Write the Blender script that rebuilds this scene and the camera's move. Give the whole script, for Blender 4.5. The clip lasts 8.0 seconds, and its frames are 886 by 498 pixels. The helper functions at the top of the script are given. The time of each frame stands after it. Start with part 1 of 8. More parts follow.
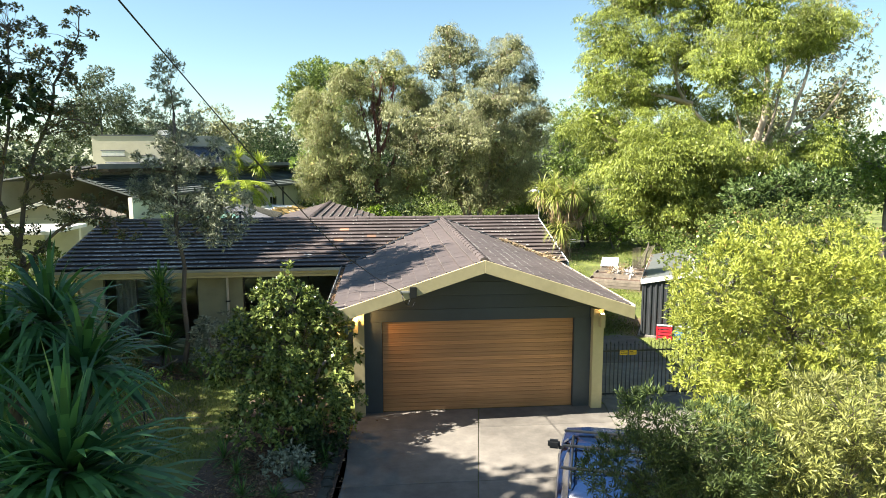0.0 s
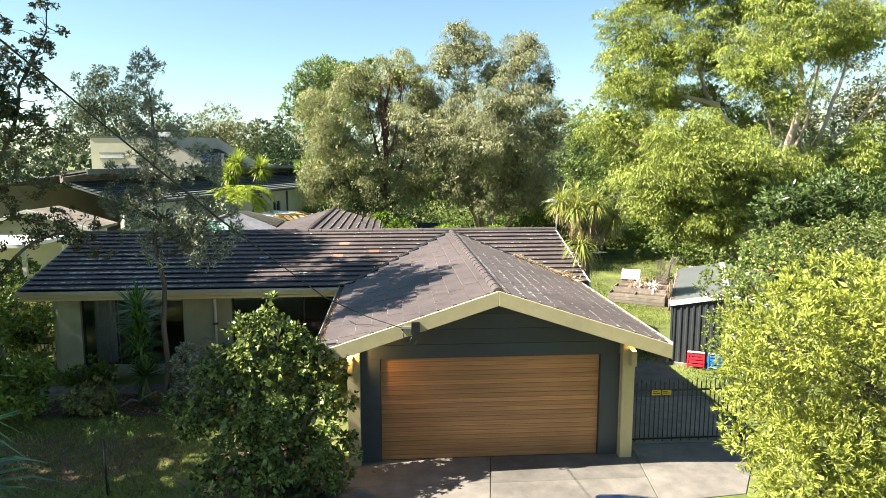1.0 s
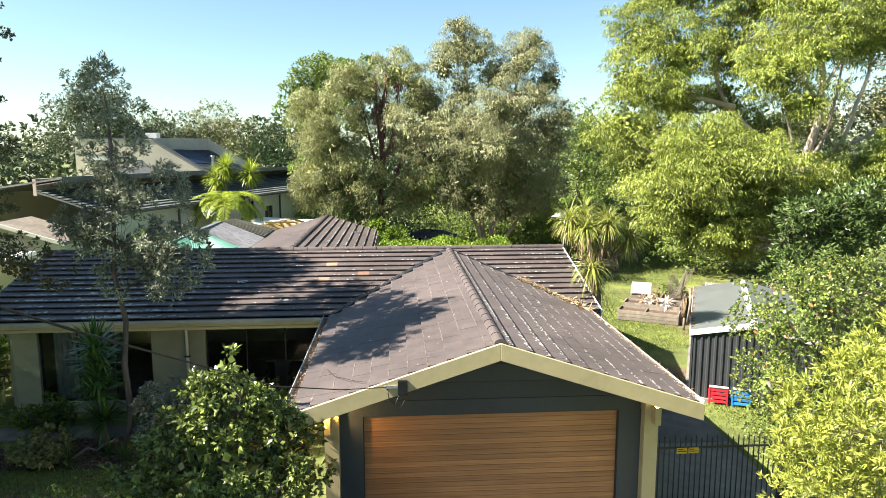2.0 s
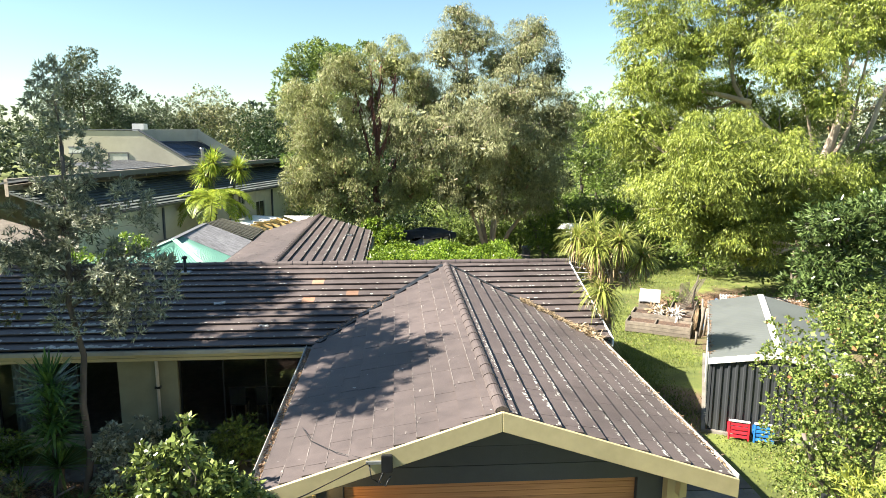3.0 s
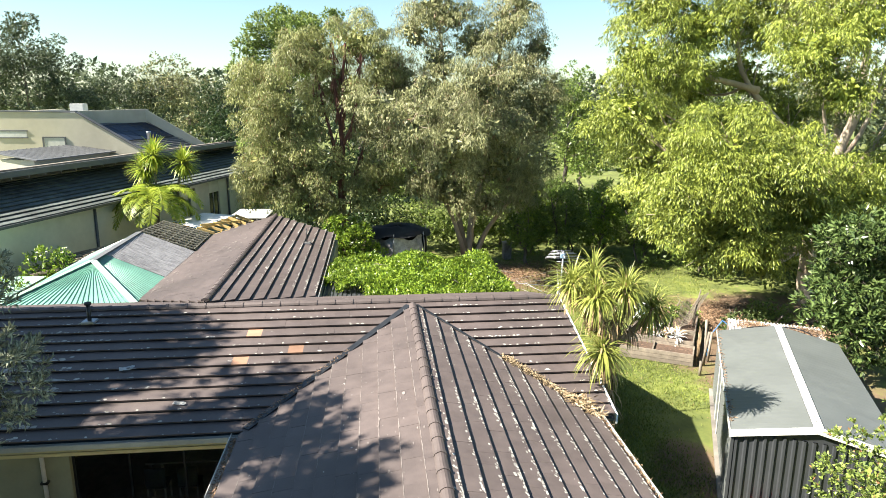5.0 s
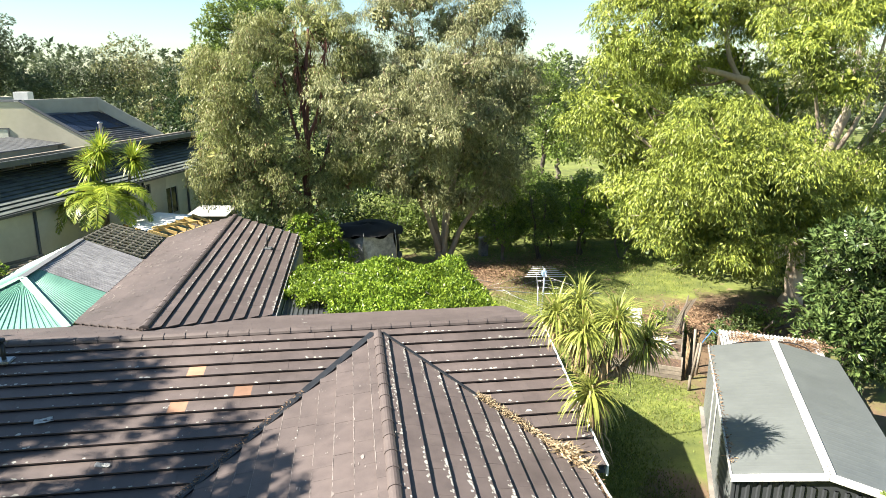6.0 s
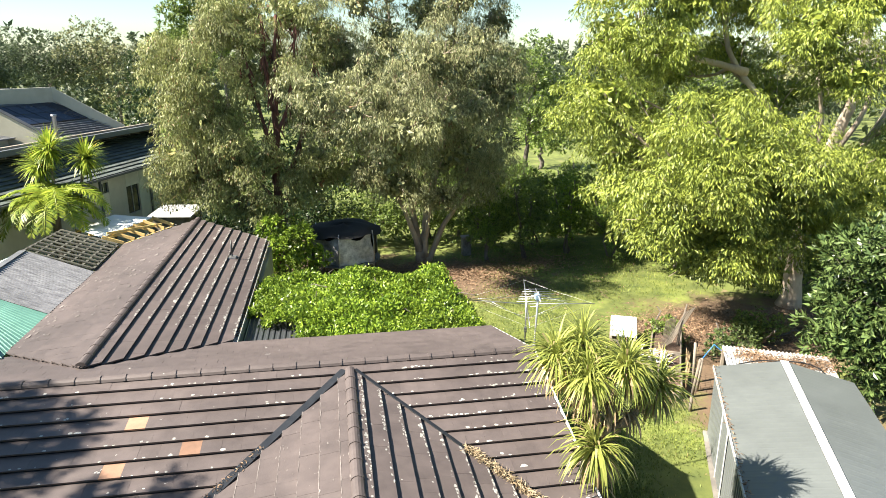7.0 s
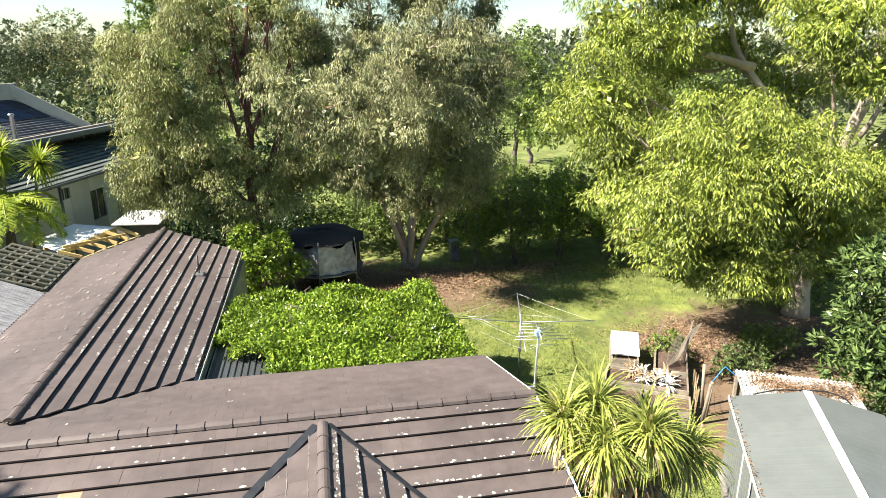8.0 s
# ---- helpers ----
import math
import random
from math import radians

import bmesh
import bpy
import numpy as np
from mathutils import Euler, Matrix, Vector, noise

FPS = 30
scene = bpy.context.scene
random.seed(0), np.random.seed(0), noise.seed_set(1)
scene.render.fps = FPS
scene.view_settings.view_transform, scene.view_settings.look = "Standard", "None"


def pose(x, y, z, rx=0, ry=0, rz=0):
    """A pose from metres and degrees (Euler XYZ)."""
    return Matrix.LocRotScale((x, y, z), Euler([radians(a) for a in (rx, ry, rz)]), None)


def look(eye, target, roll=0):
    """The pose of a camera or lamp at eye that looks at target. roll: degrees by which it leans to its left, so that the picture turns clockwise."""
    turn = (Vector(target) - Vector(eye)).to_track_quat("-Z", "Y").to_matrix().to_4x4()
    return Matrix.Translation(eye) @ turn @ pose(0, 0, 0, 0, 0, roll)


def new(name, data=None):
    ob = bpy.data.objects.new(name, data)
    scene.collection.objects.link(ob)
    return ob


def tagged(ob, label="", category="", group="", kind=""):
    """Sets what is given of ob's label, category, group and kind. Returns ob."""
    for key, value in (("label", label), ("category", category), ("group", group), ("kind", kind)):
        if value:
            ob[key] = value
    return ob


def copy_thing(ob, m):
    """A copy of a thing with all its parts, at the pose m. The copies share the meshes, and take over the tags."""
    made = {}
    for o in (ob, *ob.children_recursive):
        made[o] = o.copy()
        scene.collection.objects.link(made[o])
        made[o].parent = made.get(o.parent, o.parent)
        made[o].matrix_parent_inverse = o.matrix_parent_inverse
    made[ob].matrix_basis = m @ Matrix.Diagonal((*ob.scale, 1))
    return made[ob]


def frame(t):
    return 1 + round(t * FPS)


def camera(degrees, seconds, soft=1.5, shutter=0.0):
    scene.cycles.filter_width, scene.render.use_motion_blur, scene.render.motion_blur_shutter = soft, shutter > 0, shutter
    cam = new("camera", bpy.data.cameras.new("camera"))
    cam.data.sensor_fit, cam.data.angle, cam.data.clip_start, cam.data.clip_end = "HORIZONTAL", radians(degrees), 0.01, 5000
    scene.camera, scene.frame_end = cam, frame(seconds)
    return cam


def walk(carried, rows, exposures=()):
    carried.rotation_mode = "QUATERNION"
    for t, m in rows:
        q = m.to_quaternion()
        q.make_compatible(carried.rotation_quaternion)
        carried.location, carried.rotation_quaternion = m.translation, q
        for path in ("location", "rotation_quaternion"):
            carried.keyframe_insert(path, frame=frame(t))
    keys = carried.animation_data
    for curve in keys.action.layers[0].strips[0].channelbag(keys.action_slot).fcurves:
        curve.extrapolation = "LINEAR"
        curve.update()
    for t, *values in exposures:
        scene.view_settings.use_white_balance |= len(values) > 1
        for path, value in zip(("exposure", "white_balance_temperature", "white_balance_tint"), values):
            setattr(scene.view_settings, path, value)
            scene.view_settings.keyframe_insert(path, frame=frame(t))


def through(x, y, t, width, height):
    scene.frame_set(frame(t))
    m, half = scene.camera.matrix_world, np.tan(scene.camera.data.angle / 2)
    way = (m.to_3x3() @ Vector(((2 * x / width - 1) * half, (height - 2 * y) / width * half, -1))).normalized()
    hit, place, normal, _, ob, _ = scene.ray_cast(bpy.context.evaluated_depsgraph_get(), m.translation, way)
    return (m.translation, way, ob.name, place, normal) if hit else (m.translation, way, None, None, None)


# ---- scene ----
cam = camera(67.9, 8.0, soft=0.35)
PATH = [
    (0, (0.057, -0.415, 6.249), (0.238, 1.559, 5.979), -0.1),
    (0.5, (0.207, 0.618, 6.406), (0.368, 2.592, 6.134), -0.0),
    (1, (0.326, 1.681, 6.554), (0.473, 3.657, 6.281), -0.0),
    (1.5, (0.47, 2.734, 6.772), (0.614, 4.709, 6.495), -0.0),
    (2, (0.643, 3.73, 7.127), (0.784, 5.704, 6.836), -0.0),
    (3.5, (1.003, 6.454, 8.192), (1.142, 8.414, 7.82), 0.3),
    (4, (1.146, 7.404, 8.513), (1.286, 9.359, 8.116), 0.4),
    (4.5, (1.294, 8.339, 8.797), (1.459, 10.287, 8.374), 0.4),
    (6, (1.904, 11.218, 9.559), (2.171, 13.133, 9.048), 0.3),
    (6.5, (2.038, 12.173, 9.723), (2.334, 14.077, 9.187), 0.3),
    (7, (2.187, 13.188, 9.862), (2.51, 15.082, 9.304), 0.3),
    (7.5, (2.344, 14.164, 9.985), (2.688, 16.049, 9.411), 0.2),
    (8, (2.525, 15.106, 10.098), (2.885, 16.983, 9.509), 0.1),
]
walk(cam, [(t, look(eye, target, roll)) for t, eye, target, roll in PATH], exposures=[(0, 2.02), (3.5, 2.01), (8, 1.92)])

# ---- world and sun ----
SUN_WAY = Vector((1.07, 0.15, -1.0))          # the way the light falls
ELEV = math.atan2(1.0, math.hypot(1.07, 0.15))
world = bpy.data.worlds.new("sky")
scene.world = world
world.use_nodes = True
wn = world.node_tree
sky = wn.nodes.new("ShaderNodeTexSky")
sky.sky_type = "NISHITA"
sky.sun_disc = False
sky.sun_elevation = ELEV
sky.sun_rotation = math.atan2(-1.07, -0.15)
sky.altitude, sky.air_density, sky.dust_density, sky.ozone_density = 30, 1.0, 0.35, 1.3
tint = wn.nodes.new("ShaderNodeMix")          # the clear, slightly green-blue sky of the day
tint.data_type, tint.blend_type = "RGBA", "MULTIPLY"
tint.inputs["Factor"].default_value = 1.0
tint.inputs["B"].default_value = (0.93, 1.04, 1.0, 1.0)
wn.links.new(sky.outputs[0], tint.inputs["A"])
wn.links.new(tint.outputs["Result"], wn.nodes["Background"].inputs[0])
wn.nodes["Background"].inputs[1].default_value = 0.05
sun_data = bpy.data.lights.new("sun", "SUN")
sun_data.energy, sun_data.angle, sun_data.color = 5.0, radians(0.53), (1.0, 0.92, 0.8)
sun = new("sun", sun_data)
sun.matrix_world = look((-30, 0, 40), Vector((-30, 0, 40)) + SUN_WAY)

# ---- materials ----
def nodes_of(m):
    m.use_nodes = True
    return m.node_tree.nodes, m.node_tree.links


def rgb(c):
    return (c[0], c[1], c[2], 1.0)


def mat(name, a, b=None, rough=0.7, scale=6.0, stretch=(1, 1, 1), fine=60.0, bump=0.15, metal=0.0, vary=0.25, big=0.35, spots=None, spot_scale=8.0, spot_cut=0.62, gloss=0.5):
    """A surface in two tones with large stains, fine grain, piece to piece variation and, if given, spots of a third colour."""
    m = bpy.data.materials.new(name)
    nd, ln = nodes_of(m)
    bsdf = nd["Principled BSDF"]
    co = nd.new("ShaderNodeTexCoord")
    mp = nd.new("ShaderNodeMapping")
    mp.inputs["Scale"].default_value = stretch
    geo = nd.new("ShaderNodeNewGeometry")
    ln.new(geo.outputs["Position"], mp.inputs["Vector"])
    n1 = nd.new("ShaderNodeTexNoise")
    n1.inputs["Scale"].default_value, n1.inputs["Detail"].default_value, n1.inputs["Roughness"].default_value = scale, 6, 0.65
    ln.new(mp.outputs[0], n1.inputs["Vector"])
    ramp = nd.new("ShaderNodeValToRGB")
    ramp.color_ramp.elements[0].position, ramp.color_ramp.elements[1].position = 0.32, 0.68
    a, b = tuple(x * 0.9 for x in a), tuple(x * 0.9 for x in b or tuple(q * 0.7 for q in a))
    ramp.color_ramp.elements[0].color, ramp.color_ramp.elements[1].color = rgb(b), rgb(a)
    ln.new(n1.outputs["Fac"], ramp.inputs[0])
    col = ramp.outputs[0]
    # piece to piece
    oi = nd.new("ShaderNodeObjectInfo")
    add = nd.new("ShaderNodeMath")
    add.operation = "ADD"
    ln.new(oi.outputs["Random"], add.inputs[0])
    ln.new(geo.outputs["Random Per Island"], add.inputs[1])
    fr = nd.new("ShaderNodeMath")
    fr.operation = "FRACT"
    ln.new(add.outputs[0], fr.inputs[0])
    n2 = nd.new("ShaderNodeTexNoise")
    n2.inputs["Scale"].default_value, n2.inputs["Detail"].default_value = 0.45, 3
    ln.new(geo.outputs["Position"], n2.inputs["Vector"])
    v1 = nd.new("ShaderNodeMapRange")
    v1.inputs["To Min"].default_value, v1.inputs["To Max"].default_value = 1 - vary, 1 + vary
    ln.new(fr.outputs[0], v1.inputs["Value"])
    v2 = nd.new("ShaderNodeMapRange")
    v2.inputs["From Min"].default_value, v2.inputs["From Max"].default_value = 0.3, 0.7
    v2.inputs["To Min"].default_value, v2.inputs["To Max"].default_value = 1 - big, 1 + big
    ln.new(n2.outputs["Fac"], v2.inputs["Value"])
    mu = nd.new("ShaderNodeMath")
    mu.operation = "MULTIPLY"
    ln.new(v1.outputs[0], mu.inputs[0])
    ln.new(v2.outputs[0], mu.inputs[1])
    hsv = nd.new("ShaderNodeHueSaturation")
    ln.new(col, hsv.inputs["Color"])
    ln.new(mu.outputs[0], hsv.inputs["Value"])
    col = hsv.outputs[0]
    if spots:
        n3 = nd.new("ShaderNodeTexNoise")
        n3.inputs["Scale"].default_value, n3.inputs["Detail"].default_value, n3.inputs["Roughness"].default_value = spot_scale, 5, 0.6
        ln.new(geo.outputs["Position"], n3.inputs["Vector"])
        r3 = nd.new("ShaderNodeMapRange")
        r3.inputs["From Min"].default_value, r3.inputs["From Max"].default_value = spot_cut, spot_cut + 0.03
        ln.new(n3.outputs["Fac"], r3.inputs["Value"])
        mx = nd.new("ShaderNodeMix")
        mx.data_type = "RGBA"
        ln.new(r3.outputs[0], mx.inputs["Factor"])
        ln.new(col, mx.inputs["A"])
        mx.inputs["B"].default_value = rgb(spots)
        col = mx.outputs["Result"]
    ln.new(col, bsdf.inputs["Base Color"])
    bsdf.inputs["Metallic"].default_value = metal
    bsdf.inputs["Specular IOR Level"].default_value = gloss
    rr = nd.new("ShaderNodeMapRange")
    rr.inputs["To Min"].default_value, rr.inputs["To Max"].default_value = max(0.02, rough - 0.12), min(1.0, rough + 0.12)
    ln.new(n1.outputs["Fac"], rr.inputs["Value"])
    ln.new(rr.outputs[0], bsdf.inputs["Roughness"])
    if bump:
        n4 = nd.new("ShaderNodeTexNoise")
        n4.inputs["Scale"].default_value, n4.inputs["Detail"].default_value = fine, 4
        ln.new(mp.outputs[0], n4.inputs["Vector"])
        bp = nd.new("ShaderNodeBump")
        bp.inputs["Strength"].default_value, bp.inputs["Distance"].default_value = bump, 0.02
        ln.new(n4.outputs["Fac"], bp.inputs["Height"])
        ln.new(bp.outputs[0], bsdf.inputs["Normal"])
    return m


def leaf_mat(name, a, b, through=0.35, rough=0.5, dead=None, hue=0.0):
    """Leaves in a range of tones, leaf by leaf, that let some light through."""
    m = bpy.data.materials.new(name)
    nd, ln = nodes_of(m)
    bsdf = nd["Principled BSDF"]
    geo = nd.new("ShaderNodeNewGeometry")
    ramp = nd.new("ShaderNodeValToRGB")
    e = ramp.color_ramp.elements
    e[0].color, e[1].color = rgb(b), rgb(a)
    if dead:
        e[1].position = 0.965
        x = e.new(0.98)
        x.color = rgb(dead)
    ln.new(geo.outputs["Random Per Island"], ramp.inputs[0])
    n2 = nd.new("ShaderNodeTexNoise")
    n2.inputs["Scale"].default_value, n2.inputs["Detail"].default_value = 0.5, 3
    ln.new(geo.outputs["Position"], n2.inputs["Vector"])
    v2 = nd.new("ShaderNodeMapRange")
    v2.inputs["From Min"].default_value, v2.inputs["From Max"].default_value = 0.3, 0.7
    v2.inputs["To Min"].default_value, v2.inputs["To Max"].default_value = 0.75, 1.3
    ln.new(n2.outputs["Fac"], v2.inputs["Value"])
    hsv = nd.new("ShaderNodeHueSaturation")
    ln.new(ramp.outputs[0], hsv.inputs["Color"])
    ln.new(v2.outputs[0], hsv.inputs["Value"])
    ln.new(hsv.outputs[0], bsdf.inputs["Base Color"])
    bsdf.inputs["Roughness"].default_value = rough
    bsdf.inputs["Specular IOR Level"].default_value = 0.36
    tr = nd.new("ShaderNodeBsdfTranslucent")
    ln.new(hsv.outputs[0], tr.inputs["Color"])
    mix = nd.new("ShaderNodeMixShader")
    mix.inputs[0].default_value = through
    ln.new(bsdf.outputs[0], mix.inputs[1])
    ln.new(tr.outputs[0], mix.inputs[2])
    ln.new(mix.outputs[0], nd["Material Output"].inputs["Surface"])
    return m


def glass_mat(name, tint=(0.9, 0.95, 0.95)):
    m = bpy.data.materials.new(name)
    nd, ln = nodes_of(m)
    b = nd["Principled BSDF"]
    b.inputs["Base Color"].default_value = rgb(tint)
    b.inputs["Transmission Weight"].default_value = 1.0
    b.inputs["Roughness"].default_value = 0.02
    b.inputs["IOR"].default_value = 1.45
    return m


def glow_mat(name, c, power):
    m = bpy.data.materials.new(name)
    nd, ln = nodes_of(m)
    b = nd["Principled BSDF"]
    b.inputs["Base Color"].default_value = rgb(c)
    b.inputs["Emission Color"].default_value = rgb(c)
    b.inputs["Emission Strength"].default_value = power
    return m


TILE = mat("concrete_roof_tile", (0.115, 0.092, 0.086), (0.085, 0.068, 0.064), rough=0.62, scale=3.0, fine=90, bump=0.2, vary=0.055, big=0.2, spots=(0.42, 0.41, 0.38), spot_scale=5.5, spot_cut=0.7)
TILE_ORANGE = mat("new_terracotta_tile", (0.3, 0.17, 0.11), (0.24, 0.14, 0.09), rough=0.8, scale=8)
CREAM = mat("cream_paint", (0.58, 0.5, 0.28), (0.5, 0.43, 0.24), rough=0.55, scale=4, fine=120, bump=0.08, big=0.12, vary=0.06)
SAGE = mat("sage_render", (0.36, 0.37, 0.25), (0.3, 0.31, 0.21), rough=0.85, scale=3, fine=80, bump=0.25, big=0.15, vary=0.06)
CHARCOAL = mat("charcoal_paint", (0.06, 0.075, 0.085), (0.05, 0.062, 0.072), rough=0.55, scale=5, fine=60, bump=0.1, big=0.12, vary=0.1)
CEDAR = mat("oiled_cedar", (0.58, 0.3, 0.13), (0.38, 0.175, 0.066), rough=0.5, scale=2.6, stretch=(0.3, 1, 9), fine=20, bump=0.15, vary=0.17, big=0.22)
WHITE = mat("white_paint", (0.75, 0.75, 0.72), (0.62, 0.62, 0.6), rough=0.5, scale=5, bump=0.05, big=0.15)
GUTTER = mat("painted_gutter", (0.56, 0.56, 0.52), (0.44, 0.45, 0.43), rough=0.4, scale=5, bump=0.05, big=0.2)
CONCRETE = mat("weathered_concrete", (0.235, 0.215, 0.185), (0.14, 0.128, 0.112), rough=0.9, scale=2.2, fine=120, bump=0.25, big=0.25)
# Near-black; on the room's ceiling it paints in the indoor shade.
DARK = mat("near_black", (0.03, 0.03, 0.032), rough=0.9)
GRASS_GROUND = mat("lawn_soil", (0.2, 0.23, 0.05), (0.085, 0.115, 0.025), rough=0.95, scale=1.4, fine=50, bump=0.5, big=0.35, spots=(0.2, 0.16, 0.08), spot_scale=0.9, spot_cut=0.63)


def add_soil(m, zones, soil):
    """Blends worn soil into a ground material inside uneven ellipses (x, y, rx, ry)."""
    nd, ln = nodes_of(m)
    bsdf = nd["Principled BSDF"]
    src = bsdf.inputs["Base Color"].links[0].from_socket
    geo = nd.new("ShaderNodeNewGeometry")
    nz = nd.new("ShaderNodeTexNoise")
    nz.inputs["Scale"].default_value, nz.inputs["Detail"].default_value, nz.inputs["Roughness"].default_value = 0.7, 8, 0.7
    ln.new(geo.outputs["Position"], nz.inputs["Vector"])
    total = None
    for x, y, rx, ry in zones:
        mp = nd.new("ShaderNodeMapping")
        mp.inputs["Location"].default_value = (-x / rx, -y / ry, 0)
        mp.inputs["Scale"].default_value = (1 / rx, 1 / ry, 0)
        ln.new(geo.outputs["Position"], mp.inputs["Vector"])
        le = nd.new("ShaderNodeVectorMath")
        le.operation = "LENGTH"
        ln.new(mp.outputs[0], le.inputs[0])
        ad = nd.new("ShaderNodeMath")
        ad.operation = "MULTIPLY_ADD"
        ln.new(nz.outputs["Fac"], ad.inputs[0])
        ad.inputs[1].default_value = 1.6
        ln.new(le.outputs["Value"], ad.inputs[2])
        mr = nd.new("ShaderNodeMapRange")
        mr.inputs["From Min"].default_value, mr.inputs["From Max"].default_value = 1.55, 1.95
        mr.inputs["To Min"].default_value, mr.inputs["To Max"].default_value = 1, 0
        ln.new(ad.outputs[0], mr.inputs["Value"])
        if total is None:
            total = mr.outputs[0]
        else:
            mx = nd.new("ShaderNodeMath")
            mx.operation = "MAXIMUM"
            ln.new(total, mx.inputs[0])
            ln.new(mr.outputs[0], mx.inputs[1])
            total = mx.outputs[0]
    rp = nd.new("ShaderNodeValToRGB")
    rp.color_ramp.elements[0].color, rp.color_ramp.elements[1].color = rgb(tuple(c * 0.6 for c in soil)), rgb(soil)
    n5 = nd.new("ShaderNodeTexNoise")
    n5.inputs["Scale"].default_value, n5.inputs["Detail"].default_value = 5, 6
    ln.new(geo.outputs["Position"], n5.inputs["Vector"])
    ln.new(n5.outputs["Fac"], rp.inputs[0])
    mix = nd.new("ShaderNodeMix")
    mix.data_type = "RGBA"
    ln.new(total, mix.inputs["Factor"])
    ln.new(src, mix.inputs["A"])
    ln.new(rp.outputs[0], mix.inputs["B"])
    ln.new(mix.outputs["Result"], bsdf.inputs["Base Color"])


add_soil(GRASS_GROUND, [(9.0, 40.8, 2.6, 2.2), (6.0, 42.6, 4.6, 2.3), (1.0, 43.5, 5.0, 3.5), (18.2, 34.2, 5.2, 3.6), (9.4, 23.2, 1.2, 1.6), (15.0, 29.0, 3.0, 4.0), (-7.5, 16.0, 3.0, 1.5)], (0.18, 0.12, 0.072))
MULCH = mat("bark_mulch", (0.12, 0.075, 0.05), (0.05, 0.033, 0.024), rough=0.95, scale=9, fine=40, bump=0.9, big=0.3, spots=(0.24, 0.15, 0.1), spot_scale=14, spot_cut=0.6)
BARE = mat("bare_earth", (0.21, 0.14, 0.085), (0.13, 0.09, 0.055), rough=0.95, scale=2.5, fine=40, bump=0.5, big=0.3)
STEEL_GREY = mat("grey_steel_sheet", (0.148, 0.162, 0.158), (0.13, 0.143, 0.141), rough=0.38, scale=2, fine=30, bump=0.03, metal=0.0, vary=0.04, big=0.1, gloss=0.6)
STEEL_DARK = mat("charcoal_steel_sheet", (0.05, 0.055, 0.06), (0.045, 0.05, 0.055), rough=0.4, scale=2, bump=0.03, vary=0.05, big=0.1)
GALV = mat("galvanised_steel", (0.55, 0.56, 0.57), (0.42, 0.43, 0.44), rough=0.38, scale=10, metal=0.8, bump=0.03)
BLACK_METAL = mat("black_metal", (0.02, 0.022, 0.025), rough=0.4, bump=0.03)
RED_PLASTIC = mat("red_plastic", (0.62, 0.03, 0.05), (0.55, 0.025, 0.045), rough=0.35, bump=0.02, big=0.08)
MOSSY = mat("mossy_stone", (0.09, 0.085, 0.07), (0.045, 0.05, 0.035), rough=0.95, scale=9, fine=40, bump=0.6, big=0.3)
PALE_BLUE = mat("pale_blue_plastic", (0.3, 0.45, 0.6), (0.26, 0.4, 0.54), rough=0.4, bump=0.02)
BLUE_PLASTIC = mat("blue_plastic", (0.03, 0.22, 0.6), (0.03, 0.18, 0.5), rough=0.35, bump=0.02, big=0.08)
YELLOW = mat("yellow_plate", (0.75, 0.5, 0.03), rough=0.4, bump=0)
OLD_WOOD = mat("weathered_timber", (0.3, 0.255, 0.2), (0.17, 0.145, 0.115), rough=0.9, scale=5, stretch=(1, 1, 1), fine=40, bump=0.4, big=0.25)
PINE = mat("pale_pine", (0.62, 0.45, 0.18), (0.52, 0.37, 0.14), rough=0.7, scale=5, fine=40, bump=0.2)
GREEN_SHEET = mat("green_corrugated_roof", (0.15, 0.33, 0.26), (0.12, 0.27, 0.21), rough=0.45, scale=3, bump=0.03, big=0.15)
MINT = mat("mint_capping", (0.4, 0.62, 0.5), rough=0.5, bump=0.02, big=0.1)
GREY_SHEET = mat("weathered_polycarbonate", (0.34, 0.34, 0.35), (0.12, 0.12, 0.13), rough=0.6, scale=5, stretch=(0.6, 7, 1), bump=0.1, big=0.25)
NB_CREAM = mat("neighbour_render", (0.58, 0.54, 0.41), (0.52, 0.48, 0.36), rough=0.8, scale=2, bump=0.1, big=0.1)
NB_GREY = mat("neighbour_grey_wall", (0.62, 0.61, 0.5), (0.54, 0.53, 0.43), rough=0.8, scale=2, bump=0.1, big=0.12)
NB_ROOF = mat("neighbour_roof", (0.12, 0.125, 0.13), (0.09, 0.095, 0.1), rough=0.55, scale=2, bump=0.1, big=0.2)
NB_TILE = mat("neighbour_tiles", (0.1, 0.12, 0.11), (0.06, 0.072, 0.068), rough=0.95, scale=4, fine=12, bump=0.5, big=0.3)
SOLAR = mat("solar_panel", (0.02, 0.03, 0.055), (0.015, 0.022, 0.04), rough=0.15, bump=0, big=0.1)
BARK_PALE = mat("pale_gum_bark", (0.5, 0.42, 0.33), (0.33, 0.25, 0.19), rough=0.85, scale=2.5, stretch=(1, 1, 0.3), fine=20, bump=0.4, big=0.3)
BARK_RED = mat("reddish_bark", (0.2, 0.085, 0.06), (0.1, 0.045, 0.036), rough=0.9, scale=3, stretch=(1, 1, 0.2), fine=18, bump=0.7, big=0.3)
BARK_GREY = mat("grey_bark", (0.2, 0.17, 0.145), (0.11, 0.09, 0.08), rough=0.9, scale=4, stretch=(1, 1, 0.3), fine=25, bump=0.6, big=0.25)
STRAW = mat("dry_fronds", (0.4, 0.29, 0.17), (0.26, 0.18, 0.1), rough=0.9, scale=8, bump=0.3)
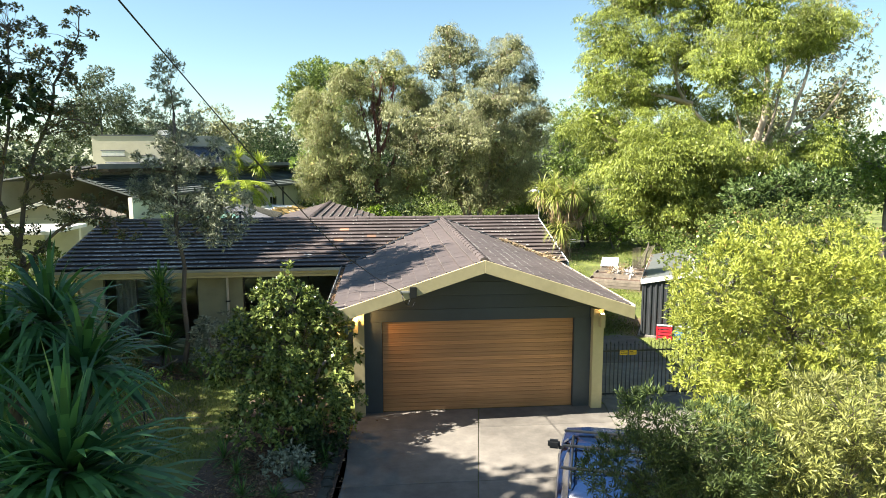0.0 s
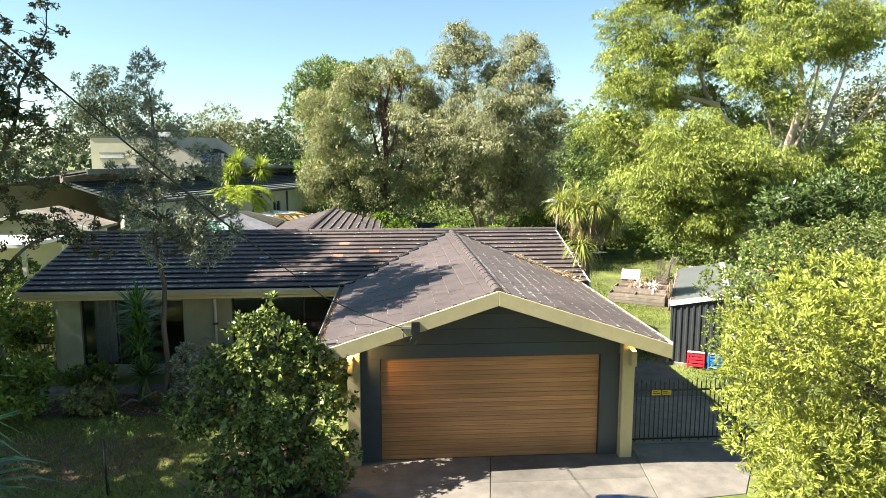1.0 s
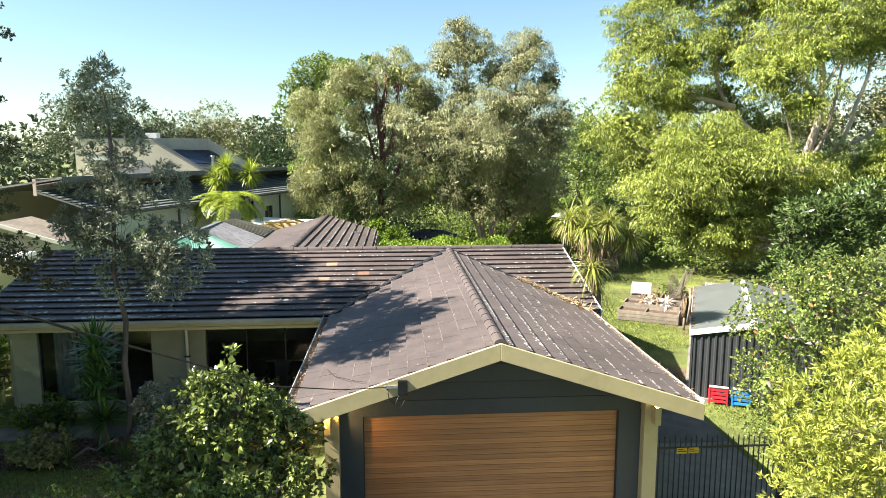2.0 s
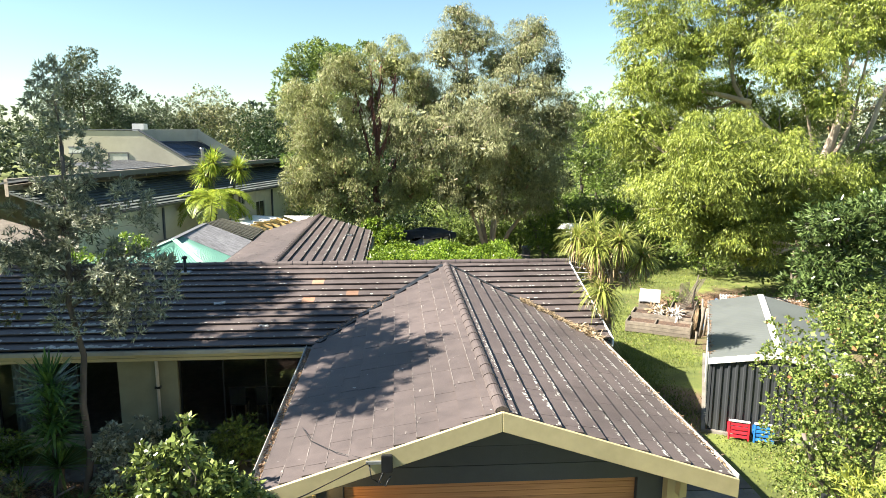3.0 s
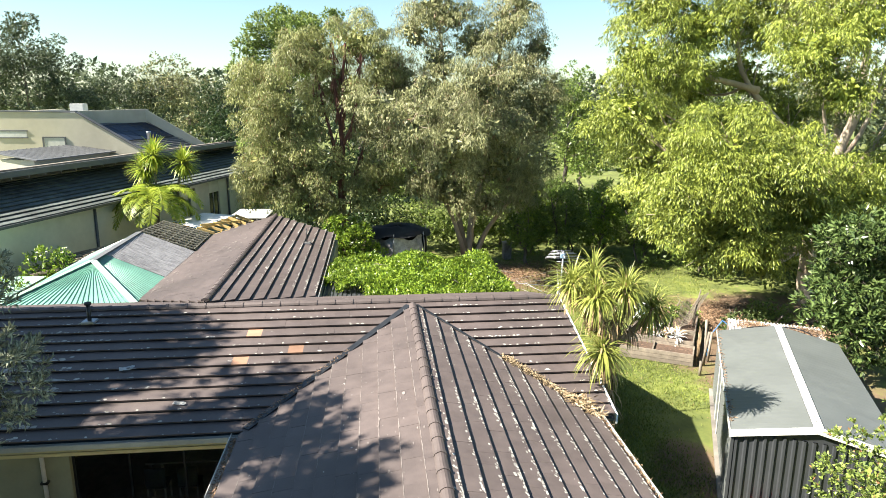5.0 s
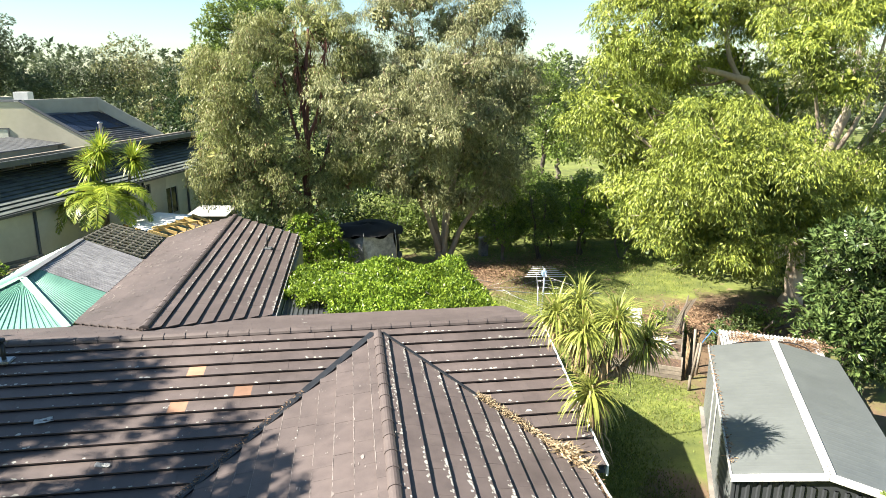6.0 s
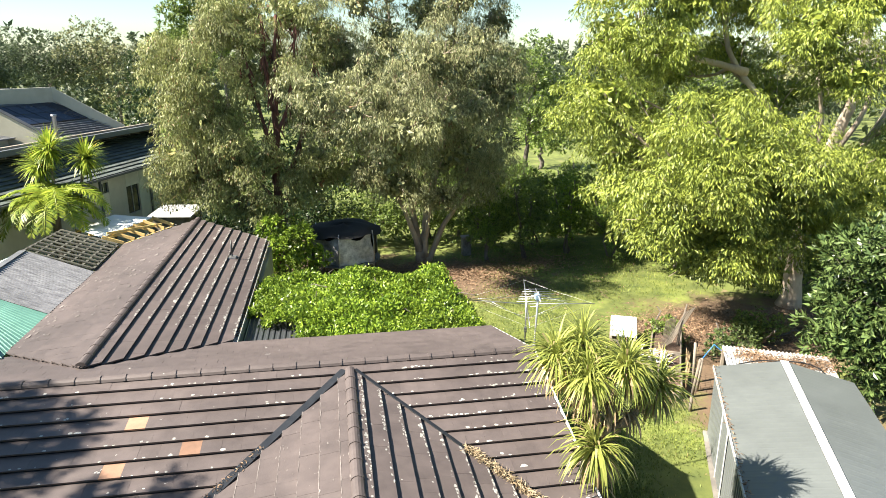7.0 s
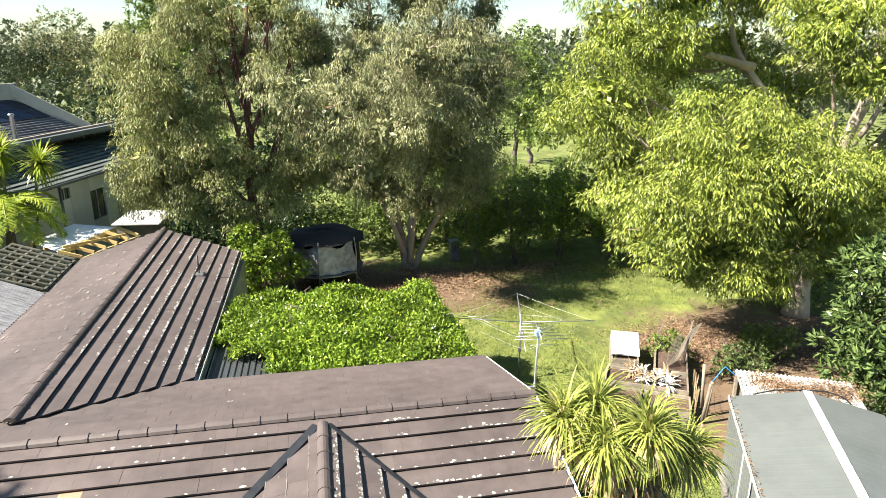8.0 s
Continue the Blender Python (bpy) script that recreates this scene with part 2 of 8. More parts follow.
LITTER = leaf_mat("dry_leaf_litter", (0.34, 0.23, 0.14), (0.13, 0.075, 0.045), through=0.05, rough=0.8)
CHAIR_GREY = mat("dim_chair_cloth", (0.05, 0.055, 0.06), (0.04, 0.043, 0.046), rough=0.9)
TORN_NET = mat("faded_net", (0.5, 0.49, 0.5), (0.2, 0.2, 0.21), rough=0.95, scale=5, big=0.3)
SCALE_MARK = mat("worn_tile_mark", (0.2, 0.176, 0.163), (0.15, 0.132, 0.123), rough=0.95, scale=30, fine=120, bump=0.2)
LICHEN = mat("pale_lichen", (0.5, 0.49, 0.45), (0.36, 0.35, 0.31), rough=0.95, scale=30, fine=120, bump=0.3)
STRAW_LITTER = leaf_mat("straw_litter", (0.5, 0.4, 0.26), (0.25, 0.18, 0.1), through=0.05, rough=0.8)
TYRE = mat("black_rubber", (0.015, 0.015, 0.016), rough=0.8, bump=0.05)
# Dark paint whose blue stands in for the reflected sky.
CAR_PAINT = mat("sky_tinted_car_paint", (0.008, 0.024, 0.075), (0.007, 0.02, 0.065), rough=0.12, bump=0.0, vary=0.02, big=0.05, gloss=0.45)
NET = mat("black_net", (0.02, 0.02, 0.022), rough=0.9)
GLASS = glass_mat("window_glass")
LAMP_GLOW = glow_mat("warm_lamp", (1.0, 0.6, 0.2), 18.0)

L_YGREEN = leaf_mat("yellow_green_leaf", (0.345, 0.395, 0.065), (0.09, 0.13, 0.024), through=0.12, rough=0.45)
L_YSHRUB = leaf_mat("bright_shrub_leaf", (0.46, 0.48, 0.09), (0.2, 0.25, 0.045), through=0.25)
L_GREYGREEN = leaf_mat("grey_green_leaf", (0.36, 0.37, 0.175), (0.125, 0.135, 0.06), through=0.1, rough=0.5, dead=(0.22, 0.14, 0.08))
L_OLIVE = leaf_mat("olive_leaf", (0.34, 0.36, 0.125), (0.115, 0.13, 0.046), through=0.1, rough=0.48, dead=(0.27, 0.14, 0.07))
# Bottlebrush leaf with the shade of its left side put into the colour.
L_BOTTLE_SHADED = leaf_mat("shaded_bottlebrush_leaf", (0.12, 0.165, 0.045), (0.03, 0.05, 0.017), through=0.16)
L_DARK = leaf_mat("dark_green_leaf", (0.05, 0.085, 0.025), (0.02, 0.04, 0.014), through=0.25, rough=0.4)
L_UNDER = leaf_mat("understorey_leaf", (0.26, 0.34, 0.075), (0.065, 0.105, 0.028), through=0.3, rough=0.4)
L_MID = leaf_mat("mid_green_leaf", (0.25, 0.35, 0.06), (0.065, 0.12, 0.026), through=0.3, rough=0.4)
L_LIME = leaf_mat("lime_creeper_leaf", (0.28, 0.38, 0.04), (0.06, 0.12, 0.015), through=0.2, rough=0.36)
# Lighter copy of the bottlebrush leaf: sunlight put into the colour.
L_BOTTLE_LIT = leaf_mat("sunlit_bottlebrush_leaf", (0.34, 0.35, 0.1), (0.1, 0.115, 0.035), through=0.16)
L_CAMELLIA = leaf_mat("camellia_leaf", (0.28, 0.34, 0.09), (0.03, 0.055, 0.016), through=0.12, rough=0.24)
L_GLOSS = leaf_mat("glossy_dark_leaf", (0.15, 0.21, 0.065), (0.035, 0.065, 0.02), through=0.1, rough=0.25)
L_PRIVET = leaf_mat("privet_leaf", (0.29, 0.36, 0.085), (0.07, 0.11, 0.03), through=0.18, rough=0.36, dead=(0.4, 0.2, 0.1))
L_OAK = leaf_mat("dull_oak_leaf", (0.22, 0.23, 0.1), (0.05, 0.06, 0.03), through=0.25, dead=(0.35, 0.13, 0.04))
L_BANKSIA = leaf_mat("silver_green_leaf", (0.44, 0.47, 0.34), (0.11, 0.13, 0.085), through=0.16)
L_SPIKE = leaf_mat("strap_leaf", (0.12, 0.22, 0.05), (0.035, 0.085, 0.022), through=0.25, rough=0.35)
L_CORDY = leaf_mat("cordyline_leaf", (0.085, 0.21, 0.06), (0.022, 0.075, 0.024), through=0.16, rough=0.45)
L_CABBAGE = leaf_mat("cabbage_tree_leaf", (0.38, 0.4, 0.1), (0.16, 0.2, 0.045), through=0.35, rough=0.4, dead=(0.45, 0.34, 0.18))
L_PALM = leaf_mat("palm_leaf", (0.42, 0.48, 0.06), (0.18, 0.27, 0.035), through=0.35, rough=0.4, dead=(0.45, 0.33, 0.05))
L_GRASS = leaf_mat("grass_blade", (0.235, 0.275, 0.055), (0.085, 0.125, 0.026), through=0.2, rough=0.6, dead=(0.33, 0.27, 0.12))
L_FAR = leaf_mat("far_leaf", (0.12, 0.15, 0.075), (0.045, 0.065, 0.035), through=0.22)

# ---- building helpers ----
def mesh_object(name, data, material, parent=None, smooth=False):
    if isinstance(data, bmesh.types.BMesh):
        me = bpy.data.meshes.new(name)
        data.to_mesh(me)
        data.free()
    else:
        me = data
    if material and not me.materials:
        me.materials.append(material)
    if smooth:
        me.polygons.foreach_set("use_smooth", [True] * len(me.polygons))
    ob = new(name, me)
    if parent:
        ob.parent = parent
    return ob


def part(name, bm, material, parent, label="", smooth=False):
    ob = mesh_object(name, bm, material, parent, smooth)
    return tagged(ob, label)


def thing(name, label, category, at=(0, 0, 0), turn=0.0, group="", kind=""):
    ob = new(name)
    ob.empty_display_size = 0.2
    ob.matrix_world = pose(at[0], at[1], at[2], 0, 0, turn)
    return tagged(ob, label, category, group, kind)


def add_box(bm, x0, x1, y0, y1, z0, z1, bevel=0.0, m=None):
    r = bmesh.ops.create_cube(bm, size=1.0)
    vs = r["verts"]
    bmesh.ops.scale(bm, vec=(x1 - x0, y1 - y0, z1 - z0), verts=vs)
    bmesh.ops.translate(bm, vec=((x0 + x1) / 2, (y0 + y1) / 2, (z0 + z1) / 2), verts=vs)
    if bevel:
        es = list({e for v in vs for e in v.link_edges})
        r2 = bmesh.ops.bevel(bm, geom=es, offset=bevel, segments=2, affect="EDGES", clamp_overlap=True)
        vs = list({v for f in r2["faces"] for v in f.verts} | {v for v in vs if v.is_valid})
    if m is not None:
        bmesh.ops.transform(bm, matrix=m, verts=[v for v in vs if v.is_valid])
    return bm


def box(x0, x1, y0, y1, z0, z1, bevel=0.0, m=None):
    return add_box(bmesh.new(), x0, x1, y0, y1, z0, z1, bevel, m)


def beam(a, b, w, h, bevel=0.006):
    """A bar of section w by h from a to b, upright section."""
    a, b = Vector(a), Vector(b)
    d = b - a
    q = d.to_track_quat("X", "Z").to_matrix().to_4x4()
    return box(0, d.length, -w / 2, w / 2, -h / 2, h / 2, bevel, Matrix.Translation(a) @ q)


def join(*bms):
    out = bmesh.new()
    for b in bms:
        me = bpy.data.meshes.new("join")
        b.to_mesh(me)
        b.free()
        out.from_mesh(me)
        bpy.data.meshes.remove(me)
    return out


def tube_arrays(paths, sides=8):
    """Vertices and quads of tapered tubes. paths: lists of (point, radius)."""
    vs, fs = [], []
    for path in paths:
        pts = [Vector(p) for p, r in path]
        base = len(vs)
        for i, (p, r) in enumerate(path):
            d = (pts[min(i + 1, len(pts) - 1)] - pts[max(i - 1, 0)])
            d = d.normalized() if d.length > 1e-6 else Vector((0, 0, 1))
            side = d.cross(Vector((0.31, 0.95, 0.12))).normalized()
            up = side.cross(d)
            for k in range(sides):
                a = 2 * math.pi * k / sides
                vs.append(pts[i] + (side * math.cos(a) + up * math.sin(a)) * r)
        for i in range(len(path) - 1):
            for k in range(sides):
                a, b = base + i * sides + k, base + i * sides + (k + 1) % sides
                fs.append((a, b, b + sides, a + sides))
        fs.append(tuple(base + k for k in reversed(range(sides))))
        fs.append(tuple(base + (len(path) - 1) * sides + k for k in range(sides)))
    return vs, fs


def tubes(name, paths, material, parent, sides=8, label=""):
    vs, fs = tube_arrays(paths, sides)
    me = bpy.data.meshes.new(name)
    me.from_pydata(vs, [], fs)
    me.materials.append(material)
    me.polygons.foreach_set("use_smooth", [True] * len(me.polygons))
    ob = new(name, me)
    ob.parent = parent
    return tagged(ob, label)


def quads_mesh(name, verts, material, smooth=False):
    """A mesh of loose quads from an array (n, 4, 3)."""
    n = len(verts)
    me = bpy.data.meshes.new(name)
    me.vertices.add(4 * n)
    me.vertices.foreach_set("co", verts.astype(np.float32).ravel())
    me.loops.add(4 * n)
    me.loops.foreach_set("vertex_index", np.arange(4 * n, dtype=np.int32))
    me.polygons.add(n)
    me.polygons.foreach_set("loop_start", np.arange(0, 4 * n, 4, dtype=np.int32))
    me.update(calc_edges=True)
    me.materials.append(material)
    return me


def unit(a):
    return a / np.maximum(np.linalg.norm(a, axis=-1, keepdims=True), 1e-9)


def leaf_quads(p, d, length, width, rng, bend=0.25, face=None, toss=0.42):
    """Pointed leaves, folded a little: base p, way d, and the way that their upper side tends to face."""
    n = len(p)
    r = rng.normal(size=(n, 3)) if face is None else unit(face) + rng.normal(size=(n, 3)) * toss
    s = unit(np.cross(d, r))
    up = np.cross(s, d)
    ln = (length * rng.uniform(0.65, 1.25, n))[:, None]
    wd = (width * rng.uniform(0.7, 1.2, n))[:, None]
    mid = p + d * ln * 0.45 + up * ln * bend * 0.25
    tip = p + d * ln - up * ln * bend * 0.3
    return np.stack([p, mid + s * wd / 2, tip, mid - s * wd / 2], axis=1)


def foliage(clumps, per, length, width, rng, droop=0.5, tuft=7, shell=0.55, out=0.8):
    """Leaves in sprays that spring from twigs inside each clump (x, y, z, rx, ry, rz and, if known, its way outward); per: leaves to a square metre."""
    res = []
    for c in clumps:
        c = np.array(c, float)
        r = c[3:6]
        o = c[6:9] if len(c) > 6 else None
        area = 4 * math.pi * r[0] * (r[0] + r[2]) / 2
        nt = max(2, int(round(area * per / tuft)))
        u = unit(rng.normal(size=(nt, 3)) + (0.5 * o if o is not None else 0) + np.array([0, 0, 0.25]))
        root = c[:3] + u * r * (shell + (1 - shell) * rng.uniform(0, 1, (nt, 1)))
        k = np.repeat(np.arange(nt), tuft)
        n = nt * tuft
        d = unit(u[k] * out + rng.normal(size=(n, 3)) * 0.5 + np.array([0, 0, -droop]))
        p = root[k] + d * length * rng.uniform(-0.15, 0.35, (n, 1)) + rng.normal(size=(n, 3)) * length * 0.1
        res.append(leaf_quads(p, d, length, width, rng, face=u[k] + np.array([0, 0, 0.5])))
    return np.concatenate(res)


def clumps_on(lobes, count, size, rng, low=-0.75, flat=0.8):
    """Small clumps scattered over the outside of the crown's lobes (x, y, z, rx, ry, rz)."""
    out = []
    w = np.array([l[3] * l[4] + l[3] * l[5] + l[4] * l[5] for l in lobes])
    for l, n in zip(lobes, np.maximum(3, (count * w / w.sum()).astype(int))):
        c, r = np.array(l[:3]), np.array(l[3:6])
        got = 0
        while got < n:
            u = unit(rng.normal(size=3))
            if u[2] < low:
                continue
            p = c + u * r * (rng.uniform(0.8, 1.04) if rng.uniform() > 0.12 else rng.uniform(0.35, 0.75))
            s = size * rng.uniform(0.6, 1.4)
            out.append((*p, s, s, s * flat, *u))
            got += 1
    return out


def limb_path(a, b, ra, rb, rng, steps=5, sag=0.12):
    a, b = np.array(a, float), np.array(b, float)
    ln = np.linalg.norm(b - a)
    pts = []
    for i in range(steps + 1):
        f = i / steps
        w = rng.normal(size=3) * ln * (0.035 if ln < 4 else 0.012) * (0 < i < steps)
        p = a + (b - a) * f + w + np.array([0, 0, 1]) * ln * sag * math.sin(math.pi * f)
        pts.append((tuple(p), ra + (rb - ra) * f ** 0.8))
    return pts


def tree(name, label, base, top, trunk_r, lobes, bark, leaf, count, size, per, length, width, seed, droop=0.5, twig=0.5, tuft=7, shell=0.55, low=-0.75, flat=0.8, category="tree", stems=1, group="", out=0.8, core=90):
    """A tree: trunk to top, a limb to each lobe, twigs to the clumps, and a crown of leaves."""
    rng = np.random.default_rng(seed)
    t = thing(name, label, category, group=group)
    paths = []
    for k in range(stems):
        off = rng.normal(size=3) * trunk_r * 1.6 * (k > 0)
        off[2] = 0
        tp = np.array(top) + rng.normal(size=3) * [1.0, 0.8, 0.4] * (k > 0)
        paths.append(limb_path(np.array(base) + off - [0, 0, 0.15], tp, trunk_r, trunk_r * 0.45, rng, 7, 0.0))
    tubes("trunk", paths, bark, t, 10)
    cl = clumps_on(lobes, count, size, rng, low, flat)
    base, top = np.array(base, float), np.array(top, float)
    for l in lobes:
        c, r = np.array(l[:3]), np.array(l[3:6])
        f = np.clip((c[2] - r[2] * 0.6 - base[2]) / max(top[2] - base[2], 0.1), 0.25, 1.0)
        start = base + (top - base) * f
        lp = [limb_path(start, c, trunk_r * 0.34, trunk_r * 0.12, rng)]
        near = [q for q in cl if np.sum(((np.array(q[:3]) - c) / r) ** 2) < 1.3]
        rng.shuffle(near)
        for q in near[: int(len(near) * twig)]:
            j = lp[0][rng.integers(2, 6)][0]
            lp.append(limb_path(j, q[:3], trunk_r * 0.07, trunk_r * 0.02, rng, 3, 0.05))
        tubes("limb", lp, bark, t, 5)
    if per > 1000:      # a total of leaves, not a density
        per = per / sum(4 * math.pi * q[3] * (q[3] * 0.5 + q[5] * 0.5) for q in cl)
    q = [foliage(cl, per, length, width, rng, droop, tuft, shell, out)]
    for l in lobes:     # sparse large leaves deep inside, that keep the light out
        c, r = np.array(l[:3]), np.array(l[3:6])
        n = int(core * (r[0] * r[1] + r[0] * r[2] + r[1] * r[2]))
        u = unit(rng.normal(size=(n, 3)))
        p = c + u * r * rng.uniform(0.2, 0.68, (n, 1))
        q.append(leaf_quads(p, unit(rng.normal(size=(n, 3))), min(0.3, length * 1.5), min(0.13, width * 2.6), rng))
    ob = new("crown", quads_mesh("crown", np.concatenate(q), leaf))
    ob.parent = t
    return t


def smooth_path(pts, r0, r1, rng, per=5, wobble=0.03):
    """A bending, tapered stem through the points."""
    p = [np.array(q, float) for q in pts]
    p = [2 * p[0] - p[1]] + p + [2 * p[-1] - p[-2]]
    out = []
    for i in range(1, len(p) - 2):
        for k in range(per):
            f = k / per
            q = 0.5 * (2 * p[i] + (p[i + 1] - p[i - 1]) * f + (2 * p[i - 1] - 5 * p[i] + 4 * p[i + 1] - p[i + 2]) * f * f + (3 * p[i] - p[i - 1] - 3 * p[i + 1] + p[i + 2]) * f ** 3)
            out.append(q + rng.normal(size=3) * wobble)
    out.append(p[-2])
    n = len(out) - 1
    return [(tuple(q), (r0 + (r1 - r0) * (i / n) ** 0.8) * (1.35 if i == 0 else 1.0)) for i, q in enumerate(out)]


def weeping_tufts(lobes, count, size, leaves, length, width, rng, droop=1.0, low=-0.35, ragged=0.12, spread=0.7, hang=0.8, bough=14):
    """Leaves in hanging mops over the outside of the lobes; the gaps between the mops show the shade inside."""
    subs = []
    for l in lobes:     # boughs that bulge from each lobe
        c, r = np.array(l[:3]), np.array(l[3:6])
        for k in range(max(7, int(bough * (r[0] * r[1] + r[0] * r[2] + r[1] * r[2]) / 3))):
            u = unit(rng.normal(size=3))
            if u[2] < low:
                continue
            f = rng.uniform(0.25, 0.48) * (r.mean() ** 0.5) * rng.uniform(0.75, 1.2)
            subs.append((*(c + u * r * rng.uniform(0.66, 1.16)), f, f, f * rng.uniform(0.75, 1.1)))
    lobes = subs
    C, R = np.array([l[:3] for l in lobes], float), np.array([l[3:6] for l in lobes], float)
    w = R[:, 0] * R[:, 1] + R[:, 0] * R[:, 2] + R[:, 1] * R[:, 2]
    roots, outs = [], []
    for i, n in enumerate(np.maximum(4, (count * w / w.sum()).astype(int))):
        got = 0
        while got < n:
            u = unit(rng.normal(size=3) + np.array([0, 0, 0.3]))
            if u[2] < -0.45:
                continue
            # a lumpy dome: its surface swells and sinks
            lump = 1 + ragged * (math.sin(3.1 * u[0] + 2.3 * i) * math.sin(3.7 * u[2] + i) + 0.7 * math.sin(6.3 * u[1] + 1.7 * i + 5 * u[2]))
            p = C[i] + u * R[i] * lump * rng.uniform(0.82, 1.03)
            inside = np.sum(((p - C) / R) ** 2, axis=1)
            inside[i] = 9
            got += 1
            if inside.min() < 0.6 and rng.uniform() < 0.9:
                continue
            roots.append(p)
            outs.append(u)
    roots, outs = np.array(roots), np.array(outs)
    m = len(roots)
    s = size * rng.uniform(0.6, 1.35, m)
    k = np.repeat(np.arange(m), leaves)
    n = m * leaves
    a = rng.uniform(0, 2 * math.pi, n)
    rho = np.sqrt(rng.uniform(0, 1, n))
    h = np.stack([np.cos(a), np.sin(a), np.zeros(n)], axis=1)
    p = roots[k] + h * (rho * s[k])[:, None] + outs[k] * (0.25 * s[k])[:, None]
    p[:, 2] += s[k] * (0.5 * (1 - rho ** 2) - hang * rng.uniform(0, 1, n) ** 1.6 * rho)
    d = unit(h * (spread * (0.35 + rho))[:, None] + outs[k] * 0.35 + np.array([0, 0, -1.0]) * (droop * (0.25 + rho))[:, None] + rng.normal(size=(n, 3)) * 0.32)
    return leaf_quads(p, d, length, width, rng, face=outs[k] + h * (0.6 * rho)[:, None] + np.array([0, 0, 0.45]), toss=0.7)


def weeping_tree(name, label, stems, lobes, bark, leaf, count, size, leaves, length, width, seed, droop=1.0, low=-0.35, ragged=0.12, core=120, twig=5, limb_r=0.07, hang=0.8, spread=0.7, bough=13, strips=0):
    """A tree with bending stems (points, radius at foot, radius at top), limbs, twigs and hanging foliage."""
    rng = np.random.default_rng(seed)
    t = thing(name, label, "tree")
    stem_pts = []
    for k, (pts, r0, r1) in enumerate(stems):
        path = smooth_path(pts, r0, r1, rng, wobble=r0 * 0.12)
        tubes("trunk" if k == 0 else "stem", [path], bark, t, 10)
        stem_pts += [(np.array(q), r) for q, r in path[3:]]
    for l in lobes:
        c, r = np.array(l[:3]), np.array(l[3:6])
        best = min(stem_pts, key=lambda q: np.linalg.norm(q[0] - c + np.array([0, 0, 0.9 * r[2]])) + 4 * max(0, q[0][2] - c[2]))
        mid = best[0] * 0.45 + c * 0.55 + np.array([0, 0, -0.25 * r[2]])
        path = smooth_path([best[0], mid, c + np.array([0, 0, 0.35 * r[2]])], min(limb_r, best[1] * 0.8), limb_r * 0.35, rng, 4, 0.04)
        lp = [path]
        for q in range(twig):
            u = unit(rng.normal(size=3) + np.array([0, 0, 0.4]))
            e = c + u * r * 0.95
            j = path[rng.integers(3, len(path))][0]
            lp.append(smooth_path([j, (np.array(j) + e) / 2 + [0, 0, 0.12], e], limb_r * 0.35, limb_r * 0.1, rng, 3, 0.03))
        tubes("limb", lp, bark, t, 6)
    if strips:          # loose bark that hangs from the stems
        sp = [stem_pts[i] for i in rng.integers(0, len(stem_pts), strips)]
        p = np.array([a for a, r in sp])
        u = unit(rng.normal(size=(strips, 3)) * [1, 1, 0.1])
        p = p + u * (np.array([r for a, r in sp])[:, None] + 0.01)
        d = unit(np.array([0, 0, -1.0]) + u * 0.12 + rng.normal(size=(strips, 3)) * 0.18)
        mesh = quads_mesh("loose_bark", leaf_quads(p, d, 0.75, 0.075, rng, 0.1), bark)
        ob = new("loose_bark", mesh)
        ob.parent = t
        tagged(ob, "shaggy hanging strips of reddish bark", kind="stuff")
    q = [weeping_tufts(lobes, count, size, leaves, length, width, rng, droop, low, ragged, spread, hang, bough)]
    for l in lobes:     # larger leaves deep inside, added to block light and darken the gaps
        c, r = np.array(l[:3]), np.array(l[3:6])
        n = int(core * (r[0] * r[1] + r[0] * r[2] + r[1] * r[2]))
        u = unit(rng.normal(size=(n, 3)))
        p = c + u * r * rng.uniform(0.2, 0.7, (n, 1))
        q.append(leaf_quads(p, unit(rng.normal(size=(n, 3)) + [0, 0, -0.8]), 0.34, 0.15, rng))
    ob = new("crown", quads_mesh("crown", np.concatenate(q), leaf))
    ob.parent = t
    return t


def open_tree(name, label, stems, lobes, bark, leaf, count, size, leaves, length, width, seed):
    """An airy tree: bending stems, a thin twig from the nearest stem to every small clump of leaves."""
    rng = np.random.default_rng(seed)
    t = thing(name, label, "tree")
    pts = []
    for k, (p, r0, r1) in enumerate(stems):
        path = smooth_path(p, r0, r1, rng, wobble=r0 * 0.25)
        tubes("trunk" if k == 0 else "limb", [path], bark, t, 8)
        pts += [np.array(q) for q, r in path[2:]]
    pts = np.array(pts)
    cl = clumps_on(lobes, count, size, rng, -0.9, 0.6)
    twigs = []
    for c in cl:
        e = np.array(c[:3])
        j = pts[np.argmin(np.linalg.norm(pts - e, axis=1) + 1.2 * np.maximum(0, pts[:, 2] - e[2]))]
        twigs.append(smooth_path([j, (j + e) / 2 + rng.normal(size=3) * 0.1 + [0, 0, 0.06], e], 0.014, 0.004, rng, 3, 0.02))
    tubes("branch", twigs, bark, t, 4)
    per = leaves / sum(4 * math.pi * q[3] * (q[3] * 0.5 + q[5] * 0.5) for q in cl)
    ob = new("crown", quads_mesh("crown", foliage(cl, per, length, width, rng, 0.1, 6, 0.2), leaf))
    ob.parent = t
    return t


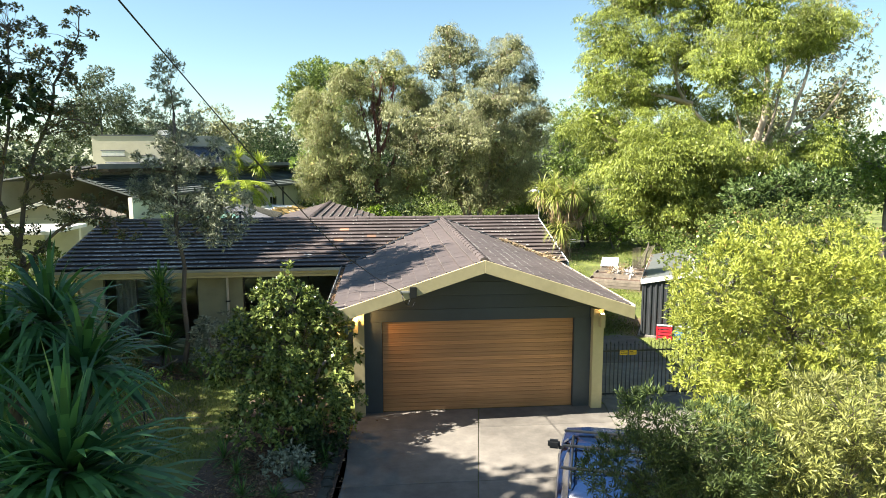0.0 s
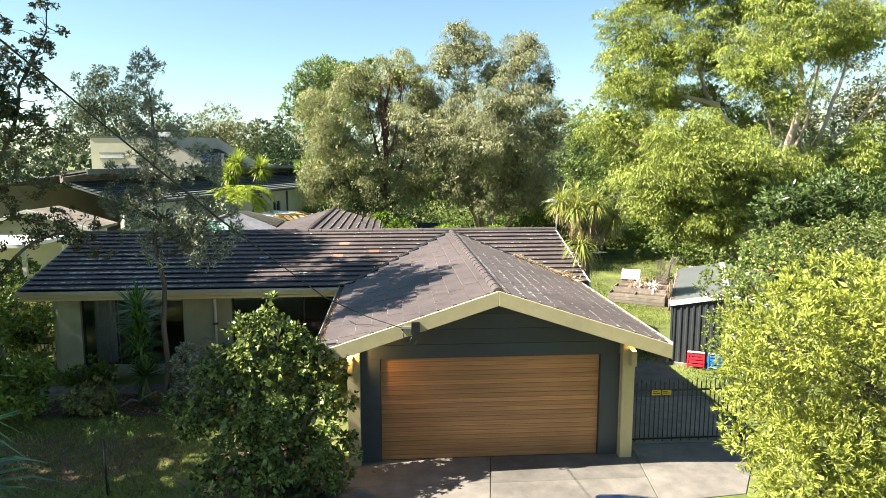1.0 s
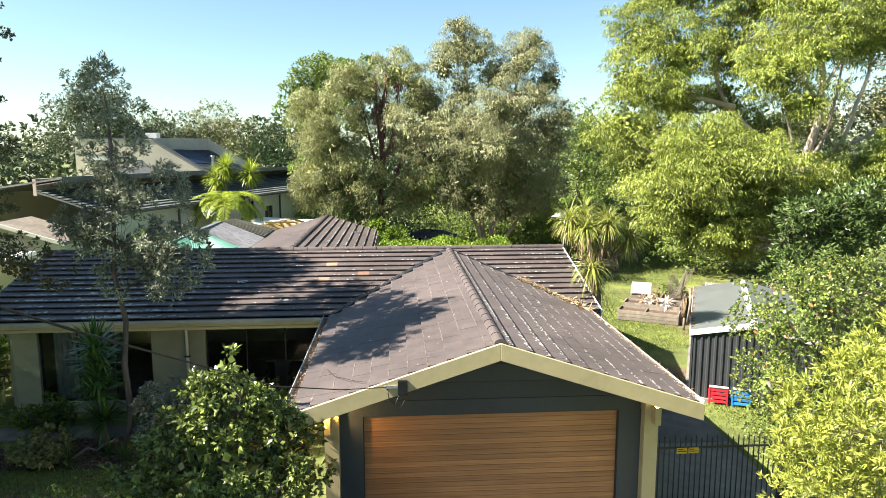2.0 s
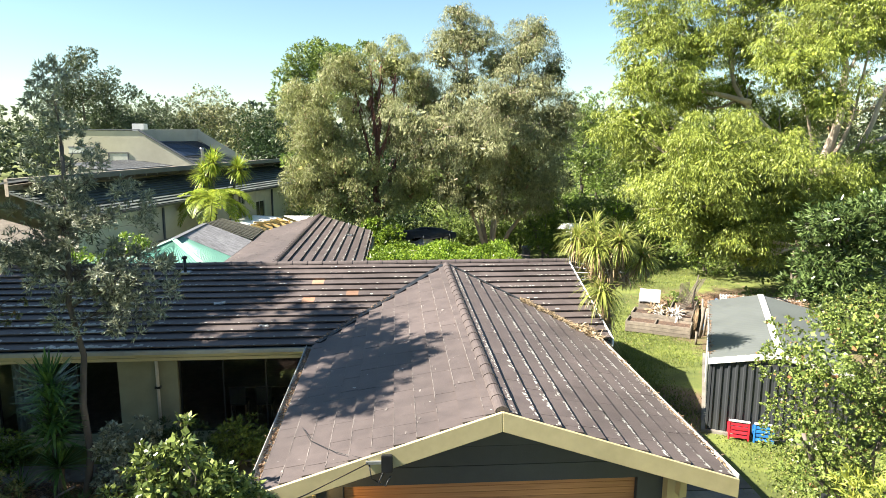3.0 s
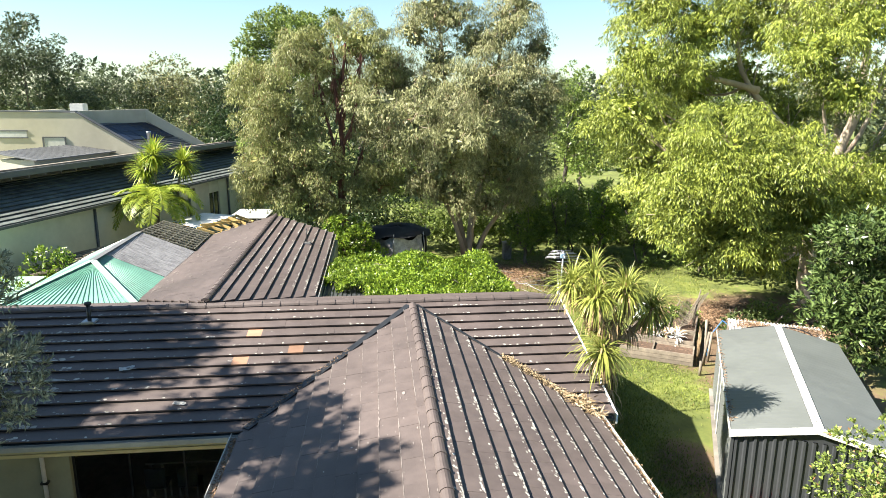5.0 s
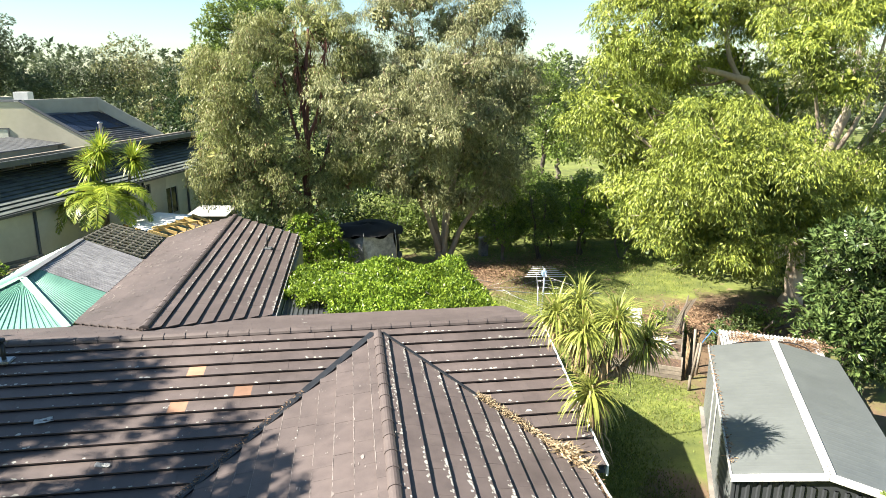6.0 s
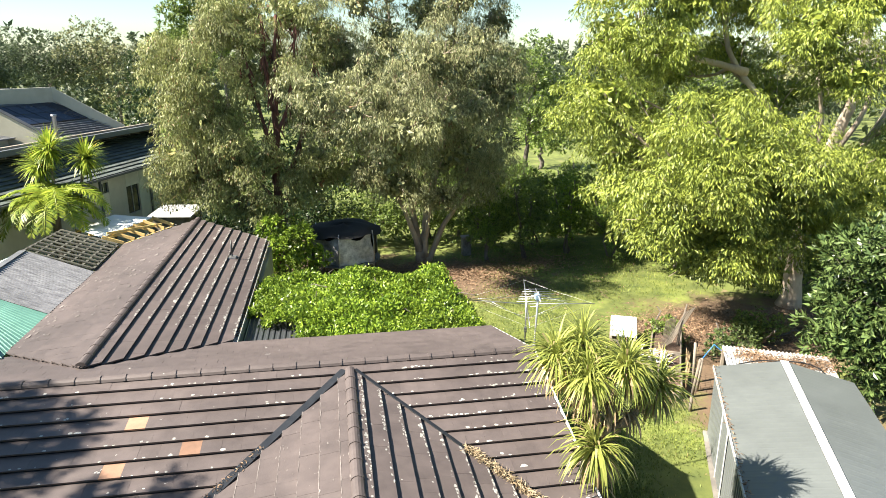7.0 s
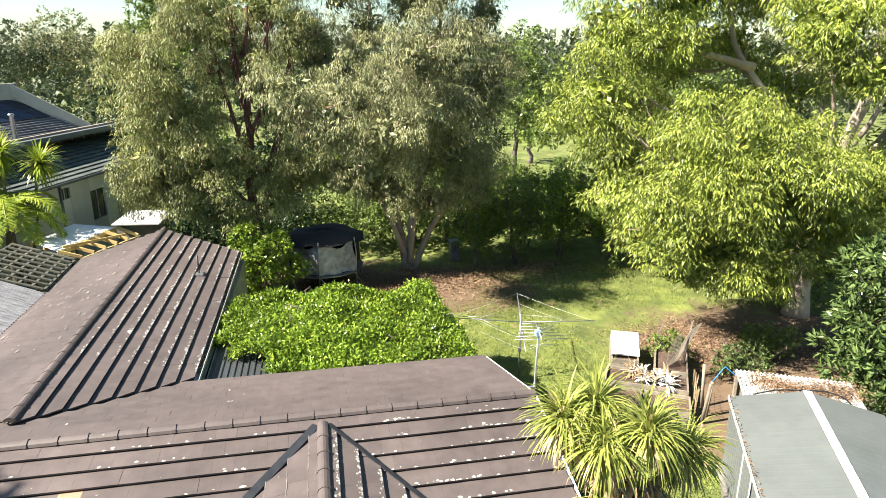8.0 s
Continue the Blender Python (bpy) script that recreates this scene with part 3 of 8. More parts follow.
def strap_head(p, n, length, width, rng, droop=0.6, up=0.3, seg=4, back=0.0):
    """Quads of arching strap leaves that spring from p on all sides."""
    out = []
    u = unit(rng.normal(size=(n, 3)) + np.array([0, 0, up]))
    ln = length * rng.uniform(0.7, 1.15, n)
    wd = width * rng.uniform(0.75, 1.2, n)
    side = unit(np.cross(u, np.array([0.02, 0.01, 1.0])))
    pts = [np.array(p) + u * 0.04]
    cur = u.copy()
    for i in range(seg):
        pts.append(pts[-1] + cur * (ln / seg)[:, None])
        cur = unit(cur + np.array([0, 0, -droop]) * (0.35 + 0.5 * i / seg) * rng.uniform(0.5, 1.5, (n, 1)))
    prof = [0.6, 1.0, 0.95, 0.65, 0.06] if seg == 4 else [0.6] + [1.0] * (seg - 1) + [0.06]
    for i in range(seg):
        a, b = (wd * prof[i] / 2)[:, None] * side, (wd * prof[i + 1] / 2)[:, None] * side
        out.append(np.stack([pts[i] - a, pts[i] + a, pts[i + 1] + b, pts[i + 1] - b], axis=1))
    return np.concatenate(out)


def blob_patch(name, cx, cy, rx, ry, z, material, seed, label, category="ground", n=48, rough=0.14, turn=0.0):
    """A patch of ground with an uneven rim."""
    rng = np.random.default_rng(seed)
    ph = rng.uniform(0, 6.28, 5)
    bm = bmesh.new()
    rim = []
    for k in range(n):
        a = 2 * math.pi * k / n
        f = 1 + rough * sum(math.sin((j + 2) * a + ph[j]) / (j + 1.5) for j in range(5))
        x, y = rx * f * math.cos(a), ry * f * math.sin(a)
        c, s = math.cos(turn), math.sin(turn)
        rim.append(bm.verts.new((cx + x * c - y * s, cy + x * s + y * c, z)))
    bm.faces.new(rim)
    return tagged(mesh_object(name, bm, material), label, category, kind="structure")

# ---- ground, drive, paths ----
def ground_sheet():
    bm = bmesh.new()
    xs = [-700, -250, -90, -50, -30, -20] + list(np.linspace(-14, 26, 41)) + [32, 45, 70, 110, 250, 700]
    ys = [-400, -100, -40, -20] + list(np.linspace(-10, 60, 71)) + [70, 85, 110, 150, 250, 500, 900]
    rows = []
    for y in ys:
        row = []
        for x in xs:
            z = 0.0
            if y > 30 or x < -10:
                z = 0.05 * noise.noise((x * 0.23, y * 0.23, 0.3)) - 0.03
            row.append(bm.verts.new((x, y, z - 0.012)))
        rows.append(row)
    for a, b in zip(rows, rows[1:]):
        for i in range(len(xs) - 1):
            bm.faces.new((a[i], a[i + 1], b[i + 1], b[i]))
    return tagged(mesh_object("ground", bm, GRASS_GROUND, smooth=True), "patchy green lawn and soil ground reaching to the horizon", "ground", kind="structure")


ground_sheet()
blob_patch("garden_bed", -2.3, 12.6, 1.45, 4.6, 0.012, MULCH, 3, "garden bed of dark bark mulch beside the driveway", turn=0.06)
blob_patch("garden_bed", -5.4, 19.4, 4.0, 1.15, 0.012, MULCH, 4, "mulched garden bed along the house front")

drive = new("driveway")
tagged(drive, "weathered concrete driveway slabs with dark stains in front of the garage", "driveway", kind="structure")


def slab(name, pts, z, parent, material=CONCRETE, thick=0.12, gap=0.008):
    c = sum((Vector((*p, 0)) for p in pts), Vector()) / len(pts)
    bm = bmesh.new()
    top = [bm.verts.new((*(Vector((*p, 0)) + (c - Vector((*p, 0))).normalized() * gap).to_2d(), z)) for p in pts]
    f = bm.faces.new(top)
    if f.normal.z < 0:
        f.normal_flip()
    f.normal_update()
    r = bmesh.ops.extrude_face_region(bm, geom=[f])
    bmesh.ops.translate(bm, vec=(0, 0, -thick), verts=[v for v in r["geom"] if isinstance(v, bmesh.types.BMVert)])
    bmesh.ops.recalc_face_normals(bm, faces=bm.faces)
    es = [e for e in bm.edges if all(v.co.z > z - 0.001 for v in e.verts)]
    bmesh.ops.bevel(bm, geom=es, offset=0.008, segments=1, affect="EDGES")
    return part(name, bm, material, parent)


def drive_left(y):
    return -0.68 - 0.075 * (15.1 - y)


def drive_mid(y):
    return 2.36 - 0.147 * (15.1 - y)


def drive_right(y):
    return 5.62 - 0.13 * (15.1 - y)


dy = [15.38, 14.2, 11.62, 8.6, 5.6, 2.6, -0.4, -4.0, -9.0]
for a, b in zip(dy, dy[1:]):
    slab("slab", [(drive_left(b), b), (drive_mid(b), b), (drive_mid(a), a), (drive_left(a), a)], 0.012, drive)
    slab("slab", [(drive_mid(b), b), (drive_right(b), b), (drive_right(a), a), (drive_mid(a), a)], 0.012, drive)
slab("slab", [(5.378, 13.2), (7.2, 13.4), (8.75, 15.75), (5.67, 15.75), (5.66, 15.38)], 0.012, drive)
slab("slab", [(5.64, 15.78), (8.75, 15.78), (8.85, 18.7), (5.64, 18.7)], 0.012, drive)
slab("slab", [(5.64, 18.72), (8.85, 18.72), (8.95, 21.6), (8.4, 21.9), (5.64, 21.2)], 0.012, drive)
garden_path = tagged(new("garden_path"), "grey concrete path along the house front", "path", kind="structure")
for k in range(6):
    x = -10.4 + 1.5 * k
    slab("slab", [(x, 20.0 - 0.02 * k), (x + 1.5, 19.98 - 0.02 * k), (x + 1.5, 20.75), (x, 20.78)], 0.03, garden_path)

# ---- the house: roof planes ----
def clip(poly, a, b, c):
    """The part of a polygon where a u + b v <= c."""
    out = []
    for p, q in zip(poly, poly[1:] + poly[:1]):
        dp, dq = a * p[0] + b * p[1] - c, a * q[0] + b * q[1] - c
        if dp <= 0:
            out.append(p)
        if dp * dq < 0:
            f = dp / (dp - dq)
            out.append((p[0] + (q[0] - p[0]) * f, p[1] + (q[1] - p[1]) * f))
    return out


TW, TC = 0.335, 0.345       # a tile's width and the height of a course
TILE_H, TILE_BACK, TILE_T = 0.086, 0.03, 0.034


def tile_mesh():
    g = 0.0006
    vs = []
    for dz in (0.0, -TILE_T):
        for u, v, h in ((g, 0, TILE_H), (TW - g, 0, TILE_H), (TW - g, TC + 0.03, TILE_BACK), (g, TC + 0.03, TILE_BACK)):
            vs.append((u, v, h + dz))
    fs = [(0, 1, 2, 3), (7, 6, 5, 4), (4, 5, 1, 0), (5, 6, 2, 1), (6, 7, 3, 2), (7, 4, 0, 3)]
    me = bpy.data.meshes.new("tile")
    me.from_pydata(vs, [], fs)
    me.materials.append(TILE)
    return me


TILE_ME = tile_mesh()
tile_left = [300]


def tiled_plane(parent, origin, ex, ey, length, height, cuts, rng, single=None, specials=(), material=TILE):
    """Courses of overlapping tiles on a plane. cuts: half planes that bound it; single: a test that says which whole tiles are their own objects."""
    ex, ey = Vector(ex).normalized(), Vector(ey).normalized()
    n = ex.cross(ey)
    m = Matrix((ex, ey, n)).transposed().to_4x4()
    m.translation = Vector(origin)
    vs, fs, mats = [], [], []
    rows = int(math.ceil(height / TC))
    for r in range(rows):
        v0 = r * TC
        off = -TW * 0.5 * (r % 2) - TW
        for k in range(int(length / TW) + 3):
            u0 = off + k * TW
            cell = [(u0, v0), (u0 + TW, v0), (u0 + TW, v0 + TC), (u0, v0 + TC)]
            full = cell
            for a, b, c in ((-1, 0, 0), (1, 0, length), (0, 1, height), *cuts):
                cell = clip(cell, a, b, c) if len(cell) > 2 else cell
            if len(cell) < 3:
                continue
            jit = rng.uniform(-0.002, 0.003)
            if cell == full and single and tile_left[0] > 0 and single(m @ Vector((u0, v0, 0))) and (k, r) not in specials:
                ob = new("tile", TILE_ME)
                ob.parent = parent
                ob.matrix_basis = m @ Matrix.Translation((u0, v0, jit)) @ Matrix.Rotation(rng.uniform(-0.002, 0.002), 4, "Z")
                tile_left[0] -= 1
                continue
            b0 = len(vs)
            g = 0.0006
            cu = sum(p[0] for p in cell) / len(cell)
            top = []
            for u, v in cell:
                h = TILE_H + (TILE_BACK - TILE_H) * (v - v0) / TC + jit
                top.append(m @ Vector((u + (g if u < cu else -g), v, h)))
            bot = [q - n * TILE_T for q in top]
            vs += top + bot
            k2 = len(cell)
            fs.append(tuple(range(b0, b0 + k2)))
            mats.append(1 if (k, r) in specials else 0)
            fs.append(tuple(range(b0 + 2 * k2 - 1, b0 + k2 - 1, -1)))
            mats.append(0)
            for i in range(k2):
                j = (i + 1) % k2
                fs.append((b0 + k2 + i, b0 + k2 + j, b0 + j, b0 + i))
                mats.append(1 if (k, r) in specials else 0)
    me = bpy.data.meshes.new("tiles")
    me.from_pydata(vs, [], fs)
    me.materials.append(material)
    me.materials.append(TILE_ORANGE)
    me.polygons.foreach_set("material_index", mats)
    ob = new("tiles", me)
    ob.parent = parent
    return tagged(ob, "dark grey-brown concrete roof tiles with pale lichen", kind="stuff")


def ridge_cap_mesh(w=0.1, ln=0.465, rise=0.045):
    prof = [(-w, -0.035), (-w * 0.8, 0.01), (-w * 0.4, rise * 0.75), (0, rise), (w * 0.4, rise * 0.75), (w * 0.8, 0.01), (w, -0.035)]
    vs, fs = [], []
    for y, s in ((0, 1.1), (ln * 0.12, 1.1), (ln * 0.13, 1.0), (ln, 1.0)):
        for x, z in prof:
            vs.append((x * s, y, z * s + 0.01 * (s > 1)))
    k = len(prof)
    for r in range(3):
        for i in range(k - 1):
            a = r * k + i
            fs.append((a, a + 1, a + 1 + k, a + k))
    fs.append(tuple(reversed(range(k))))
    fs.append(tuple(3 * k + i for i in range(k)))
    me = bpy.data.meshes.new("ridge_cap")
    me.from_pydata(vs, [], [f[::-1] for f in fs])
    me.materials.append(TILE)
    return me


CAP_ME = ridge_cap_mesh()


def ridge_caps(parent, a, b, rng, lift=0.075):
    a, b = Vector(a), Vector(b)
    d = (b - a).normalized()
    q = d.to_track_quat("Y", "Z").to_matrix().to_4x4()
    n = int((b - a).length / 0.45)
    for i in range(n + 1):
        ob = new("ridge_cap", CAP_ME)
        ob.parent = parent
        ob.matrix_basis = Matrix.Translation(a + d * 0.45 * i + Vector((0, 0, lift))) @ q @ Matrix.Rotation(rng.uniform(-0.03, 0.03), 4, "Y")


def polygon_sheet(pts, thick):
    bm = bmesh.new()
    f = bm.faces.new([bm.verts.new(p) for p in pts])
    f.normal_update()
    if f.normal.z < 0:
        f.normal_flip()
    r = bmesh.ops.extrude_face_region(bm, geom=[f])
    bmesh.ops.translate(bm, vec=(0, 0, -thick), verts=[v for v in r["geom"] if isinstance(v, bmesh.types.BMVert)])
    bmesh.ops.recalc_face_normals(bm, faces=bm.faces)
    return bm


house = thing("house", "low house with dark tiled gable roofs and attached garage", "house")
RA = radians(0.5)
EX = Vector((math.cos(RA), math.sin(RA), 0))
EY = Vector((-math.sin(RA), math.cos(RA), 0))
RO = Vector((2.4, 25.4, 0))
RIDGE, FRONT, BACK = 3.93, 4.33, 3.42       # ridge height; run of the front and the back slope
LEFT, RIGHT = -12.83, 3.8
SF, SB = 0.268, 0.27


def main_at(u, v, z):
    return RO + EX * u + EY * v + Vector((0, 0, z))


def front_z(v):
    return RIDGE + SF * v


rng = np.random.default_rng(11)
under = 0.03
roof_main = part("roof", polygon_sheet([main_at(LEFT, 0, RIDGE - under), main_at(LEFT, -FRONT, front_z(-FRONT) - under), main_at(RIGHT, -FRONT, front_z(-FRONT) - under), main_at(RIGHT, 0, RIDGE - under)], 0.06), CHARCOAL, house, "main tiled roof with chipped lichen-spotted tiles")
part("roof_back", polygon_sheet([main_at(LEFT, 0, RIDGE - under), main_at(LEFT, BACK, RIDGE - SB * BACK - under), main_at(RIGHT, BACK, RIDGE - SB * BACK - under), main_at(RIGHT, 0, RIDGE - under)], 0.06), CHARCOAL, house)
up_f = (EY + Vector((0, 0, SF)))
up_b = (-EY + Vector((0, 0, SB)))
LF = FRONT * math.sqrt(1 + SF * SF)
LB = BACK * math.sqrt(1 + SB * SB)
ORANGE_FRONT = {(31, 7), (27, 6), (28, 9)}
tiled_plane(roof_main, main_at(LEFT, -FRONT, front_z(-FRONT)), EX, up_f, RIGHT - LEFT, LF, [], rng, specials=ORANGE_FRONT)
tiled_plane(roof_main, main_at(RIGHT, BACK, RIDGE - SB * BACK), -EX, up_b, RIGHT - LEFT, LB, [], rng)
ridge_caps(roof_main, main_at(LEFT, 0, RIDGE), main_at(RIGHT - 0.1, 0, RIDGE), rng)

# garage roof
GX, GZ, GY0 = 2.37, 3.895, 14.32
GS = 0.325
GL, GR = 3.5, 3.48             # run to the left and to the right eave
roof_garage = part("roof", polygon_sheet([(GX, GY0, GZ - under), (GX - GL, GY0, GZ - GS * GL - under), (GX - GL, 21.4, GZ - GS * GL - under), (GX, 25.2, GZ - under)], 0.06), CHARCOAL, house, "garage gable roof of brown-grey concrete tiles")
part("roof_slope", polygon_sheet([(GX, GY0, GZ - under), (GX + GR, GY0, GZ - GS * GR - under), (GX + GR, 21.3, GZ - GS * GR - under), (GX, 25.2, GZ - under)], 0.06), CHARCOAL, house)
LG = GL * math.sqrt(1 + GS * GS)
LGR = GR * math.sqrt(1 + GS * GS)
ks = math.sqrt(1 + GS * GS)


def valley_y(x, z):
    """Where the main front slope has the height z, at that x."""
    v = (z - RIDGE) / SF
    return RO.y + (v + (x - RO.x) * EX.y) / EX.x


yl, yr = valley_y(GX - GL, GZ - GS * GL), valley_y(GX + GR, GZ - GS * GR)
yt = valley_y(GX, GZ)
# left slope: u runs toward -y from the far end, v up the slope
far = 26.0
ul, ut = far - yl, far - yt
kl = (ut - ul) / LG
tiled_plane(roof_garage, (GX - GL, far, GZ - GS * GL), (0, -1, 0), (1, 0, GS), far - GY0 - 0.02, LG, [(-1, kl, -ul - 0.06)], rng, single=lambda p: p.y < 20.0)
# right slope: u runs toward +y
ur2, ut2 = yr - GY0, yt - GY0
kr = (ut2 - ur2) / LGR
tiled_plane(roof_garage, (GX + GR, GY0 + 0.02, GZ - GS * GR), (0, 1, 0), (-1, 0, GS), far - GY0, LGR, [(1, -kr, ur2 - 0.06)], rng, single=lambda p: p.y < 19.5)
ridge_caps(roof_garage, (GX, GY0 + 0.02, GZ), (GX, yt - 0.15, GZ), rng)

# back wing
WX, WZ, WY = -3.08, 3.69, 39.6
WS = 0.267
WR, WL = 2.64, 2.55
roof_wing = part("roof", polygon_sheet([(WX, 26.2, WZ - under), (WX + WR, 28.6, WZ - WS * WR - under), (WX + WR, WY - 0.9, WZ - WS * WR - under), (WX, WY, WZ - under)], 0.06), CHARCOAL, house, "rear wing tiled gable roof")
part("roof_slope", polygon_sheet([(WX, 26.2, WZ - under), (WX - WL, 28.6, WZ - WS * WL - under), (WX - WL, WY - 0.9, WZ - WS * WL - under), (WX, WY, WZ - under)], 0.06), CHARCOAL, house)
kw = math.sqrt(1 + WS * WS)
wy_foot_r = RO.y + (RIDGE - (WZ - WS * WR)) / SB + 0.09
wy_foot_t = RO.y + (RIDGE - WZ) / SB + 0.19
L1, L2 = WR * kw, WL * kw
y0 = 26.0
sl = (wy_foot_t - wy_foot_r) / L1
el = 0.9 / L1
tiled_plane(roof_wing, (WX + WR, y0, WZ - WS * WR), (0, 1, 0), (-1, 0, WS), WY - y0, L1, [(-1, sl, -(wy_foot_r - y0) - 0.05), (1, -el, WY - 0.9 - y0)], rng)
sl2 = (wy_foot_t - wy_foot_r) / L2
tiled_plane(roof_wing, (WX - WL, WY, WZ - WS * WL), (0, -1, 0), (1, 0, WS), WY - y0, L2, [(1, -(wy_foot_r - wy_foot_t) / L2, WY - wy_foot_r - 0.05), (-1, -0.9 / L2, -0.9)], rng)
ridge_caps(roof_wing, (WX, wy_foot_t + 0.1, WZ), (WX, WY - 0.3, WZ), rng)

# ---- barge boards, fascias, gutters ----
def slanted_board(a, b, drop, thick_y, bevel=0.008):
    """A board with vertical ends from a to b, hanging down by drop."""
    a, b = Vector(a), Vector(b)
    t = (b - a).cross(Vector((0, 0, 1))).normalized() * thick_y
    bm = bmesh.new()
    v = [bm.verts.new(p) for p in (a, b, b - Vector((0, 0, drop)), a - Vector((0, 0, drop)), a + t, b + t, b + t - Vector((0, 0, drop)), a + t - Vector((0, 0, drop)))]
    for f in ((0, 1, 2, 3), (7, 6, 5, 4), (0, 4, 5, 1), (3, 2, 6, 7), (0, 3, 7, 4), (1, 5, 6, 2)):
        bm.faces.new([v[i] for i in f])
    bmesh.ops.recalc_face_normals(bm, faces=bm.faces)
    bmesh.ops.bevel(bm, geom=list(bm.edges), offset=bevel, segments=1, affect="EDGES")
    return bm


bz = 0.07
fy = GY0
part("barge_board", slanted_board((GX - GL - 0.06, fy, GZ - GS * (GL + 0.06) + bz), (GX, fy, GZ + bz), 0.3, 0.05), CREAM, house, "cream-painted barge board")
part("barge_board", slanted_board((GX, fy, GZ + bz), (GX + GR + 0.1, fy, GZ - GS * (GR + 0.1) + bz), 0.3, 0.05), CREAM, house, "cream-painted barge board")
part("barge_board", slanted_board(main_at(RIGHT + 0.03, -FRONT, front_z(-FRONT) + 0.05), main_at(RIGHT + 0.03, 0, RIDGE + 0.05), 0.22, 0.04), WHITE, house, "pale weathered barge board")
part("barge_board", slanted_board(main_at(RIGHT + 0.03, 0, RIDGE + 0.05), main_at(RIGHT + 0.03, BACK, RIDGE - SB * BACK + 0.05), 0.22, 0.04), WHITE, house, "pale weathered barge board")
part("barge_board", slanted_board(main_at(LEFT - 0.03, -FRONT, front_z(-FRONT) + 0.04), main_at(LEFT - 0.03, 0, RIDGE + 0.04), 0.22, -0.04), CREAM, house)
part("barge_board", slanted_board(main_at(LEFT - 0.03, 0, RIDGE + 0.04), main_at(LEFT - 0.03, BACK, RIDGE - SB * BACK + 0.04), 0.22, -0.04), CREAM, house)
part("barge_board", slanted_board((WX, WY + 0.02, WZ + 0.04), (WX + WR + 0.03, WY - 0.88, WZ - WS * WR + 0.04), 0.2, 0.03), WHITE, house)
part("barge_board", slanted_board((WX - WL, WY - 0.88, WZ - WS * WL + 0.04), (WX, WY + 0.02, WZ + 0.04), 0.2, 0.03), WHITE, house)


def gutter(a, b, outward, material=GUTTER, w=0.115, h=0.085):
    """An open trough along an eave from a to b."""
    a, b, o = Vector(a), Vector(b), Vector(outward).normalized()
    d = (b - a).normalized()
    prof = [(0, 0), (0, -h), (w, -h), (w, 0.012), (w - 0.012, 0.012), (w - 0.012, -h + 0.006), (0.006, -h + 0.006), (0.006, 0)]
    bm = bmesh.new()
    rings = [[bm.verts.new(p + o * x + Vector((0, 0, z))) for x, z in prof] for p in (a, b)]
    k = len(prof)
    for i in range(k):
        bm.faces.new((rings[0][i], rings[0][(i + 1) % k], rings[1][(i + 1) % k], rings[1][i]))
    bm.faces.new(rings[0])
    bm.faces.new(rings[1])
    bmesh.ops.recalc_face_normals(bm, faces=bm.faces)
    return part("gutter", bm, material, house, "pale metal gutter with leaf debris")


ez = front_z(-FRONT)
eg = GZ - GS * GL
egr = GZ - GS * GR
gutter(main_at(LEFT - 0.05, -FRONT - 0.0, ez + 0.0), main_at(GX - GL - 2.4 - 0.02, -FRONT, ez), -EY)
gutter((GX - GL, GY0 + 0.06, eg + 0.05), (GX - GL, yl + 0.05, eg + 0.05), (-1, 0, 0), w=0.19, h=0.12)
gutter((GX + GR, GY0 + 0.06, egr + 0.05), (GX + GR, 21.35, egr + 0.05), (1, 0, 0), w=0.15, h=0.12)
gutter((WX + WR, wy_foot_r, WZ - WS * WR), (WX + WR, WY - 0.92, WZ - WS * WR), (1, 0, 0))
gutter(main_at(WX + WR - 2.4, BACK, RIDGE - SB * BACK), main_at(RIGHT, BACK, RIDGE - SB * BACK), EY)
part("fascia_board", slanted_board(main_at(LEFT, -FRONT + 0.03, ez - 0.02), main_at(GX - GL - 2.4, -FRONT + 0.03, ez - 0.02), 0.27, -0.03), CREAM, house, "cream fascia board under the gutter")
part("fascia_board", slanted_board((GX - GL + 0.03, GY0 + 0.06, eg - 0.02), (GX - GL + 0.03, yl, eg - 0.02), 0.2, 0.03), CREAM, house)
part("fascia_board", slanted_board((GX + GR - 0.03, GY0 + 0.06, egr - 0.02), (GX + GR - 0.03, 21.4, egr - 0.02), 0.2, -0.03), CREAM, house)
# eaves lining
part("eaves_lining", polygon_sheet([main_at(LEFT, -FRONT, ez - 0.2), main_at(GX - GL - 2.4, -FRONT, ez - 0.2), main_at(GX - GL - 2.4, -FRONT + 0.75, ez - 0.2), main_at(LEFT, -FRONT + 0.75, ez - 0.2)], 0.015), CREAM, house)

# ---- house walls ----
def wall(name, x0, x1, y0, y1, z0, z1, material, label=""):
    return part(name, box(x0, x1, y0, y1, z0, z1, 0.004), material, house, label)


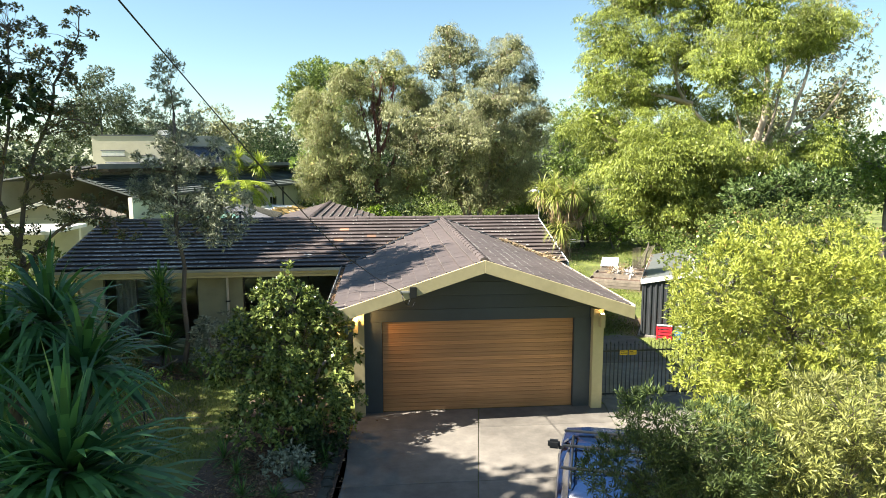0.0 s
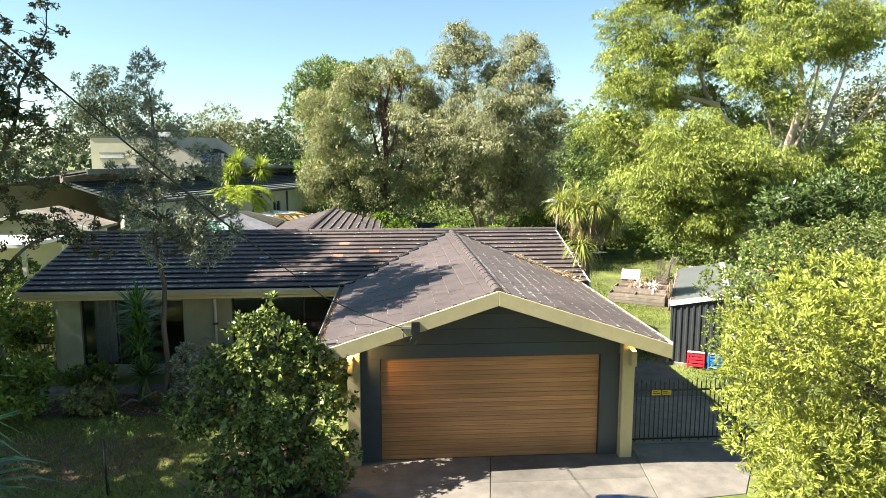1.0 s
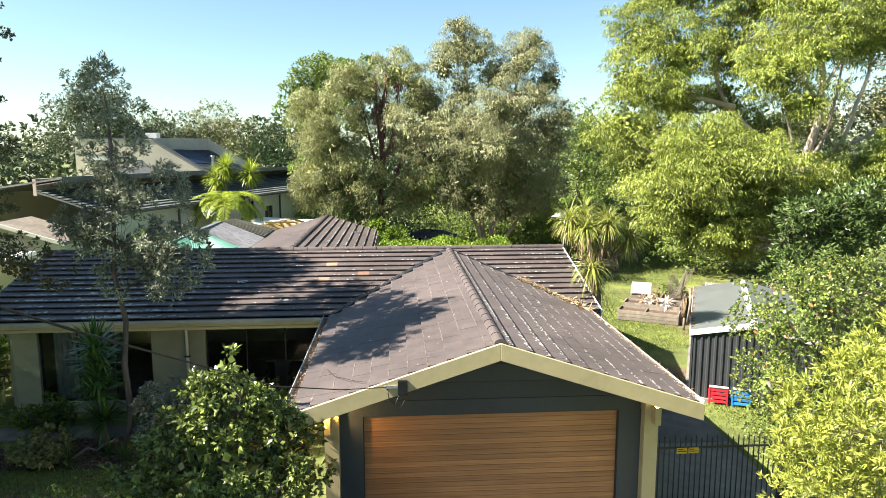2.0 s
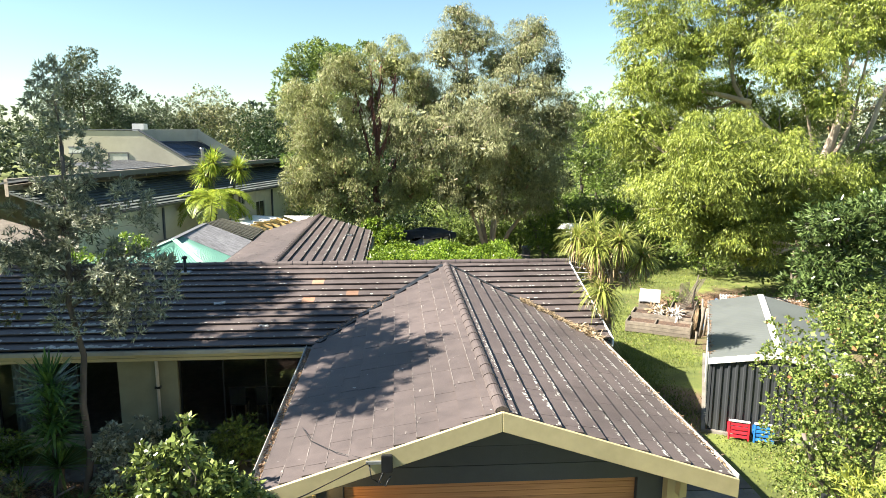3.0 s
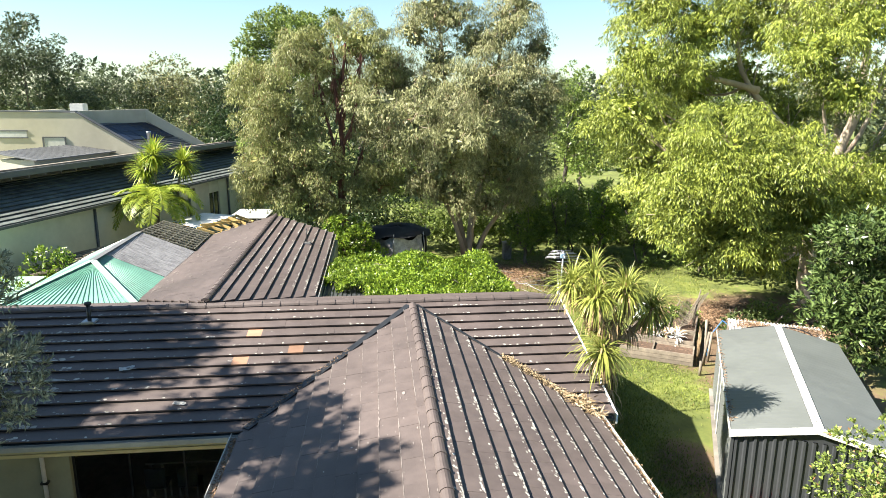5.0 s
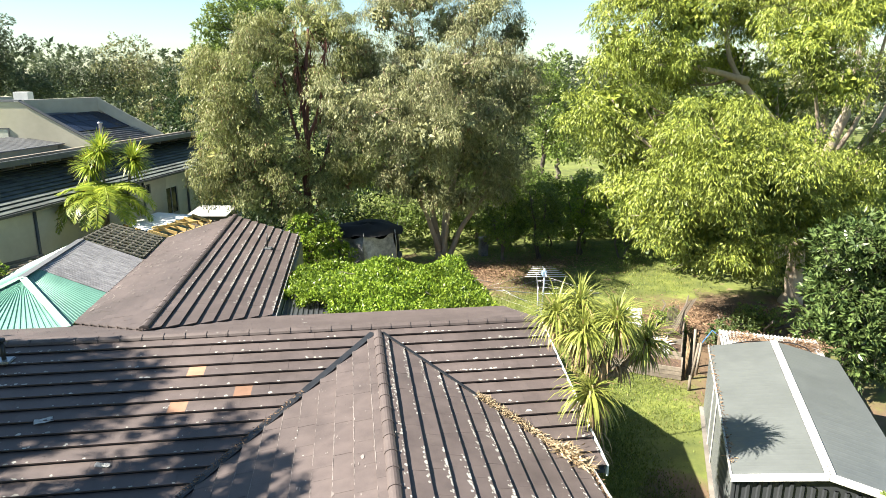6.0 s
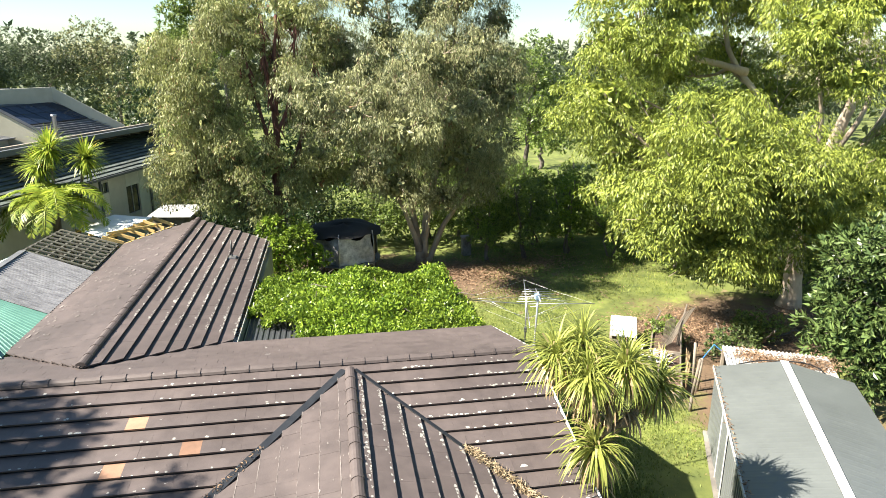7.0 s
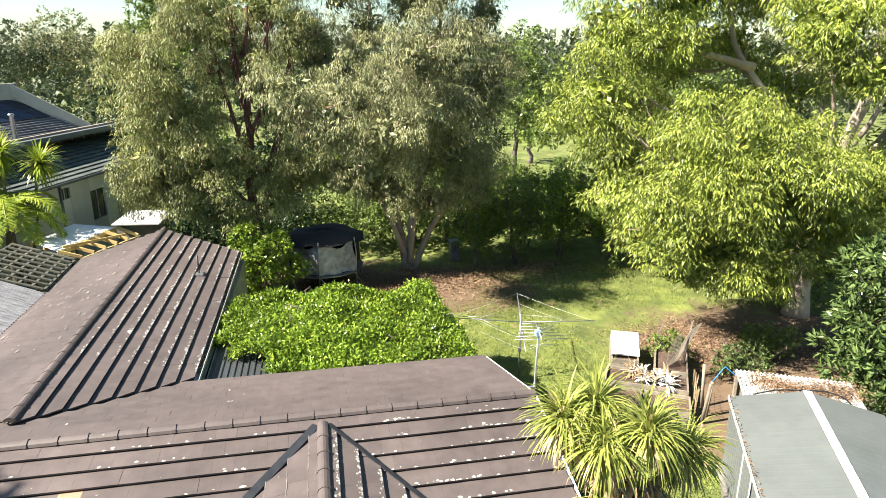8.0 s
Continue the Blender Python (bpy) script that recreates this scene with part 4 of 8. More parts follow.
FW = 21.75       # front wall
WIN = [(-9.1, -6.1), (-4.65, -1.35)]
wall("wall", -9.75, -9.1, FW, FW + 0.25, 0, 2.6, SAGE, "sage-painted rendered wall pier")
wall("wall", -6.1, -4.65, FW, FW + 0.25, 0, 2.6, SAGE, "sage-painted rendered wall pier")
wall("wall", -1.35, -0.69, FW, FW + 0.25, 0, 2.6, SAGE)
for x0, x1 in WIN:
    wall("lintel", x0, x1, FW + 0.02, FW + 0.25, 2.42, 2.6, SAGE)
    wall("sill_wall", x0, x1, FW + 0.02, FW + 0.25, 0, 0.3, SAGE)
    win = part("window", box(x0, x1, FW + 0.1, FW + 0.16, 0.3, 0.36, 0.004), BLACK_METAL, house, "large dark-framed window")
    part("window_frame", join(box(x0, x1, FW + 0.1, FW + 0.16, 2.36, 2.42, 0.004), box(x0, x0 + 0.05, FW + 0.1, FW + 0.16, 0.36, 2.36, 0.004), box(x1 - 0.05, x1, FW + 0.1, FW + 0.16, 0.36, 2.36, 0.004)), BLACK_METAL, win)
    nn = 3
    for k in range(nn):
        a, b = x0 + 0.05 + (x1 - x0 - 0.1) * k / nn, x0 + 0.05 + (x1 - x0 - 0.1) * (k + 1) / nn
        pane = part("pane", box(a, b - 0.04 * (k < nn - 1), FW + 0.125, FW + 0.135, 0.36, 2.36), GLASS, win)
        if k < nn - 1:
            part("mullion", box(b - 0.04, b, FW + 0.1, FW + 0.16, 0.36, 2.36, 0.004), BLACK_METAL, win)
wall("wall", -10.2, -9.95, FW + 0.6, 28.9, 0, 3.0, SAGE)
wall("wall", -9.95, -9.75, FW + 0.26, FW + 0.6, 0, 2.6, SAGE)
wall("wall", -9.95, 5.9, 28.3, 28.55, 0, 2.9, SAGE)
wall("gable_wall", 5.75, 6.0, 21.9, 28.3, 0, 2.8, SAGE)
wall("wall", -0.69, -0.43, 15.12, FW + 0.25, 0, 2.58, CREAM, "cream-painted garage side wall")
wall("wall", 5.23, 5.5, 15.12, 21.9, 0, 2.58, CREAM, "cream-painted garage side wall")
wall("wall", -0.5, -0.25, 28.6, 38.6, 0, 2.75, SAGE)
wall("wall", -5.7, -5.45, 28.6, 38.6, 0, 2.75, SAGE)
wall("wall", -5.45, -0.5, 38.35, 38.6, 0, 2.75, SAGE)
part("floor_slab", box(-9.9, 5.75, FW + 0.25, 28.3, -0.1, 0.06), OLD_WOOD, house, "dark timber floor indoors")
# The dimness of the room is put into this ceiling's colour.
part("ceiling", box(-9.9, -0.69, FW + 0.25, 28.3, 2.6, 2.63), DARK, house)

# garage front
gd = 15.4
wall("front_panel", -0.43, 0.0, gd - 0.1, gd + 0.05, 0.0, 2.32, CHARCOAL, "charcoal painted wall panel beside the door")
wall("front_panel", 4.8, 5.23, gd - 0.1, gd + 0.05, 0.0, 2.32, CHARCOAL, "charcoal painted wall panel beside the door")


def gable_limit(x):
    return GZ - GS * abs(x - GX) - 0.1


zb = 2.32
for k, hgt in enumerate((0.3, 0.33, 0.33, 0.33, 0.33)):
    z0, z1 = zb, zb + hgt - 0.006
    zb += hgt
    if gable_limit(GX) < z0 + 0.02:
        break

    def reach(z):
        return min(2.83, (GZ - 0.1 - z) / GS)
    r0, r1 = reach(z0), max(0.0, reach(min(z1, gable_limit(GX))))
    bm = bmesh.new()
    z1 = min(z1, gable_limit(GX))
    pts = [(GX - r0, z0), (GX + r0, z0), (GX + r1, z1), (GX - r1, z1)] if r1 > 0.03 else [(GX - r0, z0), (GX + r0, z0), (GX, z1)]
    f = [bm.verts.new((x, gd - 0.11 + 0.004 * (k % 2), z)) for x, z in pts]
    g = [bm.verts.new((x, gd - 0.07, z)) for x, z in pts]
    bm.faces.new(f)
    bm.faces.new(g[::-1])
    for i in range(len(pts)):
        j = (i + 1) % len(pts)
        bm.faces.new((f[j], f[i], g[i], g[j]))
    bmesh.ops.recalc_face_normals(bm, faces=bm.faces)
    part("gable_board", bm, CHARCOAL, house, "charcoal painted gable board")
bm = polygon_sheet([(GX - GL, GY0 + 0.05, eg - 0.12), (GX, GY0 + 0.05, GZ - 0.12), (GX, gd, GZ - 0.12), (GX - GL, gd, eg - 0.12)], 0.012)
part("eaves_lining", bm, CHARCOAL, house)
bm = polygon_sheet([(GX + GR, GY0 + 0.05, egr - 0.12), (GX, GY0 + 0.05, GZ - 0.12), (GX, gd, GZ - 0.12), (GX + GR, gd, egr - 0.12)], 0.012)
part("eaves_lining", bm, CHARCOAL, house)
door = tagged(mesh_object("garage_door", box(0.0, 4.8, gd + 0.02, gd + 0.05, 0.0, 2.32), DARK), "closed wide garage door of horizontal oiled cedar boards", "garage door")
NB = 22
bh = 2.3 / NB
for k in range(NB):
    part("board", box(0.008, 4.792, gd - 0.005, gd + 0.02, 0.012 + k * bh, 0.012 + (k + 1) * bh - 0.0035, 0.003), CEDAR, door)

# ---- trees and shrubs ----
weeping_tree("peppermint_tree", "large spreading tree with drooping yellow-green leaves and pale trunk",
     [([(20.8, 36.2, -0.1), (20.7, 36.1, 3.0), (20.9, 36.0, 5.5), (21.4, 35.3, 8.6), (21.2, 35.2, 12.5)], 0.42, 0.12), ([(20.85, 36.0, 4.6), (19.3, 36.6, 7.6), (17.2, 37.0, 10.2), (16.8, 37.6, 14.4)], 0.18, 0.06),
      ([(20.8, 36.0, 4.4), (18.6, 34.6, 5.3), (15.6, 33.2, 5.6)], 0.2, 0.08), ([(17.9, 36.9, 9.4), (15.0, 36.6, 10.0), (12.8, 36.3, 9.8)], 0.14, 0.06), ([(20.9, 36, 5.2), (22.4, 35.2, 7.2), (23.6, 35, 11.0)], 0.2, 0.08), ([(20.8, 36, 4.8), (20.2, 35.2, 7.0), (19.2, 34.6, 9.8)], 0.15, 0.05), ([(21.0, 35.9, 5.6), (21.7, 35.0, 8.2), (22.0, 34.6, 11.6)], 0.13, 0.05), ([(22.4, 35.2, 7.2), (24.2, 34.6, 8.4), (25.6, 34.4, 10.6)], 0.12, 0.05)],
     [(15, 32.7, 6.6, 2.5, 2.1, 1.95), (13.3, 33, 4.9, 1.6, 1.45, 1.55), (17.6, 33, 5.9, 1.75, 1.6, 1.7), (15.6, 33.1, 4.2, 2.3, 1.6, 1.2),
      (12.5, 36.5, 10.6, 1.6, 1.5, 1.74), (11.7, 36, 8.3, 1.43, 1.37, 1.63), (12.6, 35.5, 6.3, 1.5, 1.3, 1.4), (13.4, 35, 4.3, 1.15, 1.05, 1.15), (13.4, 37.5, 12.9, 1.89, 1.62, 1.53),
      (15, 37, 11.9, 1.53, 1.62, 1.44), (17.2, 37.3, 12.6, 1.71, 1.62, 1.44), (14.6, 36.5, 10.1, 1.17, 1.17, 0.9), (15.4, 38.5, 15.6, 2.34, 2.16, 1.71), (17.8, 38.6, 16.3, 1.98, 1.89, 1.53), (19.6, 38, 15, 1.8, 1.8, 1.53),
      (17.8, 33.5, 10.7, 1.71, 1.44, 1.3), (19.9, 34, 11.9, 1.71, 1.35, 1.26), (19.1, 33, 9.3, 1.3, 1.1, 0.9), (20.8, 35.5, 14.3, 2.07, 1.71, 1.44), (24.1, 35.5, 13.1, 2.07, 1.8, 1.8), (23.3, 33.6, 6.6, 1.7, 1.5, 1.4),
      (16.2, 39.6, 9.6, 1.62, 1.08, 1.35), (14.5, 40, 8, 1.6, 1.3, 1.6), (18.4, 39.2, 10.2, 1.53, 1.08, 1.26), (20.4, 38.6, 8.4, 1.6, 1.2, 1.5), (18, 38.6, 6.6, 1.9, 1.3, 1.7), (21.8, 38, 5.6, 1.7, 1.2, 1.6), (14.4, 33.4, 3.3, 1.2, 1.1, 1.1), (16.7, 33.5, 2.9, 1.5, 1.2, 1.2), (18.7, 33, 4.6, 1.5, 1.3, 1.5), (20, 32.8, 5.6, 1.4, 1.3, 1.3)],
     BARK_PALE, L_YGREEN, 14800, 0.27, 25, 0.165, 0.036, 21, droop=1.15, low=-0.9, core=80, limb_r=0.09)
tree("pale_gum_tree", "tall pale-limbed gum tree standing behind", (27, 44, 0), (27, 44, 10), 0.4,
     [(24.2, 44, 13.4, 3.6, 3, 3.0), (29.5, 43.6, 14.5, 4.2, 3, 3.4), (31.0, 43, 9.8, 3.4, 3, 3.0), (26.5, 44, 9, 3, 3, 2.5)],
     BARK_PALE, L_GREYGREEN, 120, 0.7, 11000, 0.26, 0.06, 41, droop=0.9, twig=0.4)
# Lobes between y 38 and 42 are added in front to shade the lawn.
weeping_tree("gum_tree", "tall gum tree with hanging grey-green leaves and pale forked trunk",
     [([(6.6, 44.9, -0.1), (6.7, 44.8, 2.0), (7.3, 45.0, 5.0), (7.9, 45.2, 9.0), (8.5, 45.4, 13.2)], 0.24, 0.06), ([(6.45, 44.8, -0.1), (6.1, 44.7, 2.2), (5.6, 45.0, 6.0), (5.2, 45.4, 10.0), (4.9, 45.5, 13.8)], 0.21, 0.05),
      ([(6.75, 44.7, -0.1), (7.6, 44.4, 2.0), (8.9, 44.2, 4.0), (9.9, 44.5, 7.5)], 0.17, 0.05), ([(6.35, 44.7, 0.6), (5.4, 44.2, 3.2), (4.0, 43.9, 5.2), (2.9, 43.8, 7.0)], 0.15, 0.05), ([(6.6, 44.6, 0.3), (6.7, 44.0, 2.4), (7.2, 43.6, 5.4)], 0.13, 0.05)],
     [(4.8, 45.5, 13.4, 1.6, 1.4, 1.35), (8.6, 45.3, 12.9, 1.35, 1.3, 1.45), (7.9, 44.6, 9.8, 1.85, 1.6, 1.6), (3.1, 43.6, 7.1, 2.15, 1.8, 1.55), (7.4, 43.2, 6.1, 2.15, 1.9, 1.8), (10.2, 44.8, 8.2, 1.3, 1.4, 1.9), (5.3, 43.4, 4.2, 1.6, 1.3, 1.1), (7.2, 43.4, 3.6, 1.5, 1.2, 0.9),
      (2.5, 45.0, 10.2, 1.25, 1.2, 1.4), (5.0, 45.6, 10.9, 1.1, 1.2, 1.2), (9.3, 43.6, 4.7, 1.5, 1.4, 1.5), (6.0, 44.4, 8.2, 1.3, 1.3, 1.3), (3.7, 43.6, 4.9, 1.4, 1.2, 1.15), (10.3, 45.6, 11.6, 0.95, 0.95, 1.1), (6.7, 45.6, 12.0, 1.1, 1.0, 1.2), (4.3, 44.6, 9.3, 1.3, 1.2, 1.3), (8.6, 44.4, 8.0, 1.4, 1.3, 1.3), (5.2, 43.6, 6.0, 1.3, 1.2, 1.2), (5.4, 41.7, 8.2, 1.5, 1.2, 1.4), (8.4, 42.6, 7.6, 1.2, 1.0, 1.1), (5.4, 40.8, 8.0, 1.4, 1.1, 1.2), (3.6, 40.6, 8.2, 1.3, 1.1, 1.2), (4.6, 39.7, 6.2, 1.3, 1.0, 1.0), (3.0, 38.9, 7.6, 1.2, 1.1, 1.0), (5.0, 38.7, 7.2, 1.3, 1.1, 1.0), (1.7, 39.3, 8.4, 1.1, 1.0, 1.0), (6.8, 40.9, 7.6, 1.1, 0.9, 1.0), (6.6, 41.9, 9.6, 1.3, 1.1, 1.2), (4.6, 45.4, 14.7, 0.8, 0.8, 0.8), (3.6, 45.3, 12.3, 1.0, 1.0, 1.1), (5.8, 45.5, 13.2, 0.9, 0.9, 0.9), (7.5, 45.2, 12.0, 0.9, 0.9, 0.9), (9.3, 45.2, 13.9, 0.7, 0.7, 0.8), (9.5, 45.3, 10.6, 1.0, 1.0, 1.1), (11.1, 45.0, 9.4, 0.9, 0.9, 0.9), (3.4, 44.8, 9.0, 1.0, 1.0, 1.1)],
     BARK_PALE, L_GREYGREEN, 9000, 0.24, 28, 0.145, 0.026, 22, droop=1.5, low=-0.8, core=90, hang=1.6, spread=0.5, ragged=0.2, twig=9)
weeping_tree("red_gum_tree", "gum tree with shaggy reddish trunk and olive drooping leaves",
     [([(-0.2, 43.2, -0.1), (-0.25, 43.2, 3.0), (-0.2, 43.2, 6.0), (-0.1, 43.3, 8.4), (0.1, 43.6, 11.6)], 0.27, 0.06), ([(-0.2, 43.2, 5.4), (-0.8, 43.2, 7.6), (-1.5, 43.6, 10.8)], 0.11, 0.04), ([(-0.2, 43.25, 6.4), (0.5, 43.3, 8.2), (0.9, 43.7, 11.2)], 0.1, 0.04), ([(-0.15, 43.3, 7.4), (-0.4, 43.2, 9.0), (-0.5, 43.2, 11.6)], 0.13, 0.04),
      ([(-0.3, 43.1, 3.6), (-1.5, 42.9, 5.2), (-2.8, 42.9, 7.4)], 0.09, 0.03), ([(-0.3, 43.0, 2.2), (-1.6, 42.7, 3.6), (-3.2, 42.6, 5.2)], 0.08, 0.03), ([(-0.1, 43.3, 4.2), (0.8, 43.6, 6.2), (1.6, 43.9, 9.6)], 0.08, 0.03)],
     [(-3.6, 43.0, 8.7, 1.6, 1.6, 1.85), (-1.6, 43.9, 11.0, 1.6, 1.4, 1.35), (0.6, 44.4, 11.8, 1.35, 1.2, 1.15), (-3.9, 42.6, 5.3, 1.25, 1.35, 1.75), (-2.2, 42.6, 5.2, 1.15, 1.4, 2.0), (1.9, 44.0, 10.6, 1.05, 1.1, 1.35), (-2.8, 42.8, 7.2, 1.35, 1.3, 1.45), (1.5, 43.4, 5.0, 1.05, 1.15, 1.5), (-1.5, 43.4, 8.8, 0.8, 1.0, 1.2), (1.2, 44.6, 8.0, 0.9, 1.1, 1.5), (-1.2, 42.6, 3.6, 1.2, 1.1, 1.1), (-0.2, 44.8, 9.6, 1.1, 1.0, 1.3), (-0.5, 42.3, 5.6, 0.8, 0.6, 0.9), (0.5, 42.6, 9.2, 0.7, 0.6, 0.6), (0.6, 42.4, 4.0, 0.8, 0.7, 0.9), (-0.9, 43.0, 10.6, 0.6, 0.6, 0.5)],
     BARK_RED, L_OLIVE, 6300, 0.24, 28, 0.145, 0.026, 23, droop=1.3, low=-0.8, core=85, hang=1.4, spread=0.5, ragged=0.2, twig=10, limb_r=0.06, strips=420)
open_tree("maple_tree", "open-crowned leaning tree with dull dark lobed leaves and bare grey branches",
     [([(-10.4, 19.9, -0.1), (-10.5, 19.9, 2.5), (-10.7, 19.8, 4.0), (-11.4, 19.7, 6.4), (-11.6, 19.6, 9.6)], 0.13, 0.035), ([(-10.6, 19.8, 3.6), (-10.1, 19.7, 5.8), (-9.3, 19.6, 7.6), (-9.05, 19.5, 8.5), (-8.5, 19.6, 9.5), (-8.3, 19.6, 10.4)], 0.07, 0.012), ([(-10.5, 19.8, 3.0), (-9.4, 19.6, 4.2), (-8.2, 19.4, 4.6), (-7.4, 19.3, 4.2)], 0.06, 0.015),
      ([(-11.0, 19.7, 5.0), (-10.4, 19.5, 7.5), (-10.2, 19.5, 9.8)], 0.065, 0.018), ([(-9.6, 19.6, 7.0), (-8.8, 19.5, 7.4), (-8.0, 19.4, 7.2)], 0.035, 0.012), ([(-10.3, 19.7, 5.2), (-9.5, 19.5, 5.9), (-8.7, 19.4, 5.8)], 0.035, 0.012)],
     [(-11.3, 19.7, 9.8, 1.2, 1.0, 1.2), (-10.2, 19.6, 9.6, 0.9, 0.9, 1.0), (-9.4, 19.6, 8.2, 1.0, 0.9, 0.8), (-10.5, 19.6, 7.9, 1.1, 1.0, 0.9), (-8.7, 19.5, 7.1, 0.9, 0.8, 0.5), (-10.6, 19.5, 6.3, 1.2, 1.0, 0.7), (-8.35, 19.6, 9.9, 0.35, 0.4, 0.8), (-8.7, 19.6, 9.0, 0.5, 0.5, 0.6), (-11.2, 19.6, 8.3, 0.9, 0.8, 0.8), (-9.2, 19.6, 8.9, 0.5, 0.5, 0.4), (-8.4, 19.4, 4.8, 1.0, 0.8, 0.5), (-9.8, 19.5, 4.7, 1.0, 0.9, 0.55), (-7.4, 19.3, 4.3, 0.6, 0.5, 0.4), (-10.6, 19.3, 3.7, 1.0, 0.8, 0.6), (-9.0, 19.5, 5.8, 0.8, 0.7, 0.45)],
     BARK_GREY, L_OAK, 390, 0.17, 34000, 0.07, 0.045, 24)
# Out of view; lobes set along the sun's way to shade garden, camellia, drive.
tree("street_tree", "out-of-view dark-leaved tree placed to shade the front garden", (-13.5, 11.0, 0), (-12.8, 11.0, 8.0), 0.35,
     [(-13.6, 11.6, 8.0, 2.0, 1.7, 1.4), (-16.8, 15.8, 8.6, 3.2, 3.0, 2.4), (-16.6, 12.0, 9.6, 3.0, 3.0, 2.4), (-13.0, 18.0, 7.6, 2.2, 2.0, 1.8), (-9.9, 8.4, 10.0, 2.3, 1.9, 1.6), (-12.4, 9.4, 8.4, 2.3, 1.7, 1.6), (-9.2, 9.9, 9.8, 1.6, 1.15, 0.9), (-9.6, 7.2, 10.2, 1.6, 1.6, 1.0), (-10.9, 11.5, 7.6, 1.5, 1.7, 1.0), (-10.9, 10.5, 8.7, 1.5, 1.2, 0.8), (-10.6, 11.6, 8.6, 1.1, 1.0, 0.7), (-10.2, 11.6, 7.8, 1.0, 1.2, 0.8), (-11.0, 3.4, 15.5, 1.5, 1.2, 1.0), (-10.9, 12.1, 8.5, 1.3, 0.9, 0.7), (-11.2, 12.4, 9.8, 1.4, 1.2, 0.75), (-10.9, 12.9, 9.0, 1.2, 0.9, 0.7), (-11.4, 11.6, 9.2, 1.2, 0.9, 0.7), (-21.5, 19.5, 11.0, 2.6, 2.6, 2.0), (-19.6, 17.0, 9.6, 2.2, 2.2, 1.8), (-13.2, 15.4, 6.8, 0.9, 0.8, 0.8), (-10.2, 6.2, 10.6, 2.6, 2.6, 1.8), (-9.6, 4.6, 10.4, 2.4, 2.2, 1.6), (-8.8, 3.6, 9.0, 2.0, 2.0, 1.5), (-11.5, 18.7, 8.0, 1.9, 1.8, 1.6), (-13.6, 20.0, 9.6, 2.2, 2.0, 1.8), (-15.4, 18.4, 9.8, 2.2, 2.0, 1.8), (-13.5, 7.5, 8, 3, 3, 2.4), (-13.9, 12.6, 10.9, 1.2, 1.5, 1.2), (-13.7, 10.3, 10.7, 1.3, 1.5, 1.2), (-8.9, 10.9, 9.1, 1.1, 0.9, 0.8), (-10.3, 10.0, 9.6, 1.1, 1.0, 0.8), (-13.2, 13.0, 10.8, 1.1, 1.2, 1.1), (-12.3, 10.7, 10.8, 1.2, 1.4, 1.1)],
     BARK_GREY, L_DARK, 860, 0.5, 38000, 0.28, 0.16, 42, droop=0.2, core=150, twig=0.1)
# Out of view too, put where its crown blocks sun from the main roof.
tree("street_tree", "out-of-view dark-leaved tree placed to shade the main roof", (-17.0, 21.8, 0), (-16.6, 21.8, 9.0), 0.35,
     [(-16.6, 21.6, 9.6, 2.8, 2.4, 2.4), (-15.6, 22.3, 12.2, 2.4, 2.0, 1.6), (-17.8, 22.5, 12.6, 2.4, 2.4, 1.8)],
     BARK_GREY, L_DARK, 130, 0.75, 18000, 0.24, 0.13, 43, droop=0.2)
# Unseen crown, lobes back-projected from the shadow shapes wanted on both roofs.
tree("street_tree", "tall out-of-view tree placed so its shade falls on the roofs", (-15.6, 19.6, 0), (-14.6, 19.4, 12.0), 0.34,
     [(-17.5, 22.5, 13.7, 1.5, 1.5, 1.3), (-15.2, 22.5, 13.7, 1.5, 1.5, 1.3), (-14.4, 22.0, 13.5, 0.85, 0.8, 0.75), (-16.5, 20.9, 13.2, 1.2, 1.2, 1.1), (-12.7, 19.8, 12.9, 0.8, 0.8, 0.7), (-11.6, 20.8, 13.2, 0.7, 0.6, 0.55), (-10.9, 18.7, 13.2, 0.95, 1.0, 0.85), (-10.1, 16.9, 13.4, 1.0, 1.1, 0.85), (-11.3, 16.0, 13.1, 0.9, 1.0, 0.8), (-10.5, 15.4, 13.3, 0.6, 0.7, 0.6), (-13.6, 18.4, 11.4, 0.9, 0.9, 0.8)],
     BARK_GREY, L_DARK, 360, 0.36, 24000, 0.2, 0.1, 45, droop=0.2, core=170, twig=0.2)
# Unseen trees added behind and beside the camera to cut sky light and reflections.
UNSEEN_TREES = [(-14.0, -9.0, 9.0), (-6.0, -13.0, 10.0), (2.5, -11.5, 9.0), (10.5, -10.0, 10.0), (17.0, -4.0, 9.0), (-20.0, 2.0, 9.0)]
for k, (x, y, z) in enumerate(UNSEEN_TREES):
    tree("street_tree", "unseen leafy tree added behind the view to dim the sky light", (x, y, 0), (x, y, z - 1), 0.35,
         [(x, y, z, 3.6, 3.2, 2.8), (x - 2.4, y + 0.4, z - 2.6, 2.8, 2.6, 2.2), (x + 2.5, y + 0.2, z - 2.8, 2.9, 2.6, 2.2), (x, y - 1.0, z - 4.2, 2.8, 2.4, 2.0)], BARK_GREY, L_DARK, 110, 0.9, 3600, 0.48, 0.27, 320 + k, droop=0.3, twig=0.1, core=20)
